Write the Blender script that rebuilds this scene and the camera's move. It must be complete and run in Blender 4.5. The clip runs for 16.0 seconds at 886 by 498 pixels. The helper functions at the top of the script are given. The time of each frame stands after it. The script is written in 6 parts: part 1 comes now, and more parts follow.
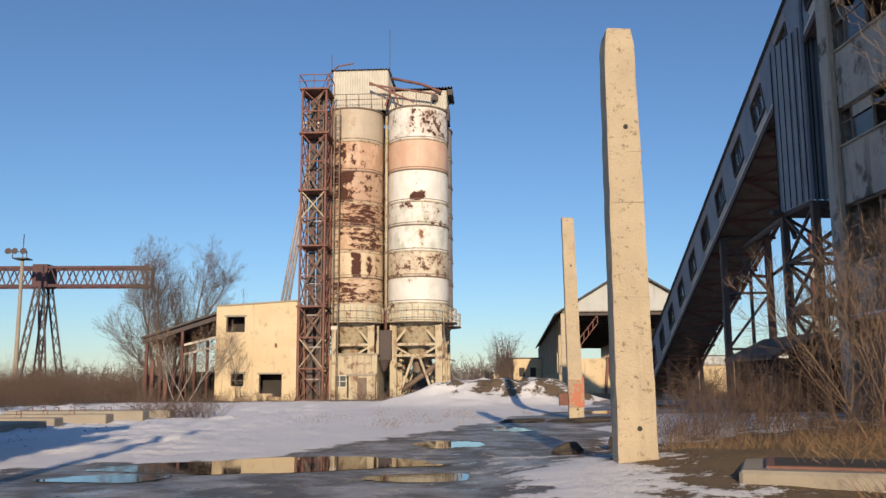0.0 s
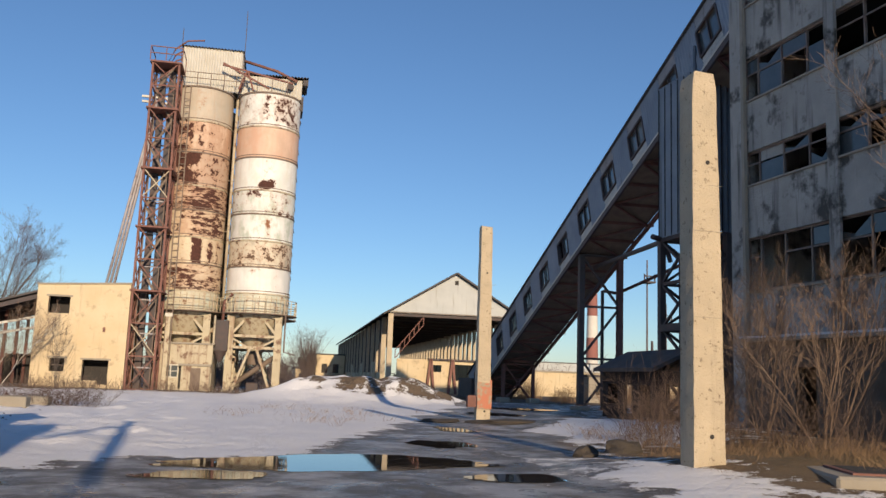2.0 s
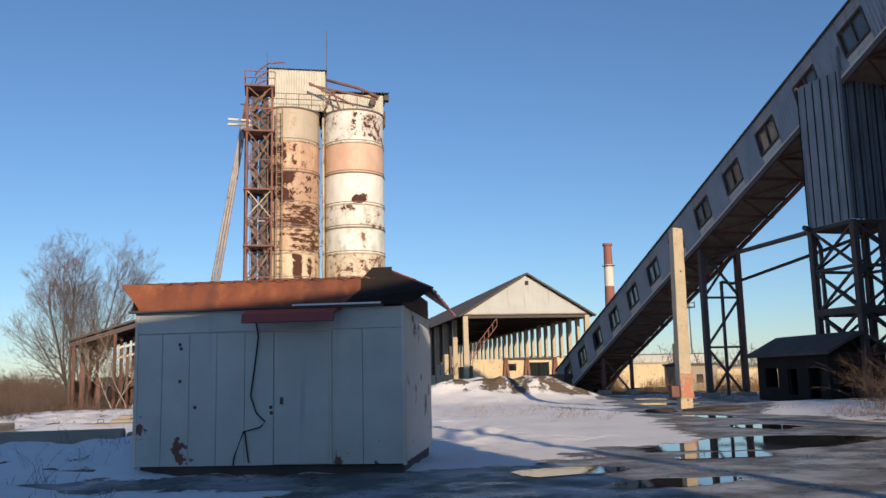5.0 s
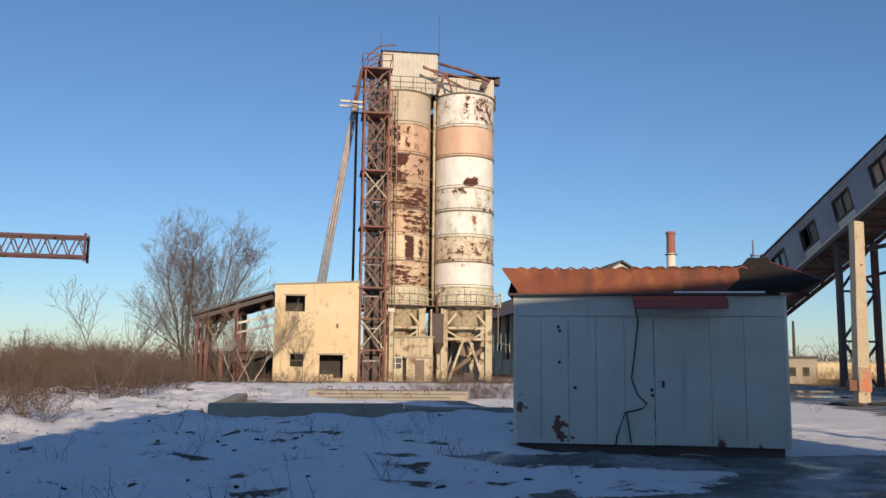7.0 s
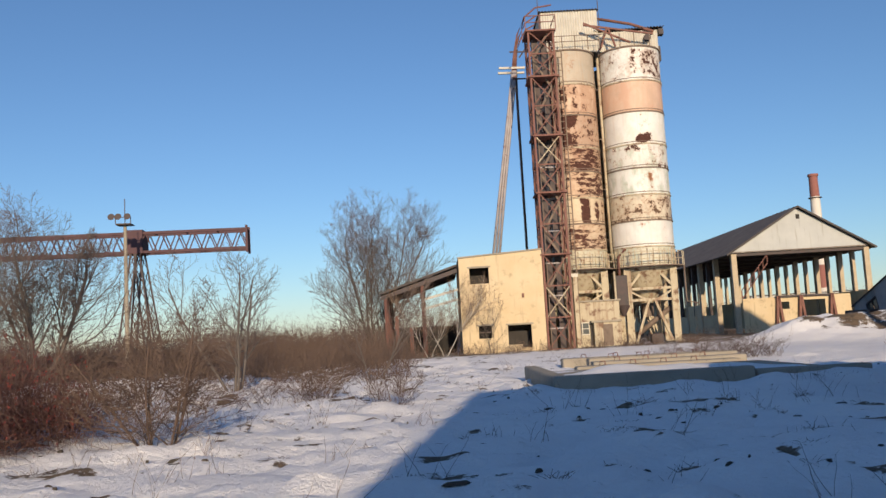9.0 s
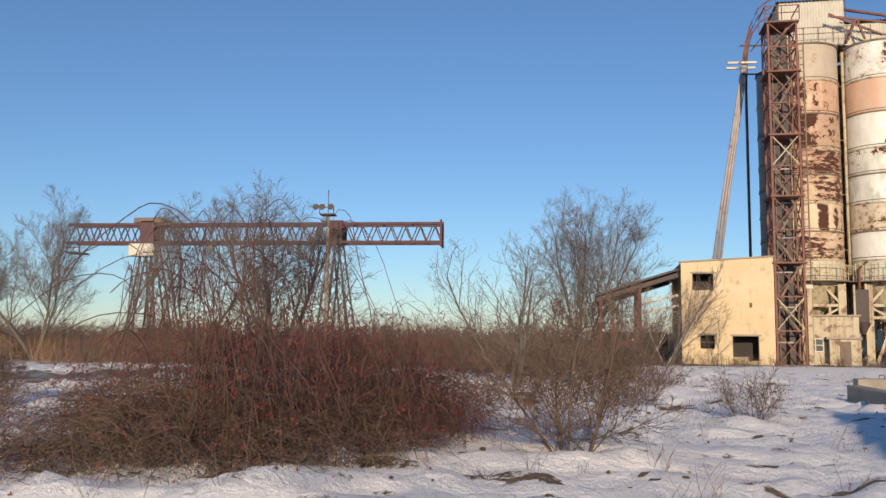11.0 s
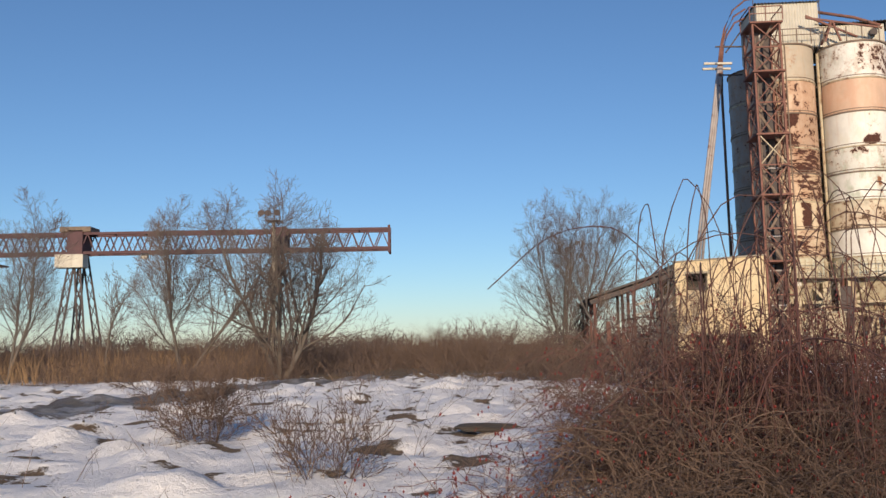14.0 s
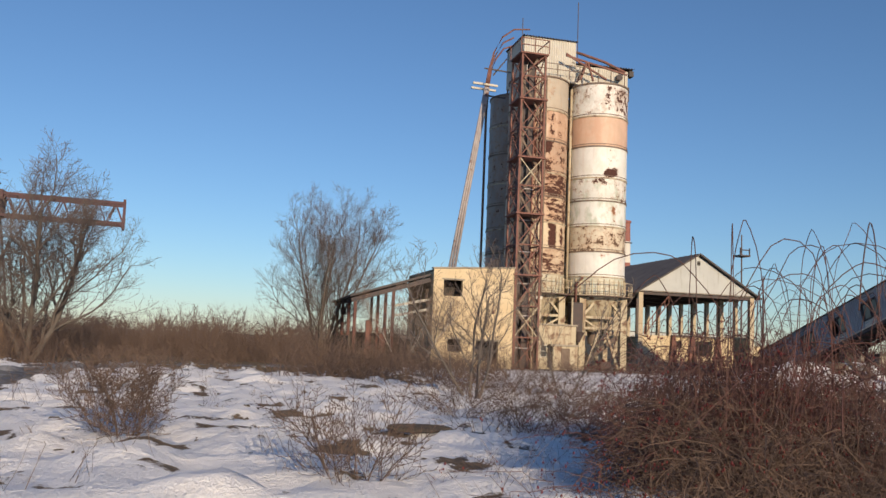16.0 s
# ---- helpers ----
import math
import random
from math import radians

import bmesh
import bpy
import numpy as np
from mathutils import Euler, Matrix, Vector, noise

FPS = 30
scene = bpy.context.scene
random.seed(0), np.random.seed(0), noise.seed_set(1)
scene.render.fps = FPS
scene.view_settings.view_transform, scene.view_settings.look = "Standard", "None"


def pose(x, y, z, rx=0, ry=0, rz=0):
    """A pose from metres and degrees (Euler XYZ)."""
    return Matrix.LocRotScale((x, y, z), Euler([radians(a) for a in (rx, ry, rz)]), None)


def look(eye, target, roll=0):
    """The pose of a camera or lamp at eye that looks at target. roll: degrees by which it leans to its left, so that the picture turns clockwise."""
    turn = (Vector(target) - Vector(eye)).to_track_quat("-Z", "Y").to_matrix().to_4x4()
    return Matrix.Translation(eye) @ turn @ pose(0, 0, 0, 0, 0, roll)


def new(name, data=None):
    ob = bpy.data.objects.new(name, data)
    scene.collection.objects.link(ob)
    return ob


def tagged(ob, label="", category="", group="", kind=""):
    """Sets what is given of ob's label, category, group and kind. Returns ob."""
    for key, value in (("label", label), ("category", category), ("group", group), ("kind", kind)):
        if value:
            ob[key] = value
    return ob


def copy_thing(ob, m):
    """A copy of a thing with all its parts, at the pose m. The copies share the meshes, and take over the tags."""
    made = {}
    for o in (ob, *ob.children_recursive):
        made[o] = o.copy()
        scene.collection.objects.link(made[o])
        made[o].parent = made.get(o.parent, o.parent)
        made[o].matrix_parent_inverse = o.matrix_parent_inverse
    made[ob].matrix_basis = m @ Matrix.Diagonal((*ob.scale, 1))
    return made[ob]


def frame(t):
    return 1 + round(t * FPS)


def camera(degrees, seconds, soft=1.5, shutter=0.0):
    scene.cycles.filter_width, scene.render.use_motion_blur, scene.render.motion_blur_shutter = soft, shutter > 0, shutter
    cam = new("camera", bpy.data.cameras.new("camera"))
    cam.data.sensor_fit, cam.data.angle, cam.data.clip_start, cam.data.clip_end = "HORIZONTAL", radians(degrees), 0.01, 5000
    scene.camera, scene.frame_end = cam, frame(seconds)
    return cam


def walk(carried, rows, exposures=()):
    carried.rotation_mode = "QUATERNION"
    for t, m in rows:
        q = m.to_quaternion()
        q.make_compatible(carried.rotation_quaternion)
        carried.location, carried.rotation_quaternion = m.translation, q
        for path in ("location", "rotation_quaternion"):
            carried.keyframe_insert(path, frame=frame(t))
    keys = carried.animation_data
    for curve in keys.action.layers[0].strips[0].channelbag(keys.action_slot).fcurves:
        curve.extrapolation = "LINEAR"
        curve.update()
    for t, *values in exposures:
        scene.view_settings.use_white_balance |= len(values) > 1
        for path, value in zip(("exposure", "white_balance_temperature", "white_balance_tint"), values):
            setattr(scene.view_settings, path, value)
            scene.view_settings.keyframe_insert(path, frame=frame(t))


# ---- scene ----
cam = camera(54.3, 16.0)
PATH = [
    (0, (11.943, -3.044, 1.368), (11.999, -1.067, 1.665), -0.4),
    (0.5, (10.71, -2.977, 1.356), (10.868, -0.999, 1.606), 0.9),
    (1, (9.532, -2.949, 1.38), (9.855, -0.995, 1.659), 2.4),
    (1.5, (8.363, -2.858, 1.398), (8.819, -0.935, 1.708), 2.8),
    (2, (7.245, -2.763, 1.402), (7.788, -0.861, 1.698), 2.1),
    (2.5, (6.091, -2.732, 1.408), (6.68, -0.841, 1.685), 1.5),
    (3, (4.887, -2.649, 1.403), (5.483, -0.762, 1.692), 0.5),
    (5.5, (-2.044, -2.721, 1.296), (-1.495, -0.821, 1.593), -1.6),
    (6, (-3.3, -2.478, 1.302), (-2.807, -0.561, 1.587), -0.2),
    (6.5, (-4.467, -2.087, 1.327), (-3.986, -0.165, 1.597), 0.9),
    (7, (-5.639, -1.855, 1.341), (-5.184, 0.075, 1.601), 0.6),
    (7.5, (-6.824, -1.532, 1.379), (-6.398, 0.406, 1.625), 1.1),
    (8, (-8.039, -1.17, 1.412), (-7.701, 0.788, 1.639), 0.1),
    (8.5, (-9.125, -0.762, 1.406), (-8.853, 1.207, 1.632), -2.8),
    (9, (-10.072, -0.359, 1.44), (-9.883, 1.622, 1.635), -3.2),
    (9.5, (-10.846, 0.114, 1.485), (-10.929, 2.106, 1.635), -1.2),
    (10, (-11.589, 0.4, 1.434), (-11.784, 2.38, 1.642), 0.5),
    (12.5, (-17.139, 2.355, 1.579), (-17.314, 4.338, 1.778), 0.8),
    (13, (-18.195, 2.586, 1.548), (-18.306, 4.571, 1.768), 1.4),
    (13.5, (-19.181, 3.045, 1.56), (-19.204, 5.04, 1.701), 1.4),
    (14, (-19.815, 3.146, 1.534), (-19.783, 5.134, 1.754), -1.1),
    (14.5, (-20.596, 3.257, 1.545), (-20.39, 5.226, 1.828), -0.2),
    (15, (-21.448, 3.308, 1.535), (-21.065, 5.25, 1.824), 2.3),
    (15.5, (-22.347, 3.416, 1.568), (-21.824, 5.328, 1.83), 2.8),
    (16, (-23.079, 3.585, 1.614), (-22.415, 5.459, 1.827), 2.4),
]
walk(cam, [(t, look(eye, target, roll)) for t, eye, target, roll in PATH], [(0, 0.02, 6600, 13), (3, 0.04, 6600, 13), (5.5, 0.1, 6600, 13), (7, 0.0, 6600, 13), (9.5, 0.0, 6600, 13), (12.5, 0.0, 6600, 13), (14.5, -0.05, 6600, 13), (16, -0.06, 6600, 13)])

# ---------------------------------------------------------------- light
LIGHT_AZ = math.atan2(-0.02, 1.0)          # the way the light travels over the ground, from +y
SUN_EL = radians(15)
world = bpy.data.worlds.new("world")
scene.world = world
world.use_nodes = True
wn = world.node_tree
sky = wn.nodes.new("ShaderNodeTexSky")
sky.sky_type, sky.sun_disc = "NISHITA", False
sky.sun_elevation = SUN_EL
sky.sun_rotation = math.pi + LIGHT_AZ
sky.air_density, sky.dust_density, sky.ozone_density = 1.0, 0.15, 5.0
bg = wn.nodes["Background"]
bg.inputs["Strength"].default_value = 0.121
wn.links.new(sky.outputs[0], bg.inputs["Color"])
sun = new("sun", bpy.data.lights.new("sun", "SUN"))
sun.data.energy, sun.data.angle, sun.data.color = 4.6, radians(0.55), (1.0, 0.80, 0.55)
sd = Vector((math.sin(LIGHT_AZ) * math.cos(SUN_EL), math.cos(LIGHT_AZ) * math.cos(SUN_EL), -math.sin(SUN_EL)))
sun.matrix_world = look((0, -30, 40), Vector((0, -30, 40)) + sd)


# ---------------------------------------------------------------- materials
def ramp(nt, src, lo, hi):
    n = nt.nodes.new("ShaderNodeMapRange")
    n.inputs["From Min"].default_value, n.inputs["From Max"].default_value = lo, hi
    nt.links.new(src, n.inputs["Value"])
    return n.outputs["Result"]


def mixc(nt, fac, a, b):
    n = nt.nodes.new("ShaderNodeMix")
    n.data_type = "RGBA"
    for sock, v in ((n.inputs["Factor"], fac), (n.inputs["A"], a), (n.inputs["B"], b)):
        if isinstance(v, tuple):
            sock.default_value = (*v, 1) if len(v) == 3 else v
        elif isinstance(v, float):
            sock.default_value = v
        else:
            nt.links.new(v, sock)
    return n.outputs["Result"]


def mathn(nt, op, a, b=0.0, clamp=False):
    n = nt.nodes.new("ShaderNodeMath")
    n.operation, n.use_clamp = op, clamp
    for sock, v in zip(n.inputs, (a, b)):
        if isinstance(v, (int, float)):
            sock.default_value = v
        else:
            nt.links.new(v, sock)
    return n.outputs[0]


def noise_tex(nt, vec, scale, detail=5.0, rough=0.6):
    n = nt.nodes.new("ShaderNodeTexNoise")
    n.inputs["Scale"].default_value, n.inputs["Detail"].default_value, n.inputs["Roughness"].default_value = scale, detail, rough
    nt.links.new(vec, n.inputs["Vector"])
    return n.outputs["Fac"]


def coords(nt, kind="Object", stretch=(1, 1, 1), shift=(0, 0, 0), vary=False):
    t = nt.nodes.new("ShaderNodeTexCoord")
    m = nt.nodes.new("ShaderNodeMapping")
    m.inputs["Scale"].default_value, m.inputs["Location"].default_value = stretch, shift
    src = t.outputs[kind]
    if vary:
        o = nt.nodes.new("ShaderNodeObjectInfo")
        v = nt.nodes.new("ShaderNodeVectorMath")
        v.operation = "ADD"
        r = mathn(nt, "MULTIPLY", o.outputs["Random"], 60.0)
        nt.links.new(src, v.inputs[0])
        nt.links.new(r, v.inputs[1])
        src = v.outputs[0]
    nt.links.new(src, m.inputs["Vector"])
    return m.outputs[0]


def surf(name, base, var=None, scale=1.5, rough=0.85, metal=0.0, bump=0.25, fine=30.0, stain=None, amount=0.4, stain_scale=1.2,
         sharp=0.06, stretch=(1, 1, 1), patch=(), streak=None, streak_amount=0.4, shift=(0, 0, 0), depth=0.01, vary=False):
    """A surface with a base colour that varies, fine relief, stains with their own outline and streaks that run down."""
    m = bpy.data.materials.new(name)
    m.use_nodes = True
    nt = m.node_tree
    p = nt.nodes["Principled BSDF"]
    vec = coords(nt, shift=shift, vary=vary)
    var = var or tuple(c * 0.75 for c in base)
    col = mixc(nt, ramp(nt, noise_tex(nt, vec, scale), 0.3, 0.7), base, var)
    rgh = rough
    if streak:
        sv = coords(nt, stretch=(1, 1, 0.08), shift=shift, vary=vary)
        col = mixc(nt, ramp(nt, noise_tex(nt, sv, 3.0, 4.0), 0.72 - 0.4 * streak_amount, 0.85 - 0.3 * streak_amount), col, streak)
    if stain:
        stv = coords(nt, stretch=stretch, shift=tuple(s + 7 for s in shift), vary=vary)
        field = noise_tex(nt, stv, stain_scale, 6.0, 0.65)
        for (x0, z0, r, gain) in patch:
            sep = nt.nodes.new("ShaderNodeSeparateXYZ")
            nt.links.new(coords(nt), sep.inputs[0])
            dx = mathn(nt, "POWER", mathn(nt, "ABSOLUTE", mathn(nt, "SUBTRACT", sep.outputs[0], x0)), 2.0)
            dz = mathn(nt, "POWER", mathn(nt, "ABSOLUTE", mathn(nt, "SUBTRACT", sep.outputs[2], z0)), 2.0)
            d = mathn(nt, "SQRT", mathn(nt, "ADD", dx, dz))
            bulge = mathn(nt, "MULTIPLY", mathn(nt, "SUBTRACT", 1.0, mathn(nt, "DIVIDE", d, r), True), gain)
            field = mathn(nt, "ADD", field, bulge)
        thr = 0.78 - 0.56 * amount
        mask = ramp(nt, field, thr, thr + sharp)
        dark = mixc(nt, noise_tex(nt, vec, fine * 0.3), stain, tuple(c * 0.55 for c in stain))
        col = mixc(nt, mask, col, dark)
    nt.links.new(col, p.inputs["Base Color"])
    p.inputs["Roughness"].default_value, p.inputs["Metallic"].default_value = rgh, metal
    if bump:
        b = nt.nodes.new("ShaderNodeBump")
        b.inputs["Strength"].default_value, b.inputs["Distance"].default_value = bump, depth
        nt.links.new(noise_tex(nt, vec, fine, 6.0), b.inputs["Height"])
        nt.links.new(b.outputs[0], p.inputs["Normal"])
    return m


RUST = (0.092, 0.033, 0.022)
M = {}
M["rust_steel"] = surf("rust_steel", (0.25, 0.12, 0.095), (0.16, 0.075, 0.06), 2.0, 0.85, 0.0, stain=(0.30, 0.22, 0.19), amount=0.28, stain_scale=1.6)
M["dark_steel"] = surf("dark_steel", (0.055, 0.05, 0.052), (0.09, 0.06, 0.055), 2.0, 0.7)
M["brown_steel"] = surf("brown_steel", (0.17, 0.075, 0.06), (0.11, 0.05, 0.045), 2.0, 0.8)
M["white_sheet"] = surf("white_sheet", (0.62, 0.60, 0.53), (0.52, 0.49, 0.42), 0.8, 0.6, streak=(0.42, 0.34, 0.25), streak_amount=0.3, bump=0.1)
M["gable_sheet"] = surf("gable_sheet", (0.52, 0.54, 0.53), (0.42, 0.44, 0.44), 0.5, 0.8, streak=(0.3, 0.29, 0.26), streak_amount=0.35, bump=0.1)
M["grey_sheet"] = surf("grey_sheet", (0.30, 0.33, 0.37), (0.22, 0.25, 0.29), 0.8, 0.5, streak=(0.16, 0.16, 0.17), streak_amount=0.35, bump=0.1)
# darker twin of grey_sheet, with the shade of far sides in its colour
M["shaded_blue_sheet"] = surf("shaded_blue_sheet", (0.13, 0.16, 0.20), (0.09, 0.11, 0.14), 0.8, 0.5, streak=(0.06, 0.06, 0.07), streak_amount=0.35, bump=0.1)
M["roof_dark"] = surf("roof_dark", (0.06, 0.055, 0.055), (0.10, 0.085, 0.08), 1.2, 0.8)
M["slate_roof"] = surf("slate_roof", (0.16, 0.14, 0.13), (0.10, 0.09, 0.09), 0.6, 0.9, streak=(0.08, 0.07, 0.07))
M["yellow_wall"] = surf("yellow_wall", (0.60, 0.47, 0.29), (0.66, 0.55, 0.37), 0.5, 0.9, stain=(0.40, 0.31, 0.20), amount=0.38, stain_scale=1.3, sharp=0.2,
                        streak=(0.45, 0.35, 0.23), streak_amount=0.34, bump=0.6, fine=14, depth=0.04)
M["concrete_pillar"] = surf("concrete_pillar", (0.56, 0.47, 0.34), (0.46, 0.385, 0.28), 2.2, 0.92, stain=(0.30, 0.235, 0.165), amount=0.34, stain_scale=13.0, sharp=0.08,
                            streak=(0.38, 0.31, 0.23), streak_amount=0.3, bump=1.0, fine=26, depth=0.03)
M["red_paint"] = surf("red_paint", (0.50, 0.17, 0.10), (0.42, 0.20, 0.13), 3, 0.85, stain=(0.46, 0.38, 0.28), amount=0.45, stain_scale=5)
M["concrete"] = surf("concrete", (0.36, 0.32, 0.26), (0.28, 0.25, 0.20), 0.9, 0.93, stain=(0.18, 0.16, 0.13), amount=0.32, stain_scale=1.4, sharp=0.2, bump=0.6, fine=18, depth=0.02)
M["hopper_paint"] = surf("hopper_paint", (0.52, 0.46, 0.33), (0.44, 0.38, 0.27), 1.0, 0.7, stain=(0.24, 0.14, 0.09), amount=0.43, stain_scale=1.9, sharp=0.10, streak=(0.30, 0.20, 0.13), streak_amount=0.5)
M["deck_steel"] = surf("deck_steel", (0.22, 0.17, 0.13), (0.14, 0.10, 0.08), 2.0, 0.8)
M["facade"] = surf("facade", (0.46, 0.44, 0.40), (0.31, 0.295, 0.27), 0.7, 0.95, stain=(0.10, 0.095, 0.085), amount=0.45, stain_scale=0.9, sharp=0.1,
                   streak=(0.12, 0.115, 0.105), streak_amount=0.45, bump=0.8, fine=9, depth=0.05)
M["facade_base"] = surf("facade_base", (0.16, 0.13, 0.10), (0.10, 0.085, 0.07), 1.5, 0.95, bump=0.8, fine=12, depth=0.03)
M["window_frame"] = surf("window_frame", (0.15, 0.10, 0.085), (0.24, 0.20, 0.17), 3.0, 0.8)
# near-black that puts the shade of rooms and openings into the colour
M["inner_shade"] = surf("inner_shade", (0.055, 0.05, 0.047), (0.035, 0.032, 0.03), 0.8, 0.95)
M["kiosk_paint"] = surf("kiosk_paint", (0.50, 0.53, 0.505), (0.40, 0.43, 0.415), 1.6, 0.45, stain=(0.17, 0.06, 0.045), amount=0.10, stain_scale=7.0, sharp=0.03,
                        streak=(0.34, 0.36, 0.38), streak_amount=0.2, bump=0.1, patch=((-1.98, 0.72, 0.26, 0.36), (-1.28, 0.26, 0.28, 0.34), (-1.38, 0.48, 0.2, 0.32), (1.05, 0.22, 0.24, 0.3), (1.6, 0.25, 0.4, 0.17)))
M["kiosk_side"] = surf("kiosk_side", (0.62, 0.64, 0.66), (0.54, 0.56, 0.58), 0.9, 0.5, stain=(0.12, 0.04, 0.035), amount=0.33, stain_scale=1.9, sharp=0.03, bump=0.1)
M["rust_sheet"] = surf("rust_sheet", (0.23, 0.072, 0.036), (0.15, 0.048, 0.03), 2.2, 0.85, stain=(0.46, 0.17, 0.06), amount=0.46, stain_scale=2.6, sharp=0.25, streak=(0.12, 0.045, 0.032), streak_amount=0.45, bump=0.3)
M["red_tile"] = surf("red_tile", (0.30, 0.045, 0.035), (0.24, 0.04, 0.035), 2.0, 0.45, bump=0.1)
M["chimney_red"] = surf("chimney_red", (0.31, 0.125, 0.105), (0.27, 0.12, 0.10), 0.2, 0.9, bump=0)
M["chimney_white"] = surf("chimney_white", (0.72, 0.68, 0.62), (0.6, 0.57, 0.52), 0.2, 0.9, bump=0)
M["bark"] = surf("bark", (0.105, 0.09, 0.08), (0.15, 0.13, 0.115), 3.0, 0.95, bump=0.4, fine=20)
M["pale_twig"] = surf("pale_twig", (0.24, 0.165, 0.115), (0.16, 0.11, 0.08), 0.8, 0.9, bump=0)
M["twig"] = surf("twig", (0.16, 0.13, 0.115), (0.11, 0.085, 0.075), 1.0, 0.95, bump=0)
M["red_twig"] = surf("red_twig", (0.125, 0.052, 0.045), (0.08, 0.05, 0.042), 0.8, 0.8, bump=0)
M["brown_twig"] = surf("brown_twig", (0.15, 0.102, 0.078), (0.09, 0.062, 0.05), 0.9, 0.95, bump=0)
M["straw"] = surf("straw", (0.27, 0.175, 0.095), (0.19, 0.12, 0.07), 0.6, 0.95, bump=0)
M["far_twig"] = surf("far_twig", (0.15, 0.115, 0.105), (0.11, 0.085, 0.08), 0.05, 1.0, bump=0)
M["berry"] = surf("berry", (0.20, 0.03, 0.025), None, 4, 0.6, bump=0)
M["soil"] = surf("soil", (0.075, 0.062, 0.05), (0.05, 0.042, 0.035), 1.5, 0.95, bump=0.8, fine=14, depth=0.04)
M["snow_lump"] = surf("snow_lump", (0.82, 0.82, 0.82), (0.74, 0.75, 0.77), 1.0, 0.7, bump=0.4, fine=10, depth=0.03)
# tar black of the hut; also the shade colour of the kiosk's bent sheets
M["tar_shade"] = surf("tar_shade", (0.014, 0.012, 0.012), (0.022, 0.018, 0.016), 2, 1.0)
M["crane_rust"] = surf("crane_rust", (0.125, 0.068, 0.075), (0.085, 0.052, 0.06), 0.6, 0.9, bump=0)
M["pipe_paint"] = surf("pipe_paint", (0.40, 0.38, 0.40), (0.30, 0.27, 0.28), 1.2, 0.6, stain=(0.24, 0.12, 0.09), amount=0.36, stain_scale=1.6, bump=0.1)
M["cable"] = surf("cable", (0.02, 0.02, 0.022), None, 3, 0.6, bump=0)


def plain_glass():
    m = bpy.data.materials.new("old_glass")
    m.use_nodes = True
    nt = m.node_tree
    p = nt.nodes["Principled BSDF"]
    vec = coords(nt)
    nt.links.new(mixc(nt, noise_tex(nt, vec, 2.0), (0.05, 0.06, 0.065), (0.12, 0.13, 0.13)), p.inputs["Base Color"])
    p.inputs["Roughness"].default_value = 0.128
    return m


M["glass"] = plain_glass()


def water_mat():
    m = bpy.data.materials.new("puddle_water")
    m.use_nodes = True
    nt = m.node_tree
    p = nt.nodes["Principled BSDF"]
    p.inputs["Base Color"].default_value = (0.03, 0.03, 0.03, 1)
    p.inputs["Roughness"].default_value = 0.03
    p.inputs["IOR"].default_value = 1.33
    b = nt.nodes.new("ShaderNodeBump")
    b.inputs["Strength"].default_value, b.inputs["Distance"].default_value = 0.04, 0.01
    nt.links.new(noise_tex(nt, coords(nt), 5.0, 2.0), b.inputs["Height"])
    nt.links.new(b.outputs[0], p.inputs["Normal"])
    return m


M["water"] = water_mat()


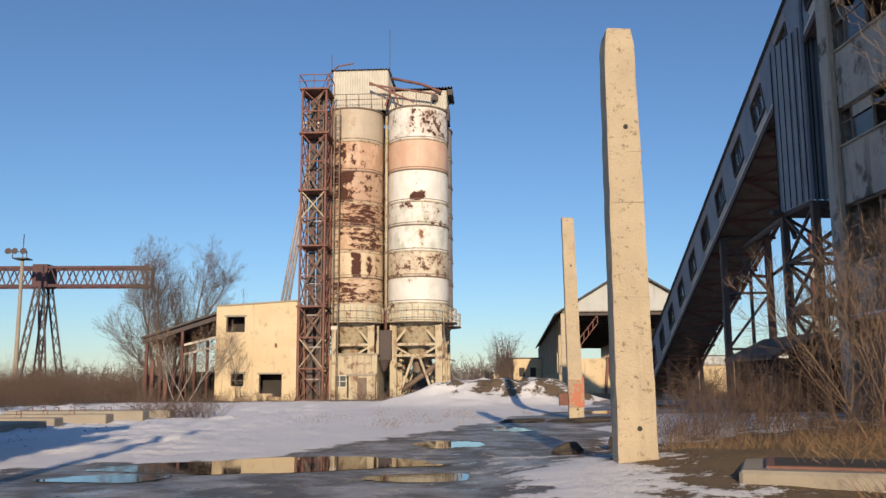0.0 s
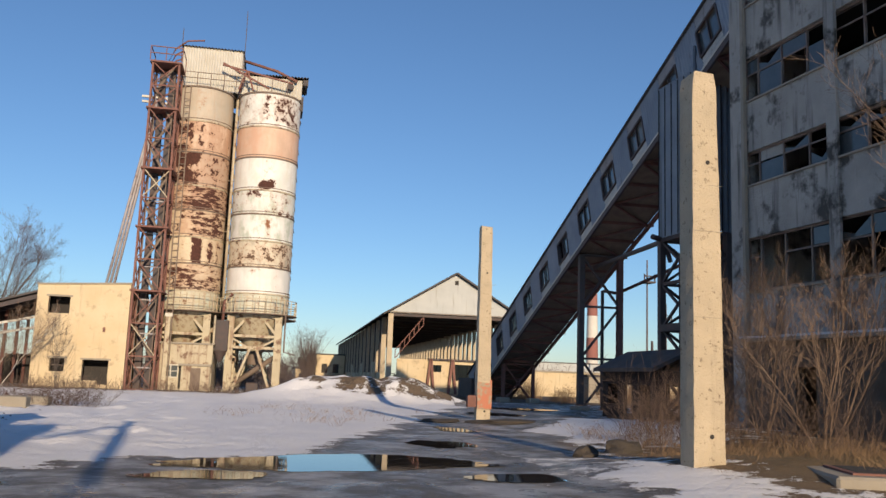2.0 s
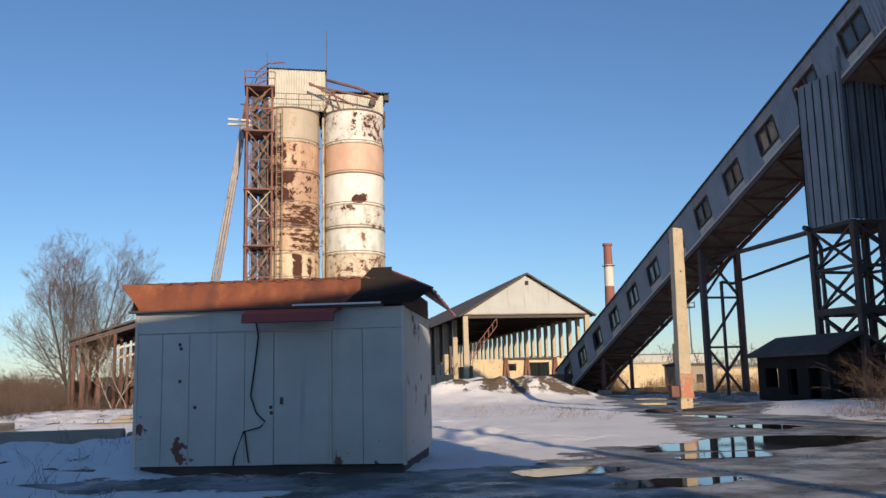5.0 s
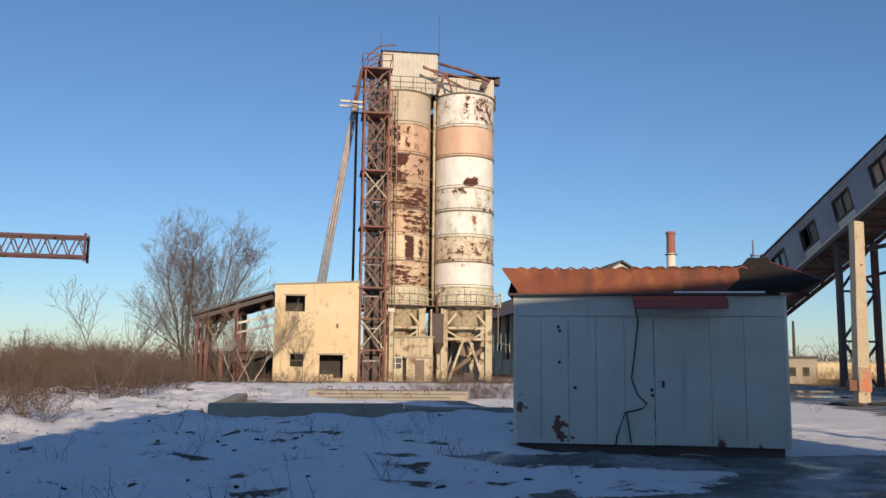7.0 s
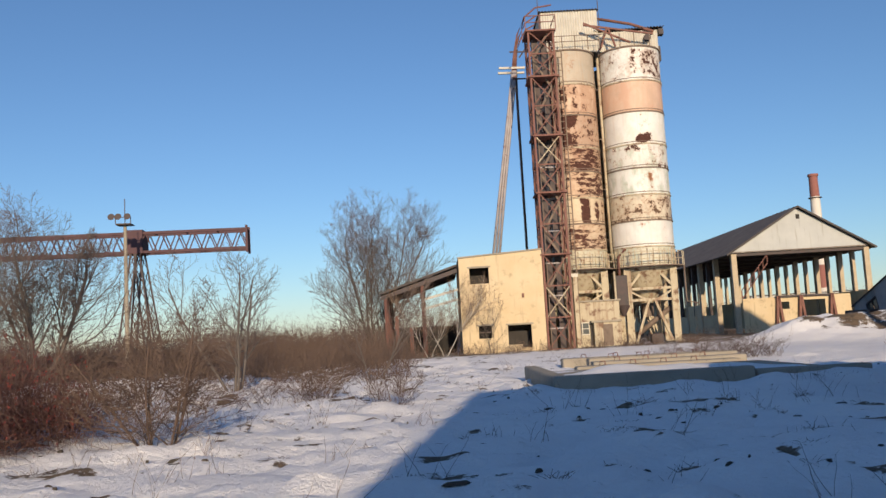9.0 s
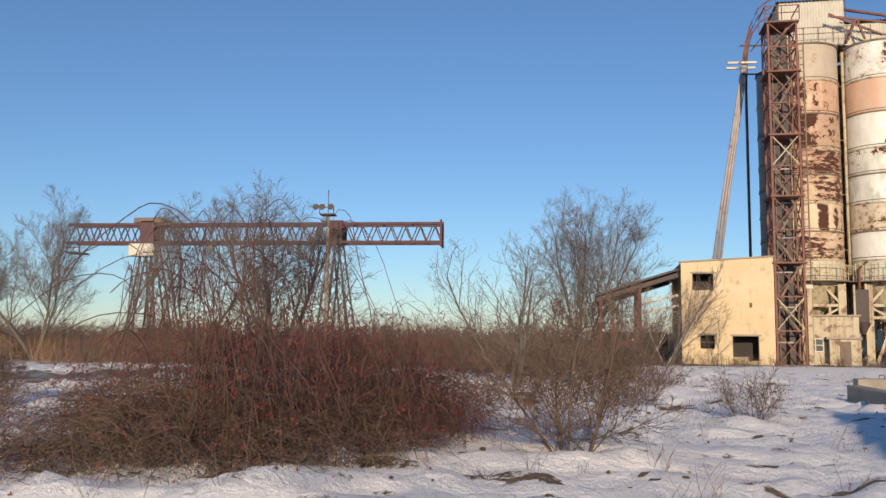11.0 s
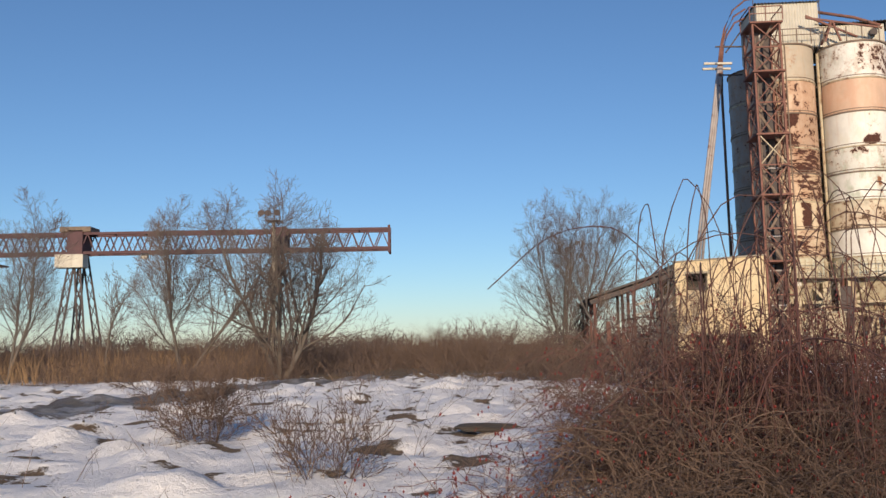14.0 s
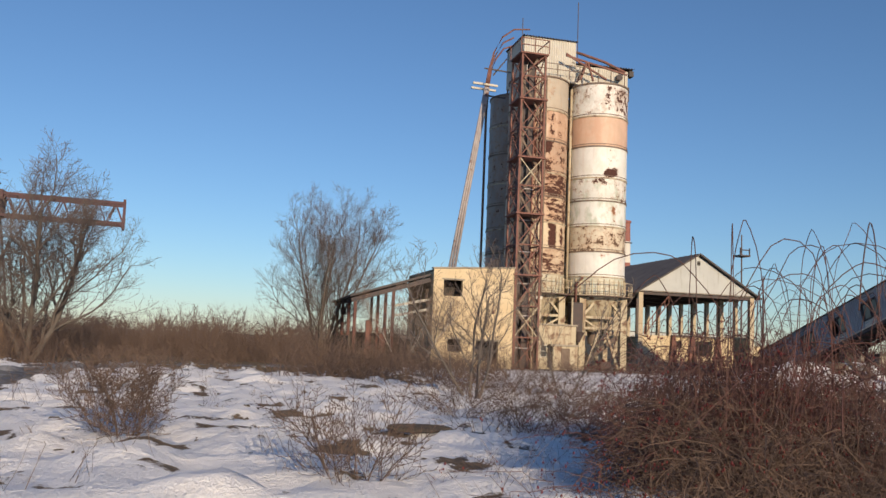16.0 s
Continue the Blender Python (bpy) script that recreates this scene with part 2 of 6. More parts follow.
def ground_mat():
    """Snow, wet ice, mud and dead grass, laid out by the sheet's own cover values."""
    m = bpy.data.materials.new("winter_ground")
    m.use_nodes = True
    nt = m.node_tree
    p = nt.nodes["Principled BSDF"]
    vec = coords(nt)

    def cover(name):
        a = nt.nodes.new("ShaderNodeAttribute")
        a.attribute_name = name
        return a.outputs["Fac"]
    big, mid, fine = noise_tex(nt, vec, 0.35, 6.0), noise_tex(nt, vec, 1.7, 8.0, 0.7), noise_tex(nt, vec, 14.0, 6.0, 0.7)
    litter = mixc(nt, ramp(nt, fine, 0.35, 0.65), (0.11, 0.08, 0.055), (0.24, 0.17, 0.11))
    litter = mixc(nt, ramp(nt, mid, 0.45, 0.65), litter, (0.055, 0.045, 0.035))
    grass = mixc(nt, ramp(nt, fine, 0.35, 0.65), (0.30, 0.18, 0.075), (0.10, 0.085, 0.035))
    bare = mixc(nt, cover("straw"), litter, grass)
    asphalt = mixc(nt, ramp(nt, mid, 0.35, 0.65), (0.10, 0.097, 0.093), (0.17, 0.165, 0.16))
    asphalt = mixc(nt, ramp(nt, noise_tex(nt, coords(nt, shift=(3, 9, 0)), 0.8, 7.0, 0.65), 0.45, 0.60), asphalt, (0.40, 0.41, 0.43))
    wet = cover("wet")
    low = mixc(nt, wet, bare, asphalt)
    snow = mixc(nt, ramp(nt, big, 0.35, 0.7), (0.93, 0.92, 0.91), (0.84, 0.84, 0.86))
    field = mathn(nt, "ADD", cover("snow"), mathn(nt, "MULTIPLY", mathn(nt, "SUBTRACT", mathn(nt, "ADD", mathn(nt, "MULTIPLY", mid, 0.8), mathn(nt, "MULTIPLY", fine, 0.2)), 0.5), 3.0))
    mask = ramp(nt, field, 0.44, 0.56)
    nt.links.new(mixc(nt, mask, low, snow), p.inputs["Base Color"])
    icy = mathn(nt, "MULTIPLY", wet, ramp(nt, mid, 0.62, 0.40))
    rg = mathn(nt, "SUBTRACT", 0.92, mathn(nt, "MULTIPLY", icy, 0.70))
    rg = mathn(nt, "MAXIMUM", rg, mathn(nt, "MULTIPLY", mask, 0.62))
    nt.links.new(rg, p.inputs["Roughness"])
    b = nt.nodes.new("ShaderNodeBump")
    b.inputs["Strength"].default_value, b.inputs["Distance"].default_value = 0.75, 0.12
    h = mathn(nt, "ADD", mathn(nt, "MULTIPLY", mid, mathn(nt, "SUBTRACT", 1.3, wet)), mathn(nt, "MULTIPLY", fine, mathn(nt, "SUBTRACT", 0.5, mathn(nt, "MULTIPLY", mask, 0.32))))
    h = mathn(nt, "ADD", h, mathn(nt, "MULTIPLY", mask, 0.5))
    nt.links.new(h, b.inputs["Height"])
    nt.links.new(b.outputs[0], p.inputs["Normal"])
    return m


M["ground"] = ground_mat()


# ---------------------------------------------------------------- building blocks
def part(name, bm, material, parent=None, label=""):
    me = bpy.data.meshes.new(name)
    bm.to_mesh(me)
    bm.free()
    me.materials.append(M[material])
    ob = new(name, me)
    if parent is not None:
        ob.parent = parent
    if label:
        ob["label"] = label
    return ob


def raw(name, verts, faces, material, parent=None, label="", smooth=False):
    me = bpy.data.meshes.new(name)
    me.from_pydata(verts, [], faces)
    me.update()
    me.materials.append(M[material])
    if smooth:
        me.polygons.foreach_set("use_smooth", [True] * len(me.polygons))
    ob = new(name, me)
    if parent is not None:
        ob.parent = parent
    if label:
        ob["label"] = label
    return ob


def thing(name, label, category, x, y, z, rz=0.0, group="", kind=""):
    e = new(name)
    e.empty_display_size = 0.2
    e.matrix_world = pose(x, y, z, 0, 0, rz)
    return tagged(e, label, category, group, kind)


def add_box(bm, x0, x1, y0, y1, z0, z1):
    vs = [bm.verts.new(c) for c in ((x0, y0, z0), (x1, y0, z0), (x1, y1, z0), (x0, y1, z0), (x0, y0, z1), (x1, y0, z1), (x1, y1, z1), (x0, y1, z1))]
    for f in ((0, 3, 2, 1), (4, 5, 6, 7), (0, 1, 5, 4), (1, 2, 6, 5), (2, 3, 7, 6), (3, 0, 4, 7)):
        bm.faces.new([vs[i] for i in f])
    return vs


def box(x0, x1, y0, y1, z0, z1, bevel=0.0):
    bm = bmesh.new()
    add_box(bm, x0, x1, y0, y1, z0, z1)
    if bevel:
        bmesh.ops.bevel(bm, geom=bm.edges[:], offset=bevel, segments=1, affect="EDGES")
    return bm


def add_bar(bm, p, q, w, h=None, sides=4, w2=None):
    """A bar of square, angled or round section from p to q."""
    p, q = Vector(p), Vector(q)
    h, w2 = h or w, w2 or w
    ax = (q - p).normalized()
    up = Vector((0, 0, 1)) if abs(ax.z) < 0.95 else Vector((1, 0, 0))
    a = ax.cross(up).normalized()
    b = a.cross(ax).normalized()
    rings = []
    for c, s in ((p, 1.0), (q, w2 / w)):
        rings.append([bm.verts.new(c + s * (a * (math.cos(t) * w * k) + b * (math.sin(t) * h * k)))
                      for t, k in ((2 * math.pi * (i + 0.5) / sides, 0.7071 if sides == 4 else 0.5) for i in range(sides))])
    for i in range(sides):
        j = (i + 1) % sides
        bm.faces.new((rings[0][i], rings[0][j], rings[1][j], rings[1][i]))
    bm.faces.new(rings[0][::-1])
    bm.faces.new(rings[1])


def bars(parent, name, pairs, w, material, h=None, sides=4, label=""):
    for p, q in pairs:
        bm = bmesh.new()
        add_bar(bm, p, q, w, h, sides)
        part(name, bm, material, parent, label)


def tube(name, pts, r, material, parent=None, label="", sides=8):
    verts, faces = [], []
    pts = [Vector(p) for p in pts]
    for i, p in enumerate(pts):
        d = (pts[min(i + 1, len(pts) - 1)] - pts[max(i - 1, 0)]).normalized()
        up = Vector((0, 0, 1)) if abs(d.z) < 0.9 else Vector((1, 0, 0))
        a = d.cross(up).normalized()
        b = a.cross(d)
        for k in range(sides):
            t = 2 * math.pi * k / sides
            verts.append(p + r * (a * math.cos(t) + b * math.sin(t)))
    for i in range(len(pts) - 1):
        for k in range(sides):
            j = (k + 1) % sides
            faces.append((i * sides + k, i * sides + j, (i + 1) * sides + j, (i + 1) * sides + k))
    faces.append(tuple(range(sides))[::-1])
    faces.append(tuple((len(pts) - 1) * sides + k for k in range(sides)))
    return raw(name, verts, faces, material, parent, label, True)


def corrugated(p0, u, v, wide, high, pitch=0.2, amp=0.03, thick=0.02):
    """A corrugated sheet with its corner at p0, the waves lying side by side along u and running along v; it bulges along u x v."""
    bm = bmesh.new()
    p0, u, v = Vector(p0), Vector(u).normalized(), Vector(v).normalized()
    n = u.cross(v).normalized()
    k = max(4, int(round(wide / pitch * 4)))
    grid = []
    for i in range(k + 1):
        s = wide * i / k
        off = amp * (math.sin(2 * math.pi * s / pitch))
        grid.append([bm.verts.new(p0 + u * s + v * t + n * (off + o)) for t, o in ((0, 0), (high, 0), (high, -thick), (0, -thick))])
    for i in range(k):
        a, b = grid[i], grid[i + 1]
        for j in range(4):
            bm.faces.new((a[j], b[j], b[(j + 1) % 4], a[(j + 1) % 4]))
    bm.faces.new(grid[0])
    bm.faces.new(grid[-1][::-1])
    bmesh.ops.recalc_face_normals(bm, faces=bm.faces[:])
    return bm


def shell(r0, r1, z0, z1, seg=48, thick=0.0, cap=False):
    """A round wall from radius r0 at z0 to r1 at z1."""
    bm = bmesh.new()
    a = [bm.verts.new((r0 * math.cos(2 * math.pi * i / seg), r0 * math.sin(2 * math.pi * i / seg), z0)) for i in range(seg)]
    b = [bm.verts.new((r1 * math.cos(2 * math.pi * i / seg), r1 * math.sin(2 * math.pi * i / seg), z1)) for i in range(seg)]
    for i in range(seg):
        j = (i + 1) % seg
        f = bm.faces.new((a[i], a[j], b[j], b[i]))
        f.smooth = True
    if cap:
        bm.faces.new(b)
        bm.faces.new(a[::-1])
    return bm


def hoop(r, z, w, h, seg=48):
    """A band of section w by h round the radius r."""
    bm = bmesh.new()
    rings = []
    for i in range(seg):
        t = 2 * math.pi * i / seg
        c, s = math.cos(t), math.sin(t)
        rings.append([bm.verts.new((q * c, q * s, zz)) for q, zz in ((r - w, z - h / 2), (r + w, z - h / 2), (r + w, z + h / 2), (r - w, z + h / 2))])
    for i in range(seg):
        a, b = rings[i], rings[(i + 1) % seg]
        for j in range(4):
            bm.faces.new((a[j], b[j], b[(j + 1) % 4], a[(j + 1) % 4]))
    return bm


# ---------------------------------------------------------------- ground
def near_line(x, y, pts):
    """How far (x, y) lies from a line through pts of (x, y, half width), less that half width."""
    best = 1e9
    for (ax, ay, aw), (bx, by, bw) in zip(pts, pts[1:]):
        dx, dy = bx - ax, by - ay
        u = min(1.0, max(0.0, ((x - ax) * dx + (y - ay) * dy) / (dx * dx + dy * dy)))
        best = min(best, math.hypot(x - ax - u * dx, y - ay - u * dy) - (aw + u * (bw - aw)))
    return best


def step(v, lo, hi):
    u = min(1.0, max(0.0, (v - lo) / (hi - lo)))
    return u * u * (3 - 2 * u)


YARD = ((-2, 4.5, 2.0), (5, 6.5, 3.5), (10, 9.0, 4.0), (12.5, 14, 2.6), (14.5, 20, 2.0), (18, 28, 2.6), (23, 38, 3.2), (27, 46, 3.0))
APRON = ((-2.2, 10.2, 0.7), (0.5, 9.2, 1.0), (3.2, 8.2, 1.3))
LANE = ((-50, 4, 1.5), (-37, 14, 1.5), (-28.6, 21.5, 1.5), (-26.2, 30, 1.5), (-24.8, 38, 1.5), (-22, 46.5, 1.5), (-12, 54, 1.4))
MOUND = ((16.2, 45.5, 5.2, 4.6, 1.35), (19.2, 43.5, 2.6, 2.2, 0.7), (12.6, 44.5, 3.0, 2.6, 0.45))


def height(x, y):
    z = -0.12 * step(y, 30, 60) - 0.35 * step(y, 75, 120)
    rough_ground = 1.0 - step(1.0 - near_line(x, y, YARD), -1.5, 1.0)
    n = noise.noise((x * 0.35, y * 0.35, 0)) * 0.6 + noise.noise((x * 1.1, y * 1.1, 4)) * 0.4 + noise.noise((x * 2.7, y * 2.7, 8)) * 0.15
    z += n * (0.02 + 0.11 * rough_ground * (0.5 + 0.5 * step(-x, -4, 6)))
    z += 0.34 * math.exp(-(((x - 16.5) / 2.6) ** 2 + ((y - 9.2) / 2.6) ** 2)) * step(x, 12.0, 14.2)
    z += 0.22 * step(x, 17, 20) * step(y, 5, 9) * (1 - step(y, 24, 30))
    z += 0.30 * math.exp(-(((x + 1.6) / 3.4) ** 2 + ((y - 16.0) / 1.3) ** 2)) * (1 + 0.5 * noise.noise((x * 0.9, y * 0.9, 31)))
    z += 0.16 * math.exp(-(((x + 6.6) / 1.6) ** 2 + ((y - 17.4) / 1.6) ** 2))
    z += 0.22 * step(-x, 10, 20) * step(y, 4, 12) * (1 - step(y, 30, 50))
    if -34 < x < 8 and 2 < y < 48 and rough_ground > 0.05:
        lump = max(0.0, noise.noise((x * 0.85, y * 1.0, 21))) ** 1.5 * 0.34 + noise.noise((x * 1.9, y * 2.3, 25)) * 0.10 + noise.noise((x * 3.6, y * 4.4, 29)) * 0.05
        z += rough_ground * lump * (0.55 + 0.45 * step(-x, 0, 9))
    for mx, my, rx, ry, h in MOUND:
        d = ((x - mx) / rx) ** 2 + ((y - my) / ry) ** 2
        z += h * math.exp(-1.6 * d) * (1 + 0.25 * noise.noise((x * 0.9, y * 0.9, 2)))
    return z


def build_ground():
    def axis(lo, hi, d, far):
        a = [lo + d * i for i in range(int((hi - lo) / d) + 1)]
        s, v = d, a[-1]
        while v < far:
            s *= 1.28
            v += s
            a.append(v)
        s, v = d, a[0]
        while v > -far:
            s *= 1.28
            v -= s
            a.insert(0, v)
        return a
    xs, ys = axis(-34, 26, 0.2, 3200), axis(-4, 50, 0.22, 3200)
    verts, cover = [], {"snow": [], "wet": [], "straw": []}
    for y in ys:
        for x in xs:
            verts.append((x, y, height(x, y)))
            yard, lane = near_line(x, y, YARD), near_line(x, y, LANE)
            wob = noise.noise((x * 0.4, y * 0.4, 11)) * 1.6 + noise.noise((x * 1.3, y * 1.3, 3)) * 0.6
            wet = max(1 - step(yard + wob * 0.7, -0.8, 0.5), 1 - step(near_line(x, y, APRON) + wob * 0.35, -0.5, 0.3))
            track = 1 - step(lane + wob * 0.25, -0.3, 0.3)
            snow = 0.92 - 0.06 * step(-x, -1, 5) - 0.07 * step(-x, 9, 18)
            snow += 0.07 - 0.22 * max(0.0, noise.noise((x * 0.22, y * 0.45, 51)) + 0.05) * step(-x, 2, 8)
            snow -= 0.5 * step(noise.noise((x * 1.0, y * 1.5, 71)) + 0.35 * noise.noise((x * 3.1, y * 4.0, 73)), 0.30, 0.46) * step(-x, -3, 3)
            snow -= 0.95 * wet
            snow -= 1.0 * track * (0.85 + 0.5 * noise.noise((x * 0.8, y * 0.8, 6)))
            scrub = step(-x, 7, 14) * step(y + 0.55 * (x + 10), 27, 38)
            snow -= 0.55 * scrub
            snow -= 0.6 * step(y, 52, 60) + 0.5 * step(y, 90, 130)
            tuft = math.exp(-(((x - 19) / 3.5) ** 2 + ((y - 10) / 4.2) ** 2)) * step(x, 14.2, 16)
            snow -= 1.1 * tuft
            snow -= 0.42 * step(x, 13.6, 15.0) * (1 - step(y, 14, 20))
            snow -= 0.55 * step(x, 20, 23)
            dirt = 0.0
            for mx, my, rx, ry, h in MOUND[:2]:
                d = ((x - mx - 0.2) / (rx * 0.8)) ** 2 + ((y - my + 0.8) / (ry * 0.75)) ** 2
                dirt = max(dirt, 1 - step(d, 0.3, 1.1))
            snow -= dirt * (0.6 + 0.8 * noise.noise((x * 0.8, y * 0.8, 14)))
            snow += 0.38 * math.exp(-(((x - 13.5) / 0.9) ** 2 + ((y - 10.8) / 3.4) ** 2))
            cover["snow"].append(snow)
            cover["wet"].append(max(wet, 0.75 * track))
            cover["straw"].append(min(1.0, 1.3 * tuft + 0.5 * scrub))
    nx = len(xs)
    faces = [(j * nx + i, j * nx + i + 1, (j + 1) * nx + i + 1, (j + 1) * nx + i) for j in range(len(ys) - 1) for i in range(nx - 1)]
    ob = raw("ground", verts, faces, "ground", smooth=True)
    for k, values in cover.items():
        a = ob.data.attributes.new(k, "FLOAT", "POINT")
        a.data.foreach_set("value", values)
    tagged(ob, "patchy melting snow over mud, wet tarmac and dead grass", "ground", kind="structure")


build_ground()


def puddle(x, y, rx, ry, seed, turn=0.0):
    n, verts = 64, [(0, 0, 0)]
    for i in range(n):
        t = 2 * math.pi * i / n
        k = 1 + 0.45 * noise.noise((math.cos(t) * 1.4 + seed, math.sin(t) * 1.4, seed)) + 0.18 * noise.noise((math.cos(t) * 5 + seed, math.sin(t) * 5, 3))
        verts.append((rx * k * math.cos(t), ry * k * math.sin(t), 0))
    ob = raw("puddle", verts, [(0, 1 + i, 1 + (i + 1) % n) for i in range(n)], "water")
    ob.matrix_world = pose(x, y, 0.012, 0, 0, turn)
    tagged(ob, "still meltwater puddle on wet dark tarmac", "puddle", "puddles", "structure")


for a in ((9.7, 11.3, 2.6, 1.15, 1.0, 8), (12.0, 9.3, 0.9, 0.45, 5.0, 0), (12.6, 15.4, 0.7, 1.0, 9.0, 0), (4.4, 8.6, 1.0, 0.5, 13.0, 10),
          (4.9, 6.8, 0.8, 0.4, 17.0, 0), (7.6, 9.6, 0.9, 0.5, 21.0, 0), (14.4, 20.5, 0.5, 1.1, 25.0, 0), (19.5, 31.5, 1.2, 1.5, 29.0, 0), (23.5, 38.5, 1.6, 1.7, 33.0, 20)):
    puddle(*a)


# ---------------------------------------------------------------- silos
BASE = -0.12
SILO_R = 2.4
JOINTS = (22.75, 20.0, 17.55, 15.0, 13.15, 11.1, 9.1, 7.1, 5.6)


def course_mat(name, base, seed, loose=0.0, areas=(), stretch=(1, 1, 1), tint=None, rust=RUST, halo=(0.40, 0.21, 0.12), soft=0.5):
    """Flaking silo paint: loose scatters flakes all over, areas (x0, x1, z0, z1, gain) are sheets where it has come off."""
    m = bpy.data.materials.new(name)
    m.use_nodes = True
    nt = m.node_tree
    p = nt.nodes["Principled BSDF"]
    sep = nt.nodes.new("ShaderNodeSeparateXYZ")
    nt.links.new(coords(nt), sep.inputs[0])
    sh_ = (seed * 3.1, seed * 1.7, seed * 2.3)
    vec = coords(nt, shift=sh_)
    field = mathn(nt, "ADD", mathn(nt, "MULTIPLY", noise_tex(nt, coords(nt, stretch=stretch, shift=sh_), 2.1, 3.0, 0.6), 0.62),
                  mathn(nt, "MULTIPLY", noise_tex(nt, coords(nt, stretch=stretch, shift=sh_), 7.5, 4.0, 0.65), 0.38))
    wob = mathn(nt, "MULTIPLY", mathn(nt, "SUBTRACT", noise_tex(nt, vec, 1.6, 4.0), 0.5), 0.7)
    for x0, x1, z0, z1, gain in areas:
        dx = mathn(nt, "SUBTRACT", mathn(nt, "ABSOLUTE", mathn(nt, "SUBTRACT", sep.outputs[0], (x0 + x1) / 2)), (x1 - x0) / 2)
        dz = mathn(nt, "SUBTRACT", mathn(nt, "ABSOLUTE", mathn(nt, "SUBTRACT", sep.outputs[2], (z0 + z1) / 2)), (z1 - z0) / 2)
        d = mathn(nt, "ADD", mathn(nt, "MAXIMUM", dx, dz), wob)
        field = mathn(nt, "ADD", field, mathn(nt, "MULTIPLY", ramp(nt, d, 0.16, -0.16), gain))
    field = mathn(nt, "ADD", field, loose)
    col = mixc(nt, ramp(nt, noise_tex(nt, vec, 0.9), 0.35, 0.65), base, tuple(c * 0.85 for c in base))
    if tint:
        col = mixc(nt, ramp(nt, noise_tex(nt, coords(nt, stretch=(1, 1, 0.5), shift=(seed, 3, 8)), 1.4, 5.0, 0.6), 0.48, 0.62), col, tint)
    run = noise_tex(nt, coords(nt, stretch=(1, 1, 0.06), shift=sh_), 4.0, 5.0, 0.65)
    col = mixc(nt, mathn(nt, "MULTIPLY", ramp(nt, run, 0.52, 0.72), soft), col, tuple(0.5 * (a + b) for a, b in zip(base, halo)))
    col = mixc(nt, mathn(nt, "MULTIPLY", ramp(nt, field, 0.54, 0.68), 0.6), col, halo)
    mask = ramp(nt, field, 0.645, 0.675)
    scab = mixc(nt, ramp(nt, noise_tex(nt, vec, 9.0, 4.0), 0.35, 0.65), rust, tuple(c * 0.55 for c in rust))
    nt.links.new(mixc(nt, mask, col, scab), p.inputs["Base Color"])
    nt.links.new(mathn(nt, "ADD", mathn(nt, "MULTIPLY", mask, 0.3), 0.58), p.inputs["Roughness"])
    b = nt.nodes.new("ShaderNodeBump")
    b.inputs["Strength"].default_value, b.inputs["Distance"].default_value = 0.5, 0.02
    nt.links.new(mathn(nt, "SUBTRACT", mathn(nt, "MULTIPLY", run, 0.4), mask), b.inputs["Height"])
    nt.links.new(b.outputs[0], p.inputs["Normal"])
    M[name] = m
    return name


WHITE, CREAM, PINK, BEIGE, ORANGE = (0.80, 0.80, 0.76), (0.66, 0.60, 0.47), (0.66, 0.46, 0.34), (0.50, 0.43, 0.34), (0.54, 0.36, 0.25)
MOSS, GREY = (0.50, 0.54, 0.46), (0.56, 0.55, 0.50)
FRONT_RIGHT = (
    course_mat("shell_a", WHITE, 1, 0.05, ((0.5, 2.1, 20.5, 22.4, 0.10), (-0.35, 0.0, 20.6, 22.5, 0.12), (-1.7, -1.4, 21.7, 22.4, 0.10)), tint=GREY),
    course_mat("shell_b", PINK, 2, -0.12, ((0.5, 0.8, 19.3, 20.0, 0.10),), tint=(0.60, 0.38, 0.27), soft=0.35),
    course_mat("shell_c", WHITE, 3, -0.07, ((-0.05, 0.25, 15.9, 17.5, 0.15), (-0.35, 0.85, 15.1, 15.9, 0.32), (0.3, 0.8, 16.4, 17.5, 0.08)), tint=(0.70, 0.69, 0.62)),
    course_mat("shell_d", (0.74, 0.74, 0.69), 4, 0.035, ((-1.2, 0.2, 14.6, 15.0, 0.12), (0.6, 1.9, 13.4, 14.8, 0.06), (0.8, 2.2, 13.2, 13.4, 0.12)), tint=MOSS, soft=0.3),
    course_mat("shell_e", WHITE, 5, -0.04, ((0.3, 0.75, 11.3, 12.9, 0.18), (-0.25, -0.05, 11.3, 12.4, 0.14)), tint=MOSS, rust=(0.34, 0.15, 0.075), soft=0.3),
    course_mat("shell_f", CREAM, 6, 0.055, ((1.1, 2.3, 9.2, 10.9, 0.07), (-2.0, 0.9, 9.6, 10.6, 0.05), (-2.2, 1.6, 9.15, 9.35, 0.10)), tint=(0.42, 0.38, 0.30), rust=(0.16, 0.095, 0.06)),
    course_mat("shell_g", (0.80, 0.79, 0.75), 7, -0.06, ((-0.8, 0.1, 8.7, 9.1, 0.14),), tint=(0.66, 0.68, 0.64), rust=(0.36, 0.15, 0.07), soft=0.3),
    course_mat("shell_h", (0.62, 0.61, 0.50), 8, 0.01, ((1.0, 2.4, 5.7, 6.9, 0.05),), tint=MOSS, rust=(0.28, 0.16, 0.09), soft=0.7))
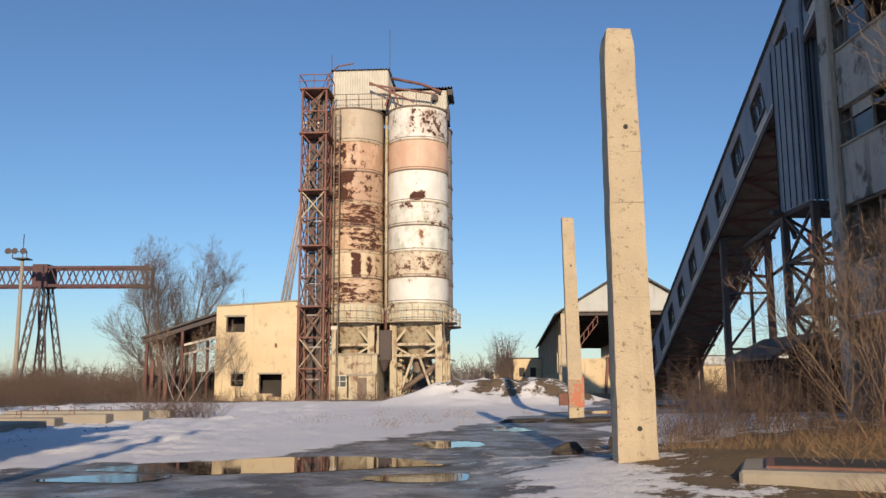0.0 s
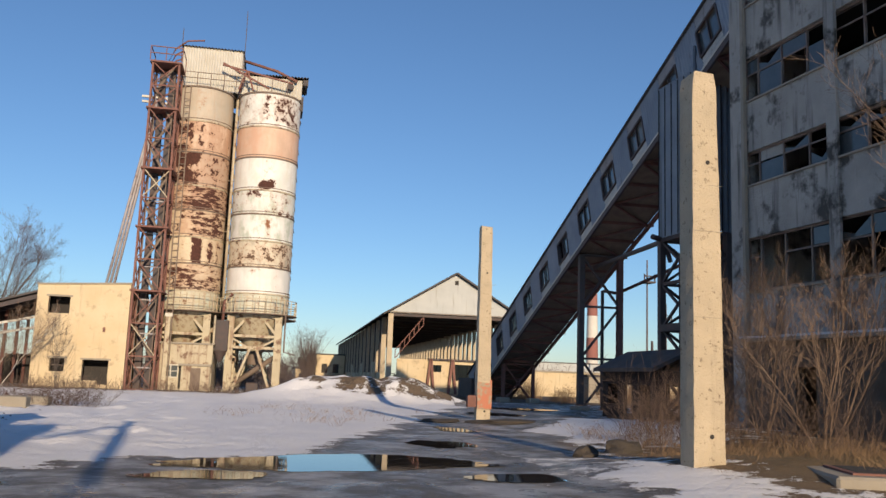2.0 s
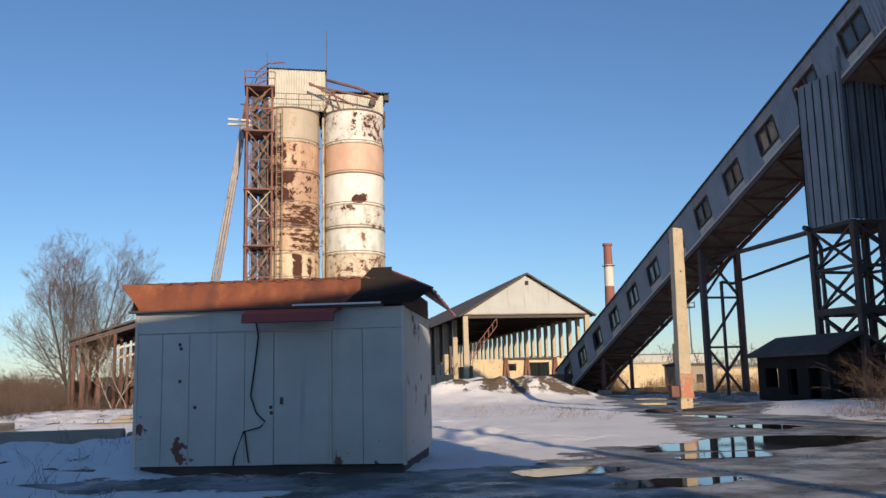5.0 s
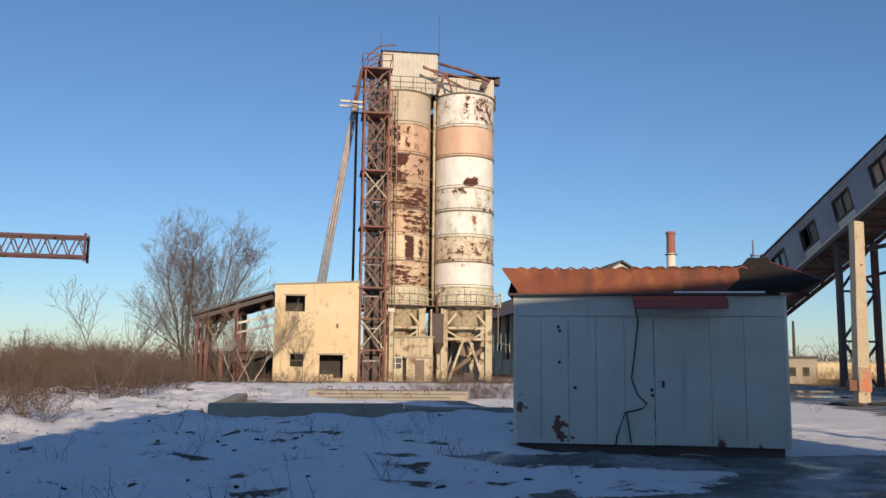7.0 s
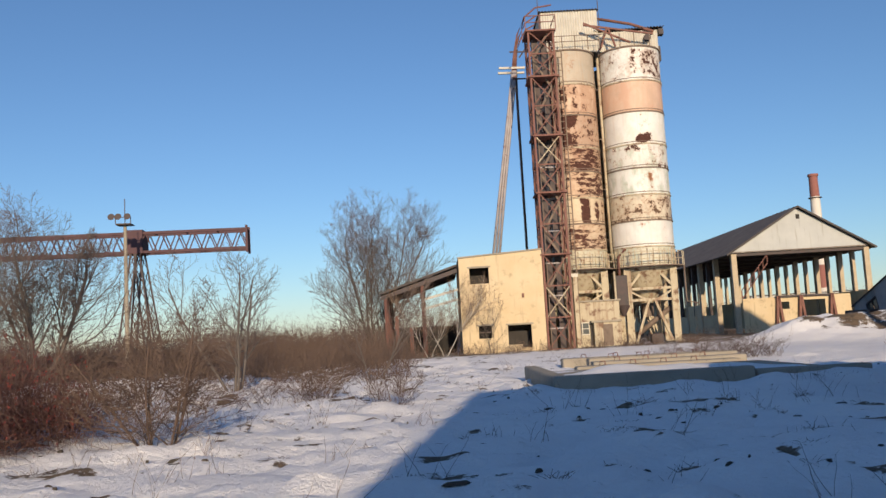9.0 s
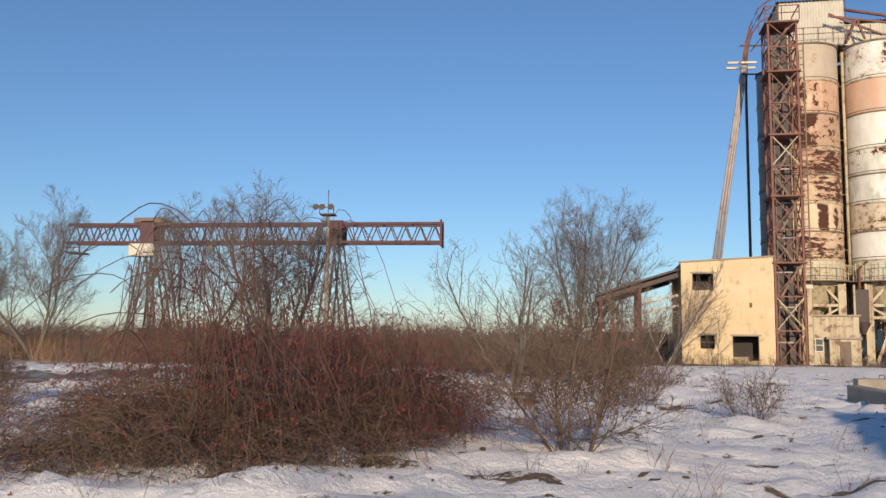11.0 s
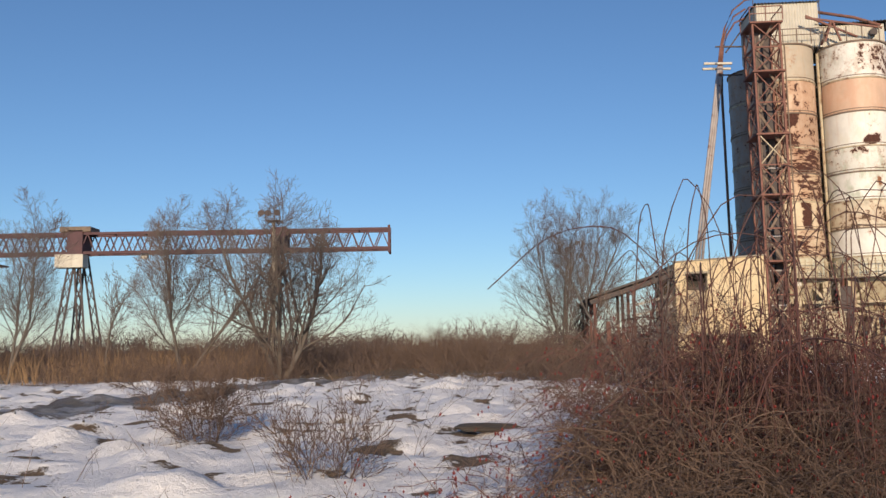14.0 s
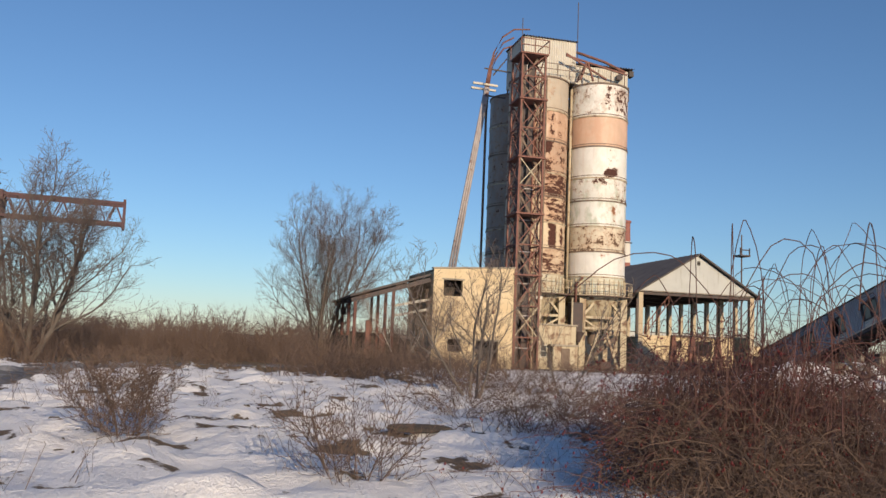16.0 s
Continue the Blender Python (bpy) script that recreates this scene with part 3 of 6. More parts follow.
FRONT_LEFT = (
    course_mat("shell_i", BEIGE, 11, -0.06, ((-0.1, 0.7, 20.3, 22.5, 0.10),), rust=(0.33, 0.18, 0.12), tint=(0.44, 0.40, 0.33), soft=0.7),
    course_mat("shell_j", ORANGE, 12, 0.05, ((-2.2, -0.3, 18.75, 19.75, 0.17), (-2.2, -0.4, 17.6, 18.2, 0.17), (0.1, 0.45, 17.7, 19.7, 0.13), (0.9, 1.3, 18.2, 18.6, 0.08)), tint=(0.62, 0.46, 0.34), soft=0.8),
    course_mat("shell_k", (0.50, 0.36, 0.26), 13, 0.07, ((-2.2, 0.35, 16.55, 17.5, 0.28), (-2.2, 0.3, 15.2, 16.2, 0.15), (0.6, 2.2, 15.2, 17.4, 0.03)), tint=(0.46, 0.31, 0.22), soft=0.9),
    course_mat("shell_l", (0.52, 0.38, 0.27), 14, 0.12, ((0.3, 2.0, 13.2, 14.9, 0.09), (-2.0, 0.2, 13.2, 13.8, 0.08)), (0.7, 0.7, 2.4), tint=(0.40, 0.24, 0.16), soft=0.9),
    course_mat("shell_m", (0.62, 0.49, 0.34), 15, 0.045, ((0.2, 2.3, 11.3, 13.1, 0.13), (-0.6, 0.2, 12.3, 13.1, 0.10), (-2.2, -1.3, 11.6, 12.9, 0.08)), (0.7, 0.7, 2.0), tint=(0.50, 0.34, 0.23), soft=0.7),
    course_mat("shell_n", (0.66, 0.55, 0.39), 16, 0.01, ((0.35, 0.95, 9.15, 11.0, 0.36), (1.35, 1.8, 9.2, 10.9, 0.17), (1.9, 2.3, 9.3, 11.0, 0.12)), tint=(0.56, 0.44, 0.31), soft=0.7),
    course_mat("shell_o", (0.62, 0.50, 0.36), 17, 0.10, ((-2.2, 2.2, 7.2, 8.2, 0.06), (-1.6, 0.6, 8.2, 8.8, 0.07)), (0.7, 0.7, 2.4), tint=(0.48, 0.35, 0.24), soft=0.9),
    course_mat("shell_p", (0.58, 0.54, 0.41), 18, -0.03, ((-0.2, 0.3, 6.0, 6.6, 0.12),), tint=MOSS, rust=(0.30, 0.18, 0.11), soft=0.8))
# rear silos: their shade is put into these darker paint colours
BACK_SHADED = tuple(course_mat("shell_back_%d" % k, (0.34, 0.31, 0.28), 30 + k, 0.05, tint=(0.26, 0.21, 0.18), soft=0.8) for k in range(8))


def silo(x, y, mats, label, front=True):
    s = thing("silo", label, "silo", x, y, 0, -6, "cement silos")
    for k in range(8):
        z1, z0 = JOINTS[k], JOINTS[k + 1]
        part("shell_course", shell(SILO_R, SILO_R, z0, z1), mats[k], s)
        part("joint_band", hoop(SILO_R + 0.01, z0 + 0.06, 0.05, 0.10), "deck_steel" if k % 2 else "hopper_paint", s)
        part("joint_band", hoop(SILO_R + 0.005, z0 + 0.26, 0.025, 0.05), "deck_steel", s)
    part("roof", shell(SILO_R + 0.05, 0.4, JOINTS[0], JOINTS[0] + 0.35), "roof_dark", s)
    part("roof_rim", hoop(SILO_R + 0.03, JOINTS[0], 0.06, 0.12), "deck_steel", s)
    part("hopper", shell(0.55, SILO_R - 0.1, 2.9, 5.6), "hopper_paint", s)
    part("outlet", shell(0.45, 0.5, 1.9, 3.0, 20), "deck_steel", s)
    part("walkway", hoop(SILO_R + 0.32, 5.66, 0.36, 0.08), "deck_steel", s, "rusty walkway ring")
    r = SILO_R + 0.62
    for i in range(24):
        t = 2 * math.pi * i / 24
        c, sn = r * math.cos(t), r * math.sin(t)
        bm = bmesh.new()
        add_bar(bm, (c, sn, 5.66), (c, sn, 6.75), 0.05)
        part("rail_post", bm, "hopper_paint", s)
    for z in (6.2, 6.75):
        part("rail", hoop(r, z, 0.02, 0.05), "hopper_paint", s)
    for i in range(14):
        t = -math.pi / 2 + (i - 6.5) * 0.19
        bm = bmesh.new()
        add_bar(bm, ((SILO_R + 0.03) * math.cos(t), (SILO_R + 0.03) * math.sin(t), 5.6), ((SILO_R + 0.03) * math.cos(t), (SILO_R + 0.03) * math.sin(t), 7.0), 0.06)
        part("stiffener", bm, "hopper_paint", s)
    a = 1.75
    for sx in (-1, 1):
        for sy in (-1, 1):
            bm = bmesh.new()
            for o in (-0.19, 0.19):
                add_box(bm, sx * a + o - 0.07, sx * a + o + 0.07, sy * a - 0.16, sy * a + 0.16, BASE, 5.55)
            add_box(bm, sx * a - 0.14, sx * a + 0.14, sy * a - 0.12, sy * a + 0.12, BASE, 5.5)
            for z in range(5):
                add_box(bm, sx * a - 0.24, sx * a + 0.24, sy * a - 0.175, sy * a + 0.17, 0.6 + z, 0.72 + z)
            part("leg", bm, "hopper_paint", s)
            bars(s, "foot", [((sx * a, sy * a, BASE - 0.1), (sx * a, sy * a, BASE + 0.12))], 0.75, "concrete")
    for sy in (-a, a):
        bars(s, "crossbeam", [((-a, sy, z), (a, sy, z)) for z in (3.15, 4.0, 5.45)], 0.2, "hopper_paint")
        bars(s, "brace", [((-a, sy, 4.0), (-a + 1.2, sy, 5.4)), ((a, sy, 4.0), (a - 1.2, sy, 5.4)), ((0.2, sy, 3.2), (1.35, sy, 0.0)), ((-0.2, sy, 3.2), (-1.35, sy, 0.0))], 0.18, "hopper_paint")
        bars(s, "brace", [((-a, sy, 3.9), (-0.5, sy, 3.2)), ((a, sy, 3.9), (0.5, sy, 3.2))], 0.14, "hopper_paint")
    for sx in (-a, a):
        bars(s, "crossbeam", [((sx, -a, z), (sx, a, z)) for z in (3.15, 5.45)], 0.18, "hopper_paint")
    return s


S2, S1 = (11.9, 65.3), (6.7, 65.85)
back = Vector((math.sin(radians(6)), math.cos(radians(6)))) * 5.3
silo(*S2, FRONT_RIGHT, "tall white steel silo, flaking paint with rust patches, on legs")
silo(*S1, FRONT_LEFT, "tall steel silo streaked all over with brown rust")
silo(S1[0] + back.x, S1[1] + back.y, BACK_SHADED, "dull shaded steel silo behind the rusty one")
silo(S2[0] + back.x, S2[1] + back.y, BACK_SHADED, "dull shaded steel silo behind the white one")

# gap between the silos: a vertical duct
d = thing("riser_pipe", "pale vertical riser pipe between two silos", "pipe", 9.35, 65.2, 0)
tube("pipe", [(0, 0, 5.6), (0, 0, 22.6)], 0.11, "hopper_paint", d)
bars(d, "bracket", [((-0.5, 0, z), (0.5, 0, z)) for z in (8, 12, 16, 20)], 0.06, "deck_steel")

cl = thing("dust_filter", "rusty dust filter box and pipes by the silo legs", "filter", 9.3, 63.0, BASE, -6)
part("filter_box", box(-0.45, 0.5, 0.3, 1.2, 2.9, 5.2, 0.04), "dark_steel", cl)
part("filter_cone", shell(0.12, 0.5, 2.1, 2.9, 16), "dark_steel", cl)
tube("pipe", [(0.0, 0.7, 5.2), (0.0, 0.7, 6.6), (0.6, 0.8, 7.2)], 0.12, "rust_steel", cl)
tube("pipe", [(-0.5, 0.1, 0.0), (-0.5, 0.1, 5.5)], 0.08, "hopper_paint", cl)
part("motor", box(2.0, 2.9, 0.2, 0.9, 0.0, 0.7, 0.06), "dark_steel", cl)
tube("screw_conveyor", [(1.0, 1.6, 0.5), (3.9, 1.6, 2.6)], 0.2, "deck_steel", cl, "", 10)
tube("pipe", [(4.6, -0.6, 5.7), (4.6, -0.6, 3.0), (5.4, -0.6, 2.8)], 0.06, "deck_steel", cl)

# small house under the rusty silo
hs = thing("control_house", "plastered control house with a small window below a silo", "hut", 6.9, 63.0, BASE, -6)
part("wall", box(-1.7, 1.95, -0.4, 3.0, 0.0, 3.3, 0.03), "hopper_paint", hs)
part("roof", box(-1.78, 2.05, -0.5, 3.1, 3.3, 3.42), "concrete", hs)
part("porch", box(-0.1, 1.9, -0.95, -0.41, 0.0, 1.75, 0.02), "hopper_paint", hs)
part("porch_roof", box(-0.3, 1.95, -1.05, -0.38, 1.75, 1.9), "concrete", hs)
for k in range(2):
    for j in range(2):
        part("pane", box(-1.35 + 0.5 * k, -0.92 + 0.5 * k, -0.43, -0.40, 0.95 + 0.42 * j, 1.32 + 0.42 * j), "glass", hs)
part("window_frame", box(-1.42, -0.38, -0.415, -0.401, 0.88, 1.82), "white_sheet", hs)
part("door", box(0.55, 1.25, -0.99, -0.952, 0.05, 1.6), "deck_steel", hs)
# flat dark panel: the doorway's shade is put into its colour
part("doorway", box(-0.32, -0.13, -0.43, -0.402, 0.1, 1.7), "inner_shade", hs)

# head houses on top
hh = thing("head_house", "corrugated white sheet head house on a silo top", "shed", 7.35, 66.6, JOINTS[0] + 0.25, -5)
for p0, u, wd, name in (((-2.25, -1.6, 0), (1, 0, 0), 4.5, "front_sheet"), ((-2.25, 2.6, 0), (0, -1, 0), 4.2, "side_sheet"), ((2.25, -1.6, 0), (0, 1, 0), 4.2, "side_sheet"), ((2.25, 2.6, 0), (-1, 0, 0), 4.5, "back_sheet")):
    part(name, corrugated(p0, u, (0, 0, 1), wd, 3.4, 0.2, 0.03), "white_sheet", hh)
part("roof", corrugated((-2.4, -1.8, 3.45), (1, 0, 0), (0, 1, 0.0), 4.8, 4.6, 0.25, 0.05), "roof_dark", hh, "dark corrugated roof")
bars(hh, "corner_post", [((x, y, -0.3), (x, y, 3.4)) for x in (-2.15, 2.15) for y in (-1.5, 2.5)], 0.12, "deck_steel")
bars(hh, "aerial", [((2.4, -1.5, 2.0), (2.4, -1.5, 6.9)), ((-2.4, -1.5, 1.5), (-2.4, -1.5, 4.9))], 0.05, "dark_steel")
lh = thing("conveyor_house", "low corrugated sheet house over the white silo", "shed", 11.95, 66.3, JOINTS[0] + 0.25, -5)
for p0, u, wd, name in (((-2.7, -1.5, 0), (1, 0, 0), 5.1, "front_sheet"), ((2.4, -1.5, 0), (0, 1, 0), 4.0, "side_sheet"), ((2.4, 2.5, 0), (-1, 0, 0), 5.1, "back_sheet")):
    part(name, corrugated(p0, u, (0, 0, 1), wd, 1.6, 0.2, 0.03), "white_sheet", lh)
part("roof", corrugated((-2.7, -1.8, 1.68), (1, 0, 0.02), (0, 1, 0.0), 5.6, 4.5, 0.25, 0.05), "roof_dark", lh, "dark corrugated roof")
part("torn_sheet", box(2.5, 2.9, -1.6, -1.0, 1.2, 1.66), "roof_dark", lh)
part("side_box", box(2.3, 2.6, -1.4, 0.6, -0.9, 0.3), "roof_dark", lh)
bars(lh, "corner_post", [((x, y, -0.3), (x, y, 1.6)) for x in (-2.4, 2.2) for y in (-1.4, 2.4)], 0.12, "deck_steel")
part("round_vent", shell(0.28, 0.28, 0, 0.2, 20, cap=True), "dark_steel", lh).matrix_basis = pose(1.5, -1.65, 0.9, 90, 0, 0)
rb = thing("roof_boom", "rusty lattice boom and stays on the silo roofs", "boom", 9.8, 63.6, JOINTS[0] + 0.3, -5)
bars(rb, "boom", [((-1.8, 0, 1.75), (3.6, 0.1, 0.8)), ((-1.8, 0, 1.9), (1.8, 0.1, 0.2)), ((-0.5, 0, -0.1), (0.0, 0, 1.4)), ((0.6, 0, -0.1), (0.1, 0, 1.4)), ((-0.5, 0.8, -0.1), (0, 0, 1.4))], 0.13, "rust_steel")
bars(rb, "rail_post", [((x, -0.3, -0.3), (x, -0.3, 0.85)) for x in (-4.6, -3.6, -2.6, -1.6, -0.7, 0.9, 2.0, 3.2)], 0.06, "deck_steel")
bars(rb, "rail", [((-4.8, -0.3, 0.85), (0.0, -0.3, 0.85)), ((-4.8, -0.3, 0.4), (0.0, -0.3, 0.4))], 0.05, "deck_steel")
tube("chute", [(-0.3, 2.2, 3.0), (2.3, 1.6, 2.2), (3.9, 1.0, 1.3)], 0.12, "rust_steel", rb)

# elevator tower with its landings
tw = thing("elevator_tower", "rust-red lattice elevator tower with landings and ladder", "tower", 3.05, 61.2, BASE, -5, "")
W, D, TOP = 1.85, 2.2, 23.7
cs = [(0, 0), (W, 0), (W, D), (0, D)]
bars(tw, "chord", [((x, y, 0), (x, y, TOP)) for x, y in cs], 0.14, "rust_steel")
LEV = (0, 2.28, 4.57, 6.85, 9.1, 11.4, 13.5, 15.65, 17.9, 20.1, 21.85, 23.6)
for i, z in enumerate(LEV):
    for k in range(4):
        p, q = cs[k], cs[(k + 1) % 4]
        bars(tw, "girt", [((*p, z), (*q, z))], 0.09, "rust_steel")
        if i + 1 < len(LEV):
            bars(tw, "brace", [((*p, z), (*q, LEV[i + 1])), ((*q, z), (*p, LEV[i + 1]))], 0.07, "hopper_paint" if k == 0 and i % 5 == 1 else "rust_steel")
for z in (6.85, 11.4, 15.65, 20.1, 23.6):
    part("landing", box(-0.2, W + 0.2, -0.2, D + 0.1, z - 0.06, z + 0.06), "rust_steel", tw)
for i in range(10):
    z0 = 2.2 + 2.15 * i
    bars(tw, "stair", [((0.3, 0.5, z0), (W - 0.3, 0.5, z0 + 2.1)) if i % 2 else ((W - 0.3, 0.5, z0), (0.3, 0.5, z0 + 2.1))], 0.07, "deck_steel", 0.16)
part("elevator_leg", box(0.35, 0.8, 1.3, 1.75, 0, TOP - 0.3), "dark_steel", tw)
part("elevator_leg", box(1.05, 1.5, 1.3, 1.75, 0, TOP - 0.3), "dark_steel", tw)
bars(tw, "casing_flange", [((0.3, 1.27, z), (1.55, 1.27, z)) for z in (1.5, 3.9, 6.3, 8.7, 11.1, 13.5, 15.9)], 0.09, "pipe_paint")
bars(tw, "stair_post", [((x, 0.5, 0), (x, 0.5, TOP - 1)) for x in (0.3, W - 0.3)], 0.06, "deck_steel")
bars(tw, "handrail", [((-0.2, -0.2, TOP + 1.0), (W + 0.2, -0.2, TOP + 1.0)), ((-0.2, -0.2, TOP + 0.5), (W + 0.2, -0.2, TOP + 0.5)), ((-0.2, -0.2, TOP + 1.0), (-0.2, D, TOP + 1.0)), ((W + 0.2, -0.2, TOP + 1.0), (W + 0.2, D, TOP + 1.0))]
     + [((x, y, TOP), (x, y, TOP + 1.0)) for x, y in ((-0.2, -0.2), (0.9, -0.2), (W + 0.2, -0.2), (-0.2, D), (W + 0.2, D))], 0.06, "rust_steel")
lad = thing("side_ladder", "tall rusty caged ladder fixed beside the silo", "ladder", 5.35, 62.2, BASE, -5)
bars(lad, "stile", [((x, 0.4, 0), (x, 0.4, 22.6)) for x in (0, 0.42)], 0.08, "deck_steel")
bars(lad, "rung", [((0, 0.4, 0.5 * k), (0.42, 0.4, 0.5 * k)) for k in range(1, 45)], 0.05, "deck_steel")
bars(lad, "tie", [((0.2, 0.4, z), (0.2, 1.3, z)) for z in (4, 8, 12, 16, 20)], 0.07, "rust_steel")
part("lamp_box", box(-0.05, 0.45, 0.1, 0.35, 5.2, 5.45), "white_sheet", lad)
bars(lad, "post", [((0.2, 0.2, 0), (0.2, 0.2, 5.2))], 0.3, "hopper_paint")

# slanting feed pipes at the left of the tower, with the clamp and the top bend
fp = thing("feed_pipes", "bundle of slanting pale rust-stained feed pipes down to a roof", "pipes", 0.55, 68.6, 6.9)
for k in range(3):
    o = 0.28 * k
    tube("pipe", [(-0.1 + o, 0.1 * k, 0), (0.9 + o * 0.8, 0.1 * k, 6), (2.0 + o * 0.6, 0, 12.5), (2.55 + o * 0.5, 0, 15.9)], 0.105, "pipe_paint", fp)
    tube("bend_pipe", [(2.55 + o * 0.5, 0, 15.9), (2.75 + o * 0.4, -0.1, 17.3), (3.1 + 0.3 * o, -0.3, 18.9 - 0.3 * k), (3.7 + 0.2 * o, -0.6, 20.2 - 0.5 * k), (4.6, -0.9, 20.9 - 0.7 * k), (5.9, -1.2, 21.0 - 0.8 * k)][: 6 if k == 0 else 5], 0.07, "rust_steel", fp, "thin rusty bend pipe")
tube("pipe", [(2.9, 0.5, 0), (2.9, 0.5, 14.0), (2.9, 0.2, 16.2)], 0.11, "dark_steel", fp)
bars(fp, "clamp", [((1.4, -0.1, 16.1), (3.6, -0.1, 16.1)), ((1.4, 0.3, 15.8), (3.6, 0.3, 15.8))], 0.16, "white_sheet")
bars(fp, "bracket", [((2.4, 0, 17.5), (4.6, -0.5, 17.3)), ((2.4, 0, 15.2), (4.4, 0.0, 15.2)), ((3.2, 0, 17.0), (4.4, 0, 18.6))], 0.1, "dark_steel")

# ---------------------------------------------------------------- yellow building and its lean-to
yb = thing("plaster_building", "two-storey building in flaking yellow plaster, empty windows", "building", -3.1, 61.65, BASE - 0.05, -4.8)
BW, BD = 6.05, 8.0


def holed_wall(name, u0, u1, z1, holes, thick, material, parent, top1=None):
    """A wall along x from u0 to u1 with rectangular openings through it, its top sloping from z1 to top1."""
    top1 = z1 if top1 is None else top1
    us = sorted({u0, u1, *(h[0] for h in holes), *(h[1] for h in holes)})
    zs = sorted({0.0, *(h[2] for h in holes), *(h[3] for h in holes)})
    bm = bmesh.new()
    for a, b in zip(us, us[1:]):
        ta, tb = (z1 + (top1 - z1) * (v - u0) / (u1 - u0) for v in (a, b))
        for c, e in zip(zs, zs[1:] + [None]):
            if any(h[0] <= a and b <= h[1] and h[2] <= c and e is not None and e <= h[3] for h in holes):
                continue
            lo = [(a, 0, c), (b, 0, c), (b, thick, c), (a, thick, c)]
            hi = [(a, 0, e or ta), (b, 0, e or tb), (b, thick, e or tb), (a, thick, e or ta)]
            vs = [bm.verts.new(q) for q in lo + hi]
            for f in ((0, 3, 2, 1), (4, 5, 6, 7), (0, 1, 5, 4), (1, 2, 6, 5), (2, 3, 7, 6), (3, 0, 4, 7)):
                bm.faces.new([vs[i] for i in f])
    bmesh.ops.remove_doubles(bm, verts=bm.verts[:], dist=0.001)
    inner = [f for f in bm.faces if len([g for g in bm.faces if g is not f and (g.calc_center_median() - f.calc_center_median()).length < 0.001]) > 0] if len(bm.faces) < 400 else []
    bmesh.ops.delete(bm, geom=inner, context="FACES_ONLY")
    return part(name, bm, material, parent)


HOLES = ((0.75, 2.15, 5.05, 6.2), (1.2, 2.15, 1.1, 2.0), (3.3, 5.0, 0.3, 1.95))
holed_wall("front_wall", 0, BW, 6.95, HOLES, 0.4, "yellow_wall", yb, 7.3)
part("side_wall", box(0, 0.4, 0.4, BD, 0, 6.9), "yellow_wall", yb)
part("side_wall", box(BW - 0.4, BW, 0.4, BD, 0, 7.2), "yellow_wall", yb)
part("back_wall", box(0.4, BW - 0.4, BD - 0.4, BD, 0, 7.0), "yellow_wall", yb)
# floor coloured near-black for the shade inside
part("floor_slab", box(0.4, BW - 0.4, 0.4, BD - 0.4, 3.4, 3.6), "inner_shade", yb)
part("roof", box(-0.05, BW + 0.05, 0.4, BD, 6.75, 6.9), "concrete", yb)
bm = bmesh.new()
add_bar(bm, (-0.08, 0.15, 7.0), (BW + 0.08, 0.15, 7.35), 0.5, 0.1)
part("coping", bm, "concrete", yb)
for h in HOLES:
    part("lintel", box(h[0] - 0.15, h[1] + 0.15, -0.03, -0.002, h[3], h[3] + 0.12), "concrete", yb)
# added dark sheet that stands for the shade behind the openings
part("dark_lining", box(0.42, BW - 0.42, 1.6, 1.7, 0, 6.7), "inner_shade", yb)
part("sill_block", box(3.35, 4.3, -0.12, 0.3, 0.02, 0.55), "yellow_wall", yb)
part("wall_lamp", box(4.45, 4.6, -0.12, -0.002, 3.9, 4.2), "rust_steel", yb)
part("window_bars", box(1.2, 2.15, 0.15, 0.19, 1.5, 1.56), "window_frame", yb)
for k in range(26):
    x, z = random.uniform(0.3, 5.8), random.uniform(0.8, 6.4)
    if any(h[0] - 0.3 < x < h[1] + 0.3 and h[2] - 0.3 < z < h[3] + 0.3 for h in HOLES):
        continue
    part("plaster_course", box(x - random.uniform(0.3, 1.0), min(BW - 0.05, x + random.uniform(0.3, 1.0)), -0.012, -0.001, z, z + 0.03), "yellow_wall", yb)

lt = thing("lean_to_shed", "open lean-to with a sagging dark roof on rusty posts", "shed", -3.2, 62.1, BASE, -4.8)
bm = bmesh.new()
for y0, y1 in ((0.0, 9.0),):
    vs = [bm.verts.new(c) for c in ((0, y0, 6.55), (-5.7, y0, 4.75), (-5.7, y1, 4.6), (0, y1, 6.4), (0, y0, 6.40), (-5.7, y0, 4.6), (-5.7, y1, 4.45), (0, y1, 6.25))]
    for f in ((0, 3, 2, 1), (4, 5, 6, 7), (0, 1, 5, 4), (1, 2, 6, 5), (2, 3, 7, 6), (3, 0, 4, 7)):
        bm.faces.new([vs[i] for i in f])
part("roof", bm, "roof_dark", lt)
bars(lt, "rafter", [((0, y, 6.1), (-5.6, y, 4.35)) for y in (0.1, 2.2, 4.4, 6.6, 8.8)], 0.18, "dark_steel", 0.30)
bars(lt, "post", [((x, y, -0.1), (x, y, 4.5 + (5.5 + x) * 0.3)) for x in (-5.3, -2.6) for y in (0.2, 3.0, 6.0, 8.8)], 0.2, "brown_steel")
part("side_wall", box(-5.65, -5.5, 0.4, 8.9, 0.0, 1.9), "facade_base", lt)
bars(lt, "post", [((-4.5, -0.6, -0.1), (-4.5, -0.6, 3.0)), ((-3.5, -0.5, -0.1), (-3.5, -0.5, 2.1))], 0.26, "rust_steel")
bars(lt, "rail", [((-2.6, 0.3, 4.1), (0, 0.3, 4.7)), ((-2.6, 0.3, 3.4), (0, 0.3, 4.0))], 0.16, "white_sheet")
# near-black wall: the lean-to's inner shade is put into its colour
part("back_wall", box(-5.6, -0.1, 8.9, 9.1, 0, 2.2), "inner_shade", lt)

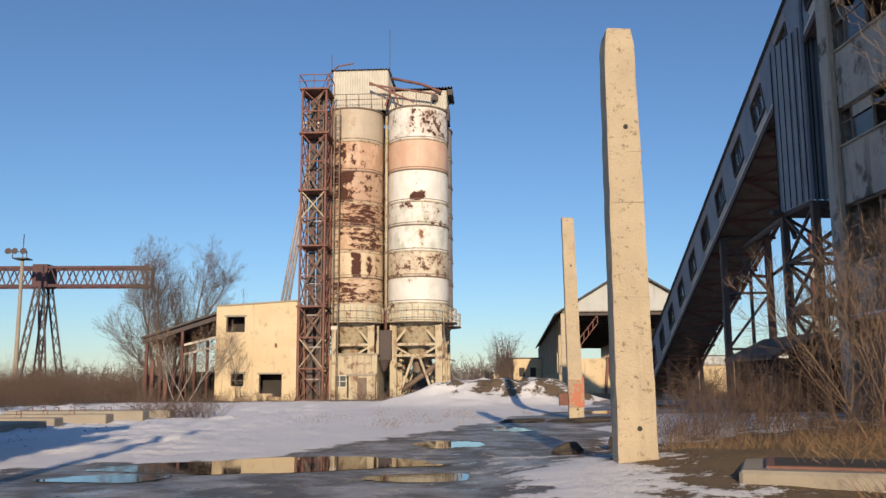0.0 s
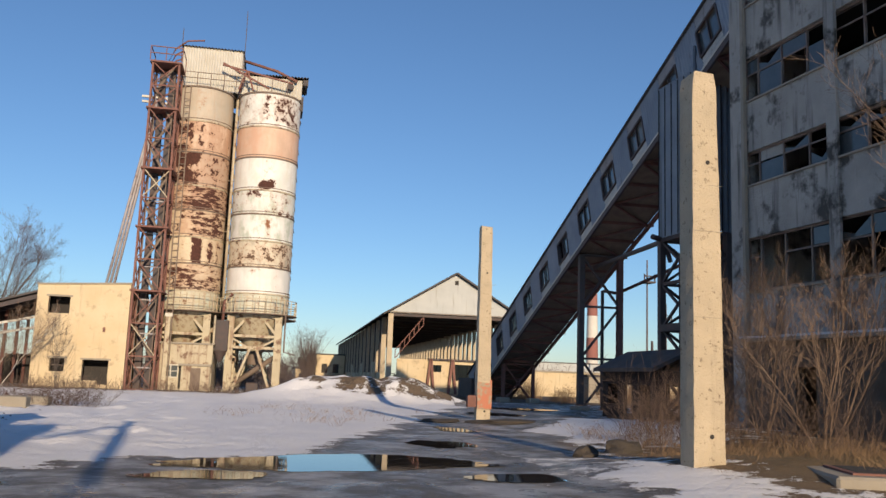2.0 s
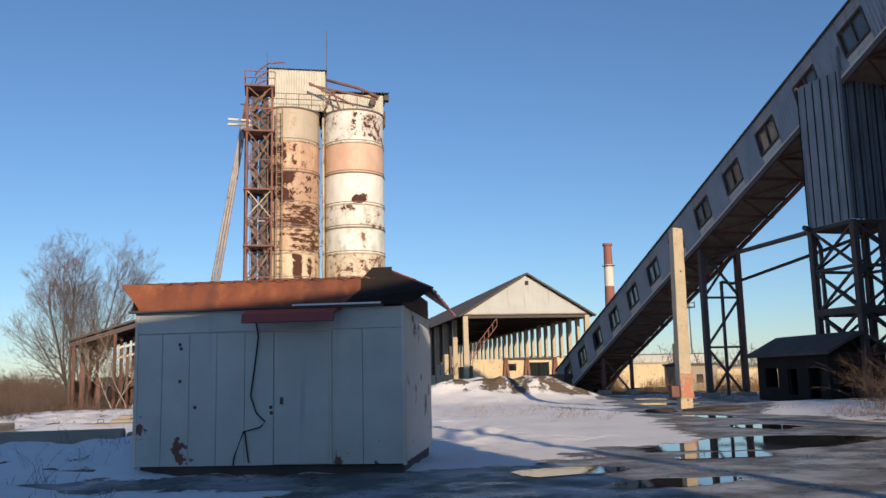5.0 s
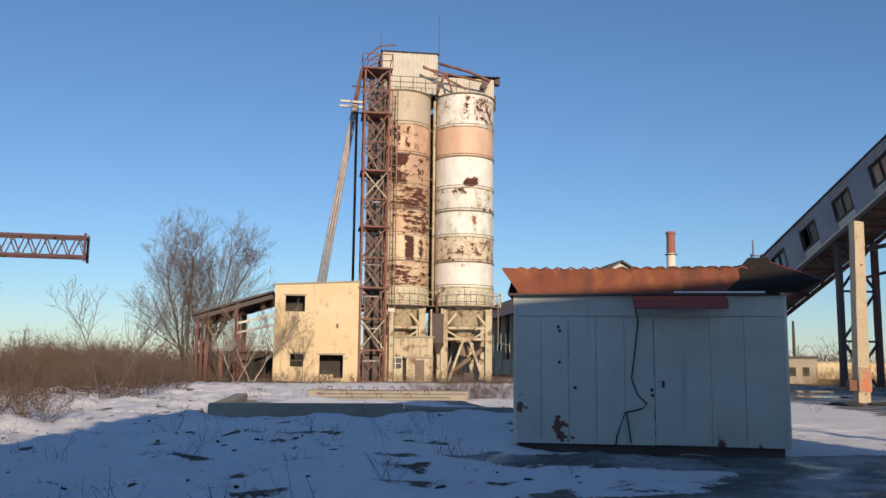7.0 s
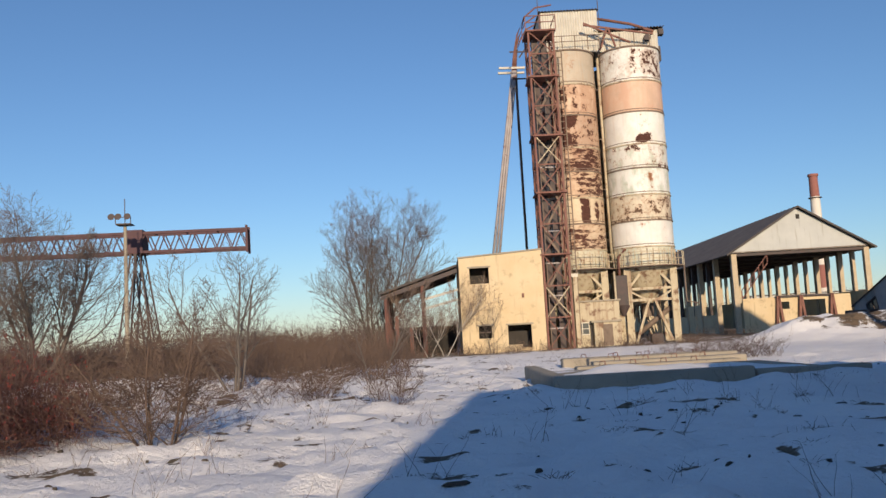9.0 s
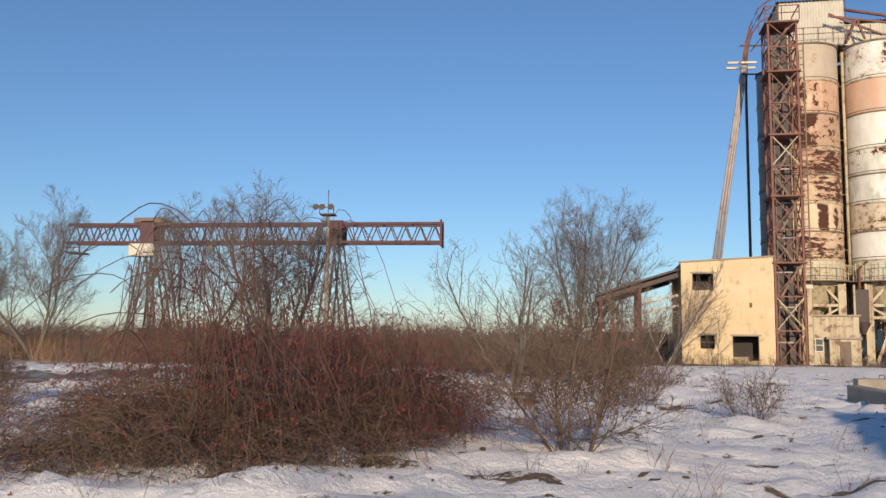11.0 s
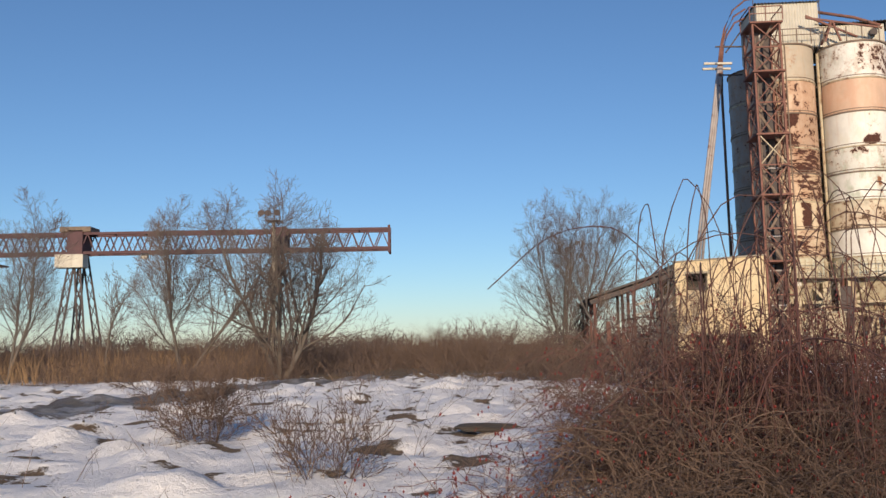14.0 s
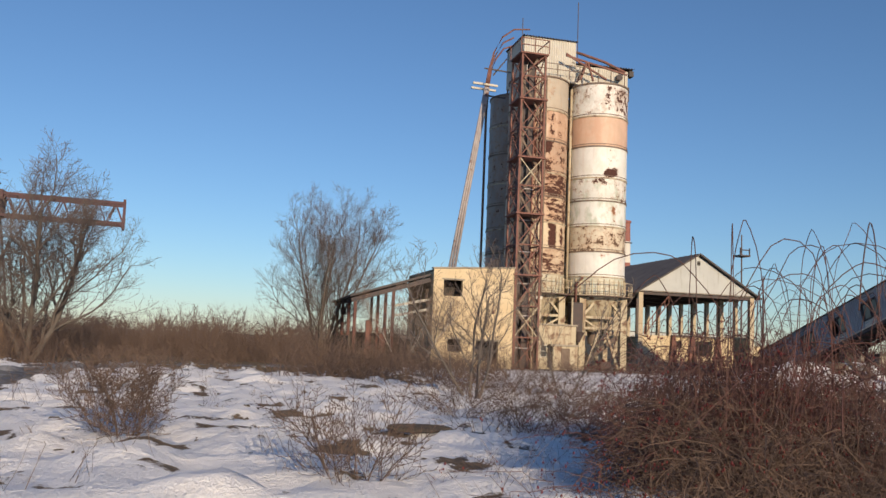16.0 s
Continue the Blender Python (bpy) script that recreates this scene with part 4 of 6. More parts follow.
# ---------------------------------------------------------------- kiosk
kx, ky, krot = -1.45, 11.0, -22.0
kk = thing("kiosk", "pale blue-grey sheet-metal kiosk with rusty roof skirt and red awning", "kiosk", kx + 2.01 * math.cos(radians(krot)), ky + 2.01 * math.sin(radians(krot)), -0.02, krot)
kk.scale = (0.99, 1.15, 1.0)
KH, KW, KD = 2.40, 2.03, 2.9
part("body", box(-KW, KW, 0.02, KD, 0.16, KH, 0.015), "kiosk_side", kk)
part("skid", box(-KW + 0.05, KW - 0.05, 0.1, KD - 0.1, -0.12, 0.16), "dark_steel", kk)
for a, b in ((-2.03, -1.62), (-1.617, -1.2), (-1.197, -0.78), (-0.777, -0.35), (-0.347, 0.09), (0.96, 1.42), (1.423, 2.03)):
    part("wall_panel", box(a, b - 0.0022, -0.01, 0.018, 0.16, 2.08, 0.004), "kiosk_paint", kk)
part("header_panel", box(-2.03, 2.03, -0.01, 0.018, 2.09, KH, 0.004), "kiosk_paint", kk)
door = part("door", box(0.10, 0.93, -0.022, 0.016, 0.17, 2.07, 0.006), "kiosk_paint", kk)
part("handle", box(0.2, 0.235, -0.06, -0.023, 1.02, 1.12), "dark_steel", door)
part("hinge_strip", box(0.932, 0.958, -0.03, 0.01, 0.17, 2.08), "white_sheet", kk)
part("corner_trim", box(-2.05, -2.0, -0.02, 0.03, 0.14, KH), "white_sheet", kk)
part("corner_trim", box(2.0, 2.05, -0.02, 0.03, 0.14, KH), "white_sheet", kk)
tube("cable", [(-0.2, -0.03, 2.36), (-0.14, -0.03, 2.0), (-0.2, -0.03, 1.5), (-0.25, -0.03, 1.15), (-0.16, -0.03, 0.9), (-0.03, -0.03, 0.78), (-0.1, -0.03, 0.70), (-0.35, -0.03, 0.64), (-0.48, -0.04, 0.3), (-0.5, -0.04, 0.16)], 0.011, "cable", kk, "loose black cable", 6)
tube("cable", [(-0.33, -0.03, 0.64), (-0.3, -0.03, 0.4), (-0.27, -0.03, 0.2)], 0.010, "cable", kk, "", 6)
part("gutter", box(-2.12, 1.75, -0.12, 0.0, KH, KH + 0.03), "dark_steel", kk)
# rusty fascia leaning back, with scalloped tile edge on top
bm = corrugated((-2.0, -0.06, KH + 0.03), (1, 0, 0), (0, 0.35, 1.0), 3.45, 0.42, 0.46, 0.008, 0.02)
part("fascia", bm, "rust_sheet", kk, "orange rusted sheet fascia")
part("roof_deck", box(-2.0, 2.0, 0.12, KD, KH + 0.02, KH + 0.34), "roof_dark", kk)
part("tile_edge", corrugated((-2.0, 0.06, KH + 0.44), (1, 0, 0), (0, 1, 0.12), 3.6, 0.6, 0.2, 0.022, 0.02), "rust_sheet", kk)


def skirt(pts, material, name, label=""):
    bm = bmesh.new()
    lo = [bm.verts.new(p) for p in pts]
    hi = [bm.verts.new((p[0], p[1], p[2] + 0.03)) for p in pts]
    n = len(pts)
    bm.faces.new(lo[::-1])
    bm.faces.new(hi)
    for i in range(n):
        bm.faces.new((lo[i], lo[(i + 1) % n], hi[(i + 1) % n], hi[i]))
    return part(name, bm, material, kk, label)


skirt(((-2.22, -0.12, KH + 0.40), (-1.95, -0.08, KH + 0.03), (-1.6, 0.1, KH + 0.4)), "rust_sheet", "left_flare")
skirt(((-2.02, 0.1, KH + 0.42), (-2.14, -0.02, KH + 0.02), (-2.14, KD, KH + 0.0), (-2.02, KD - 0.2, KH + 0.34)), "roof_dark", "left_skirt", "dark sheet roof end")
skirt(((1.75, 0.15, KH + 0.54), (2.48, -0.22, KH + 0.20), (2.48, KD + 0.2, KH + 0.06), (1.78, KD * 1.0, KH + 0.74)), "red_tile", "right_skirt", "red metal-tile roof skirt")
for i in range(9):
    u = i / 8
    bm = bmesh.new()
    add_bar(bm, (1.77, 0.18 + u * 2.68, KH + 0.56 + 0.18 * u), (2.49, -0.18 + u * 3.25, KH + 0.22 - 0.14 * u), 0.08, 0.04, 6)
    part("tile_ridge", bm, "red_tile", kk)
# bent sheets coloured near-black: their shade is put into the colour
skirt(((1.2, -0.05, KH + 0.06), (2.2, -0.12, KH + 0.03), (2.48, -0.24, KH + 0.19), (1.75, 0.12, KH + 0.53)), "tar_shade", "bent_sheet", "bent sheet at the roof corner, coloured dark for shade")
skirt(((1.05, -0.03, KH + 0.03), (1.9, -0.1, KH + 0.02), (1.85, 0.1, KH + 0.56), (1.55, 0.12, KH + 0.56)), "tar_shade", "bent_sheet")
part("snow_strip", box(0.4, 1.72, -0.13, -0.02, KH + 0.032, KH + 0.055), "snow_lump", kk)
bm = bmesh.new()
prof = ((0.0, 2.40), (-0.30, 2.37), (-0.48, 2.30), (-0.50, 2.18), (-0.46, 2.17), (-0.44, 2.26), (-0.28, 2.33), (0.0, 2.36))
a = [bm.verts.new((-0.22, y, z)) for y, z in prof]
b = [bm.verts.new((1.12, y, z)) for y, z in prof]
for i in range(len(prof)):
    bm.faces.new((a[i], b[i], b[(i + 1) % len(prof)], a[(i + 1) % len(prof)]))
bm.faces.new(a[::-1])
bm.faces.new(b)
part("awning", bm, "red_tile", kk, "red rounded awning over the door")
for x, z in ((-1.35, 1.92), (-1.33, 1.86), (-1.34, 1.38), (-1.1, 1.0), (0.05, 0.98), (0.06, 0.9)):
    part("hole", shell(0.028, 0.028, 0, 0.004, 10, cap=True), "dark_steel", kk).matrix_basis = pose(x, -0.012, z, 90, 0, 0)

# ---------------------------------------------------------------- concrete posts
def concrete_post(x, y, z, w, dp, h, rz, lean, painted, label):
    p = thing("concrete_post", label, "post", x, y, z, rz, "concrete posts")
    verts, faces, n = [], [], 26
    rnd = random.Random(int(x * 10))
    for k in range(n + 1):
        u = k / n
        cut = (0.82 if k == n else 0.97 if k == n - 1 else 1.0) if not painted else 1.0
        sx, sy = w / 2 * (1.0 - 0.22 * u) * cut, dp / 2
        for cx, cy in ((-1, -1), (-0.85, -1.03), (0.85, -1.03), (1, -1), (1.02, 0), (1, 1), (-1, 1), (-1.02, 0)):
            j = 0.006
            top = (rnd.uniform(-0.06, 0.03) if k == n else 0)
            verts.append((cx * sx + lean[0] * u + rnd.uniform(-j, j), cy * sy + lean[1] * u + rnd.uniform(-j, j), -0.2 + (h + 0.2) * u + top))
    for k in range(n):
        for i in range(8):
            faces.append((k * 8 + i, k * 8 + (i + 1) % 8, (k + 1) * 8 + (i + 1) % 8, (k + 1) * 8 + i))
    faces.append(tuple(n * 8 + i for i in range(8)))
    raw("shaft", verts, faces, "concrete_pillar", p)
    for zz in (h * 0.76, 0.42):
        # dark disc whose colour stands for the shade in the hole
        part("bolt_hole", shell(0.035, 0.035, 0, 0.012, 12, cap=True), "inner_shade", p).matrix_basis = pose(0.03 + lean[0] * zz / h, -dp / 2 * 1.03 + lean[1] * zz / h - 0.006, zz, 90, 0, 0)
    for zz in (h * 0.36, h * 0.58, h * 0.70):
        part("form_joint", box(-w * 0.44, w * 0.44, -dp / 2 * 1.03 - 0.004 + lean[1] * zz / h, -dp / 2 * 1.03 + 0.01 + lean[1] * zz / h, zz, zz + 0.008), "concrete", p)
    if painted:
        f = w / 2 * 1.0
        part("red_band", box(-f - 0.012, f + 0.004, -dp / 2 - 0.11, dp / 2 - 0.05, 0.5, 1.5), "red_paint", p, "faded red painted band")
        part("switch_box", box(-f - 0.32, -f - 0.02, -0.15, 0.1, 0.55, 0.95), "rust_steel", p)
    return p


concrete_post(14.95, 9.2, 0.25, 0.56, 0.38, 6.2, 0, (-0.05, 0.0), False, "tall weathered concrete post in dead grass")
concrete_post(17.25, 26.5, -0.1, 0.50, 0.34, 6.9, -4, (-0.17, -0.45), True, "tall concrete post with a faded red band at its foot")


# ---------------------------------------------------------------- factory
FX = 24.0
fac = thing("factory_building", "derelict concrete factory with peeling render and broken ribbon windows", "building", FX, 21.4, 0.0)
# local: the facade lies in x = 0, y runs towards the near end (negative)
FLEN, FTOP, FDEP = 46.0, 16.3, 12.0
ROWS = ((4.45, 6.15), (7.85, 8.95), (10.65, 12.1), (13.9, 15.4))
edges = [2.95] + [v for r in ROWS for v in r] + [FTOP]
for z0, z1 in zip(edges[0::2], edges[1::2]):
    part("spandrel", box(0.0, 0.35, -FLEN, -0.55, z0, z1), "facade", fac)
part("base_wall", box(0.08, 0.45, -FLEN, -3.65, -0.3, 2.93), "facade_base", fac)
part("base_wall", box(0.08, 0.45, -2.75, -0.55, -0.3, 2.93), "facade_base", fac)
part("base_wall", box(0.08, 0.45, -3.65, -2.75, 2.1, 2.93), "facade_base", fac)
part("end_pier", box(-0.06, 0.5, -0.58, 0.0, -0.3, FTOP), "facade", fac)
part("end_wall", box(0.5, FDEP, -0.4, -0.05, -0.3, FTOP), "facade", fac)
part("back_wall", box(FDEP, FDEP + 0.35, -FLEN, -0.05, -0.3, FTOP), "facade", fac)
part("near_end_wall", box(0.35, FDEP, -FLEN - 0.35, -FLEN, -0.3, FTOP), "facade", fac)
part("roof", box(-0.2, FDEP + 0.5, -FLEN - 0.4, 0.1, FTOP + 0.004, FTOP + 0.3), "concrete", fac)
# floors and inner wall carry the rooms' shade in their colour
for z in (2.95, 7.0, 9.8, 13.0):
    part("floor_slab", box(0.36, FDEP, -FLEN, -0.41, z - 0.25, z), "inner_shade", fac)
part("inner_wall", box(5.0, 5.2, -FLEN, -0.41, -0.3, FTOP - 0.1), "inner_shade", fac)
part("ledge", box(-0.28, 0.0, -FLEN, -0.58, 2.86, 2.96), "concrete", fac)
part("ledge_snow", box(-0.26, 0.0, -FLEN, -0.6, 2.962, 3.03), "snow_lump", fac)
part("pilaster", box(-0.10, 0.0, -4.95, -4.55, 2.97, FTOP), "facade", fac)
part("pilaster", box(-0.10, 0.0, -10.95, -10.55, 2.97, FTOP), "facade", fac)
part("drain_pipe", box(-0.16, -0.03, -0.85, -0.72, 3.05, FTOP), "concrete", fac)
rnd = random.Random(5)
for r, (z0, z1) in enumerate(ROWS):
    part("window_sill", box(-0.07, 0.0, -FLEN, -0.6, z0 - 0.06, z0 - 0.002), "concrete", fac)
    y = -0.62
    for b in range(16):
        w = 0.62 if b == 0 else 1.15
        win = part("window", box(0.12, 0.20, y - 0.05, y, z0, z1), "window_frame", fac)
        part("rail", box(0.13, 0.19, y - w, y - 0.05, z1 - 0.06, z1), "window_frame", win)
        part("rail", box(0.13, 0.19, y - w, y - 0.05, z0, z0 + 0.07), "window_frame", win)
        if rnd.random() < 0.7:
            part("transom", box(0.14, 0.18, y - w, y - 0.05, z0 + 0.62 * (z1 - z0), z0 + 0.62 * (z1 - z0) + 0.05), "window_frame", win)
        for lo, hi, chance in ((0.07, 0.60, 0.38), (0.66, 0.95, 0.6)):
            if rnd.random() < chance:
                za, zb = z0 + lo * (z1 - z0), z0 + hi * (z1 - z0)
                if rnd.random() < 0.4:
                    k = rnd.uniform(0.3, 0.8)
                    bm = bmesh.new()
                    pts = ((0.155, y - w, za), (0.155, y - 0.05, za), (0.155, y - 0.05, za + k * (zb - za)), (0.155, y - 0.05 - w * 0.4, za + 0.3 * k * (zb - za)), (0.155, y - w, zb))
                    a = [bm.verts.new(p) for p in pts]
                    c = [bm.verts.new((p[0] + 0.006, p[1], p[2])) for p in pts]
                    bm.faces.new(a)
                    bm.faces.new(c[::-1])
                    for i in range(5):
                        bm.faces.new((a[i], c[i], c[(i + 1) % 5], a[(i + 1) % 5]))
                    part("broken_pane", bm, "glass", win)
                else:
                    part("pane", box(0.155, 0.162, y - w, y - 0.05, za, zb), "glass" if rnd.random() < 0.8 else "facade", win)
        y -= w

# ---------------------------------------------------------------- inclined conveyor gallery
GA, GB = Vector((26.05, 25.8, 15.45)), Vector((28.0, 46.7, 7.9))
GD = (GB - GA).normalized()
gal = thing("conveyor_gallery", "long inclined conveyor gallery in grey corrugated sheet with dark windows", "gallery", 29.9, 65.5, 0.0)
inv = Vector((29.9, 65.5, 0.0))
side = Vector((GD.y, -GD.x, 0)).normalized()          # towards +x
gup = side.cross(GD).normalized()
if gup.z < 0:
    gup = -gup
S0, S1e = -4.4, 44.0                                   # along the axis from GA
HALF, GW = 1.28, 2.7


def gp(s, u, h):
    return GA + GD * s + side * u + gup * h - inv


STEP = (GB - GA).length / 6.0
for i in range(-1, 13):
    s_mid = i * STEP
    a, b = s_mid - 0.85, s_mid + 0.85
    if b > S1e:
        break
    # closed bay between two windows, then the window bay itself
    part("wall_sheet", corrugated(gp(b, 0, -HALF), GD, gup, STEP - 1.7, 2 * HALF, 0.22, 0.03), "grey_sheet", gal)
    part("lower_sheet", corrugated(gp(a, 0, -HALF), gup, GD, 0.62, 1.7, 0.2, 0.025), "gable_sheet", gal)
    part("upper_sheet", corrugated(gp(a, 0, 0.62), gup, GD, HALF - 0.62, 1.7, 0.2, 0.025), "grey_sheet", gal)
    fr = part("window", box(0, 0.01, 0, 0.01, 0, 0.01), "dark_steel", gal)
    bm = bmesh.new()
    for p, q in ((gp(a, -0.03, -0.66), gp(b, -0.03, -0.66)), (gp(a, -0.03, 0.62), gp(b, -0.03, 0.62)), (gp(a, -0.03, -0.66), gp(a, -0.03, 0.62)), (gp(b, -0.03, -0.66), gp(b, -0.03, 0.62))):
        add_bar(bm, p, q, 0.09)
    add_bar(bm, gp(s_mid, 0, -0.6), gp(s_mid, 0, 0.6), 0.06)
    bm.to_mesh(fr.data)
    bm.free()
    for e0, e1 in ((a, s_mid - 0.03), (s_mid + 0.03, b))[: 1 if i % 4 == 1 else 2]:
        bm = bmesh.new()
        vs = [bm.verts.new(p) for p in (gp(e0, 0.06, -0.6), gp(e1, 0.06, -0.6), gp(e1, 0.06, 0.6), gp(e0, 0.06, 0.6))]
        vt = [bm.verts.new(v.co + side * 0.01) for v in vs]
        bm.faces.new(vs)
        bm.faces.new(vt[::-1])
        part("pane", bm, "glass", fr)
    bars(gal, "frame_post", [(gp(a, 0.1, -HALF), gp(a, 0.1, HALF)), (gp(b, 0.1, -HALF), gp(b, 0.1, HALF))], 0.1, "dark_steel")
    bars(gal, "floor_beam", [(gp(s_mid, -0.05, -HALF - 0.1), gp(s_mid, GW + 0.05, -HALF - 0.1)), (gp(s_mid + STEP / 2, -0.05, -HALF - 0.1), gp(s_mid + STEP / 2, GW + 0.3, -HALF - 0.1))], 0.14, "brown_steel")
    bars(gal, "floor_brace", [(gp(s_mid, 0.1, -HALF - 0.12), gp(s_mid + STEP / 2, GW - 0.1, -HALF - 0.12)), (gp(s_mid + STEP / 2, GW - 0.1, -HALF - 0.12), gp(s_mid + STEP, 0.1, -HALF - 0.12))], 0.09, "brown_steel")


def slab_between(u0, u1, h0, h1):
    bm = bmesh.new()
    vs = [bm.verts.new(gp(s, u, h)) for s in (S0, S1e) for u, h in ((u0, h0), (u1, h0), (u1, h1), (u0, h1))]
    for f in ((0, 1, 2, 3), (7, 6, 5, 4), (0, 4, 5, 1), (1, 5, 6, 2), (2, 6, 7, 3), (3, 7, 4, 0)):
        bm.faces.new([vs[i] for i in f])
    bmesh.ops.recalc_face_normals(bm, faces=bm.faces[:])
    return bm


part("floor", slab_between(0.05, GW - 0.05, -HALF - 0.03, -HALF + 0.05), "deck_steel", gal)
part("roof", slab_between(-0.15, GW + 0.15, HALF, HALF + 0.06), "roof_dark", gal)
part("far_wall", slab_between(GW - 0.05, GW, -HALF, HALF), "shaded_blue_sheet", gal)
part("side_girder", slab_between(-0.08, 0.02, -HALF - 0.28, -HALF - 0.02), "dark_steel", gal)
part("side_girder", slab_between(GW, GW + 0.1, -HALF - 0.28, -HALF - 0.02), "brown_steel", gal)
part("edge_trim", slab_between(-0.07, 0.0, -HALF - 0.01, -HALF + 0.09), "white_sheet", gal)
for j, (ty, wd) in enumerate(((41.3, 0.30), (57.5, 0.22))):
    s = (ty - GA.y) / GD.y
    ends = []
    for u in (0.25, GW - 0.2):
        top = gp(s, u, -HALF - 0.2)
        foot = Vector((top.x, top.y, -0.1))
        bars(gal, "trestle_leg", [(foot, top)], wd, "dark_steel" if u < 1 and j == 0 else "brown_steel")
        part("footing", box(foot.x - 0.4, foot.x + 0.4, foot.y - 0.4, foot.y + 0.4, -0.25, 0.2, 0.03), "concrete", gal)
        ends.append((foot, top))
    (f0, t0), (f1, t1) = ends
    n = 3 if j == 0 else 1
    for k in range(n):
        a, b = k / n, (k + 1) / n
        bars(gal, "trestle_brace", [(f0.lerp(t0, a), f1.lerp(t1, b)), (f0.lerp(t0, b), f1.lerp(t1, b)), (f1.lerp(t1, a), f0.lerp(t0, b))][: 2 if k % 2 else 3], 0.12, "dark_steel" if j == 0 else "brown_steel")
part("lower_station", box(-1.0, 1.6, -2.0, 1.5, -0.1, 1.5, 0.05), "dark_steel", gal)

# ---------------------------------------------------------------- transfer tower
tt = thing("transfer_tower", "black steel transfer tower with corrugated cladding under the gallery", "tower", 26.1, 26.9, -0.1)
TW, TD = 2.9, 2.6
tc = [(0, 0), (TW, 0), (TW, TD), (0, TD)]
part("cladding", corrugated((-0.1, TD + 0.05, 7.7), (0, -1, 0), (0, 0, 1), TD + 0.1, 6.6, 0.28, 0.055), "grey_sheet", tt, "blue-grey corrugated cladding")
# front and right cladding: the darker side's shade is put into the sheet colour
part("cladding", corrugated((-0.1, -0.06, 7.7), (1, 0, 0), (0, 0, 1), TW + 0.2, 7.6, 0.28, 0.055), "shaded_blue_sheet", tt)
part("cladding", corrugated((TW + 0.1, 0, 7.7), (0, 1, 0), (0, 0, 1), TD, 6.6, 0.18, 0.03), "shaded_blue_sheet", tt)
for k in range(6):
    part("seam", box(-0.175, -0.155, 0.02 + 0.5 * k, 0.07 + 0.5 * k, 7.72, 14.2), "tar_shade", tt)
    part("seam", box(0.1 + 0.5 * k, 0.15 + 0.5 * k, -0.135, -0.118, 7.72, 15.2), "tar_shade", tt)
part("deck", box(-0.1, TW + 0.1, 0, TD, 7.55, 7.7), "dark_steel", tt)
bars(tt, "column", [((x, y, -0.2), (x, y, 7.6)) for x, y in tc] + [((TW / 2, 0, -0.2), (TW / 2, 0, 7.6)), ((TW * 0.8, TD, -0.2), (TW * 0.8, TD, 7.6))], 0.26, "dark_steel")
bars(tt, "inner_upright", [((TW * 0.3, 0.4, 0), (TW * 0.3, 0.4, 7.6)), ((TW * 0.68, 0.5, 0), (TW * 0.68, 0.5, 7.6)), ((TW * 0.68 + 0.4, 0.5, 0), (TW * 0.68 + 0.4, 0.5, 7.6))], 0.1, "dark_steel")
for k in range(4):
    z0, z1 = 0.2 + 1.85 * k, 2.05 + 1.85 * k
    for e in range(4):
        p, q = tc[e], tc[(e + 1) % 4]
        bars(tt, "girt", [((*p, z1), (*q, z1))], 0.3 if k == 1 else 0.13, "dark_steel")
        bars(tt, "brace", [((*p, z0), (*q, z1)), ((*q, z0), (*p, z1))], 0.10, "dark_steel")
bars(tt, "ladder_rung", [((TW * 0.68, 0.5, 0.4 * k), (TW * 0.68 + 0.4, 0.5, 0.4 * k)) for k in range(1, 19)], 0.04, "dark_steel")
fb = thing("pipe_bridge", "rusty overhead pipe between trestle and tower", "pipe", 26.1, 29.6, 0.0)
tube("pipe", [(-0.6, -0.4, 7.6), (0.2, 0.0, 7.55), (2.6, 11.5, 7.9)], 0.12, "dark_steel", fb)
tube("pipe", [(2.0, -2.0, 7.3), (4.5, 12.5, 6.6), (3.3, 11.8, 6.6)], 0.09, "brown_steel", fb)
bars(fb, "strut", [((0.2, 0.0, 7.5), (0.3, -0.3, 6.6)), ((3.1, 11.6, 6.6), (3.1, 11.6, 0.0)), ((2.2, 2.0, 7.2), (2.2, 2.0, 0.0))], 0.14, "dark_steel")

# black hut beneath
bh = thing("timber_hut", "black tarred hut with open doorway and shallow roof", "hut", 24.6, 27.2, -0.1, -4)
holed_wall("front_wall", 0.0, 2.6, 2.1, ((0.9, 1.6, 0.0, 1.75),), 0.12, "tar_shade", bh).matrix_basis = pose(0, 5.2, 0)
holed_wall("front_wall", 0.0, 2.6, 2.1, ((0.3, 0.9, 0.5, 1.6),), 0.12, "tar_shade", bh)
holed_wall("side_wall", 0.0, 5.2, 2.1, ((0.5, 1.4, 0.0, 1.5), (2.2, 2.9, 0.35, 1.5), (3.6, 4.6, 0.7, 1.55)), 0.12, "tar_shade", bh).matrix_basis = pose(0.06, 0.1, 0, 0, 0, 90)
holed_wall("side_wall", 0.0, 5.2, 2.1, ((0.6, 1.5, 0.3, 1.5), (3.0, 4.2, 0.3, 1.5)), 0.12, "tar_shade", bh).matrix_basis = pose(2.66, 0.1, 0, 0, 0, 90)
bm = bmesh.new()
sec = ((-0.35, 2.05), (1.3, 2.85), (2.95, 2.05), (2.95, 2.2), (1.3, 3.0), (-0.35, 2.2))
a = [bm.verts.new((x, -0.3, z)) for x, z in sec]
b = [bm.verts.new((x, 5.7, z)) for x, z in sec]
for i in range(6):
    bm.faces.new((a[i], a[(i + 1) % 6], b[(i + 1) % 6], b[i]))
bm.faces.new(a[::-1])
bm.faces.new(b)
part("roof", bm, "roof_dark", bh)

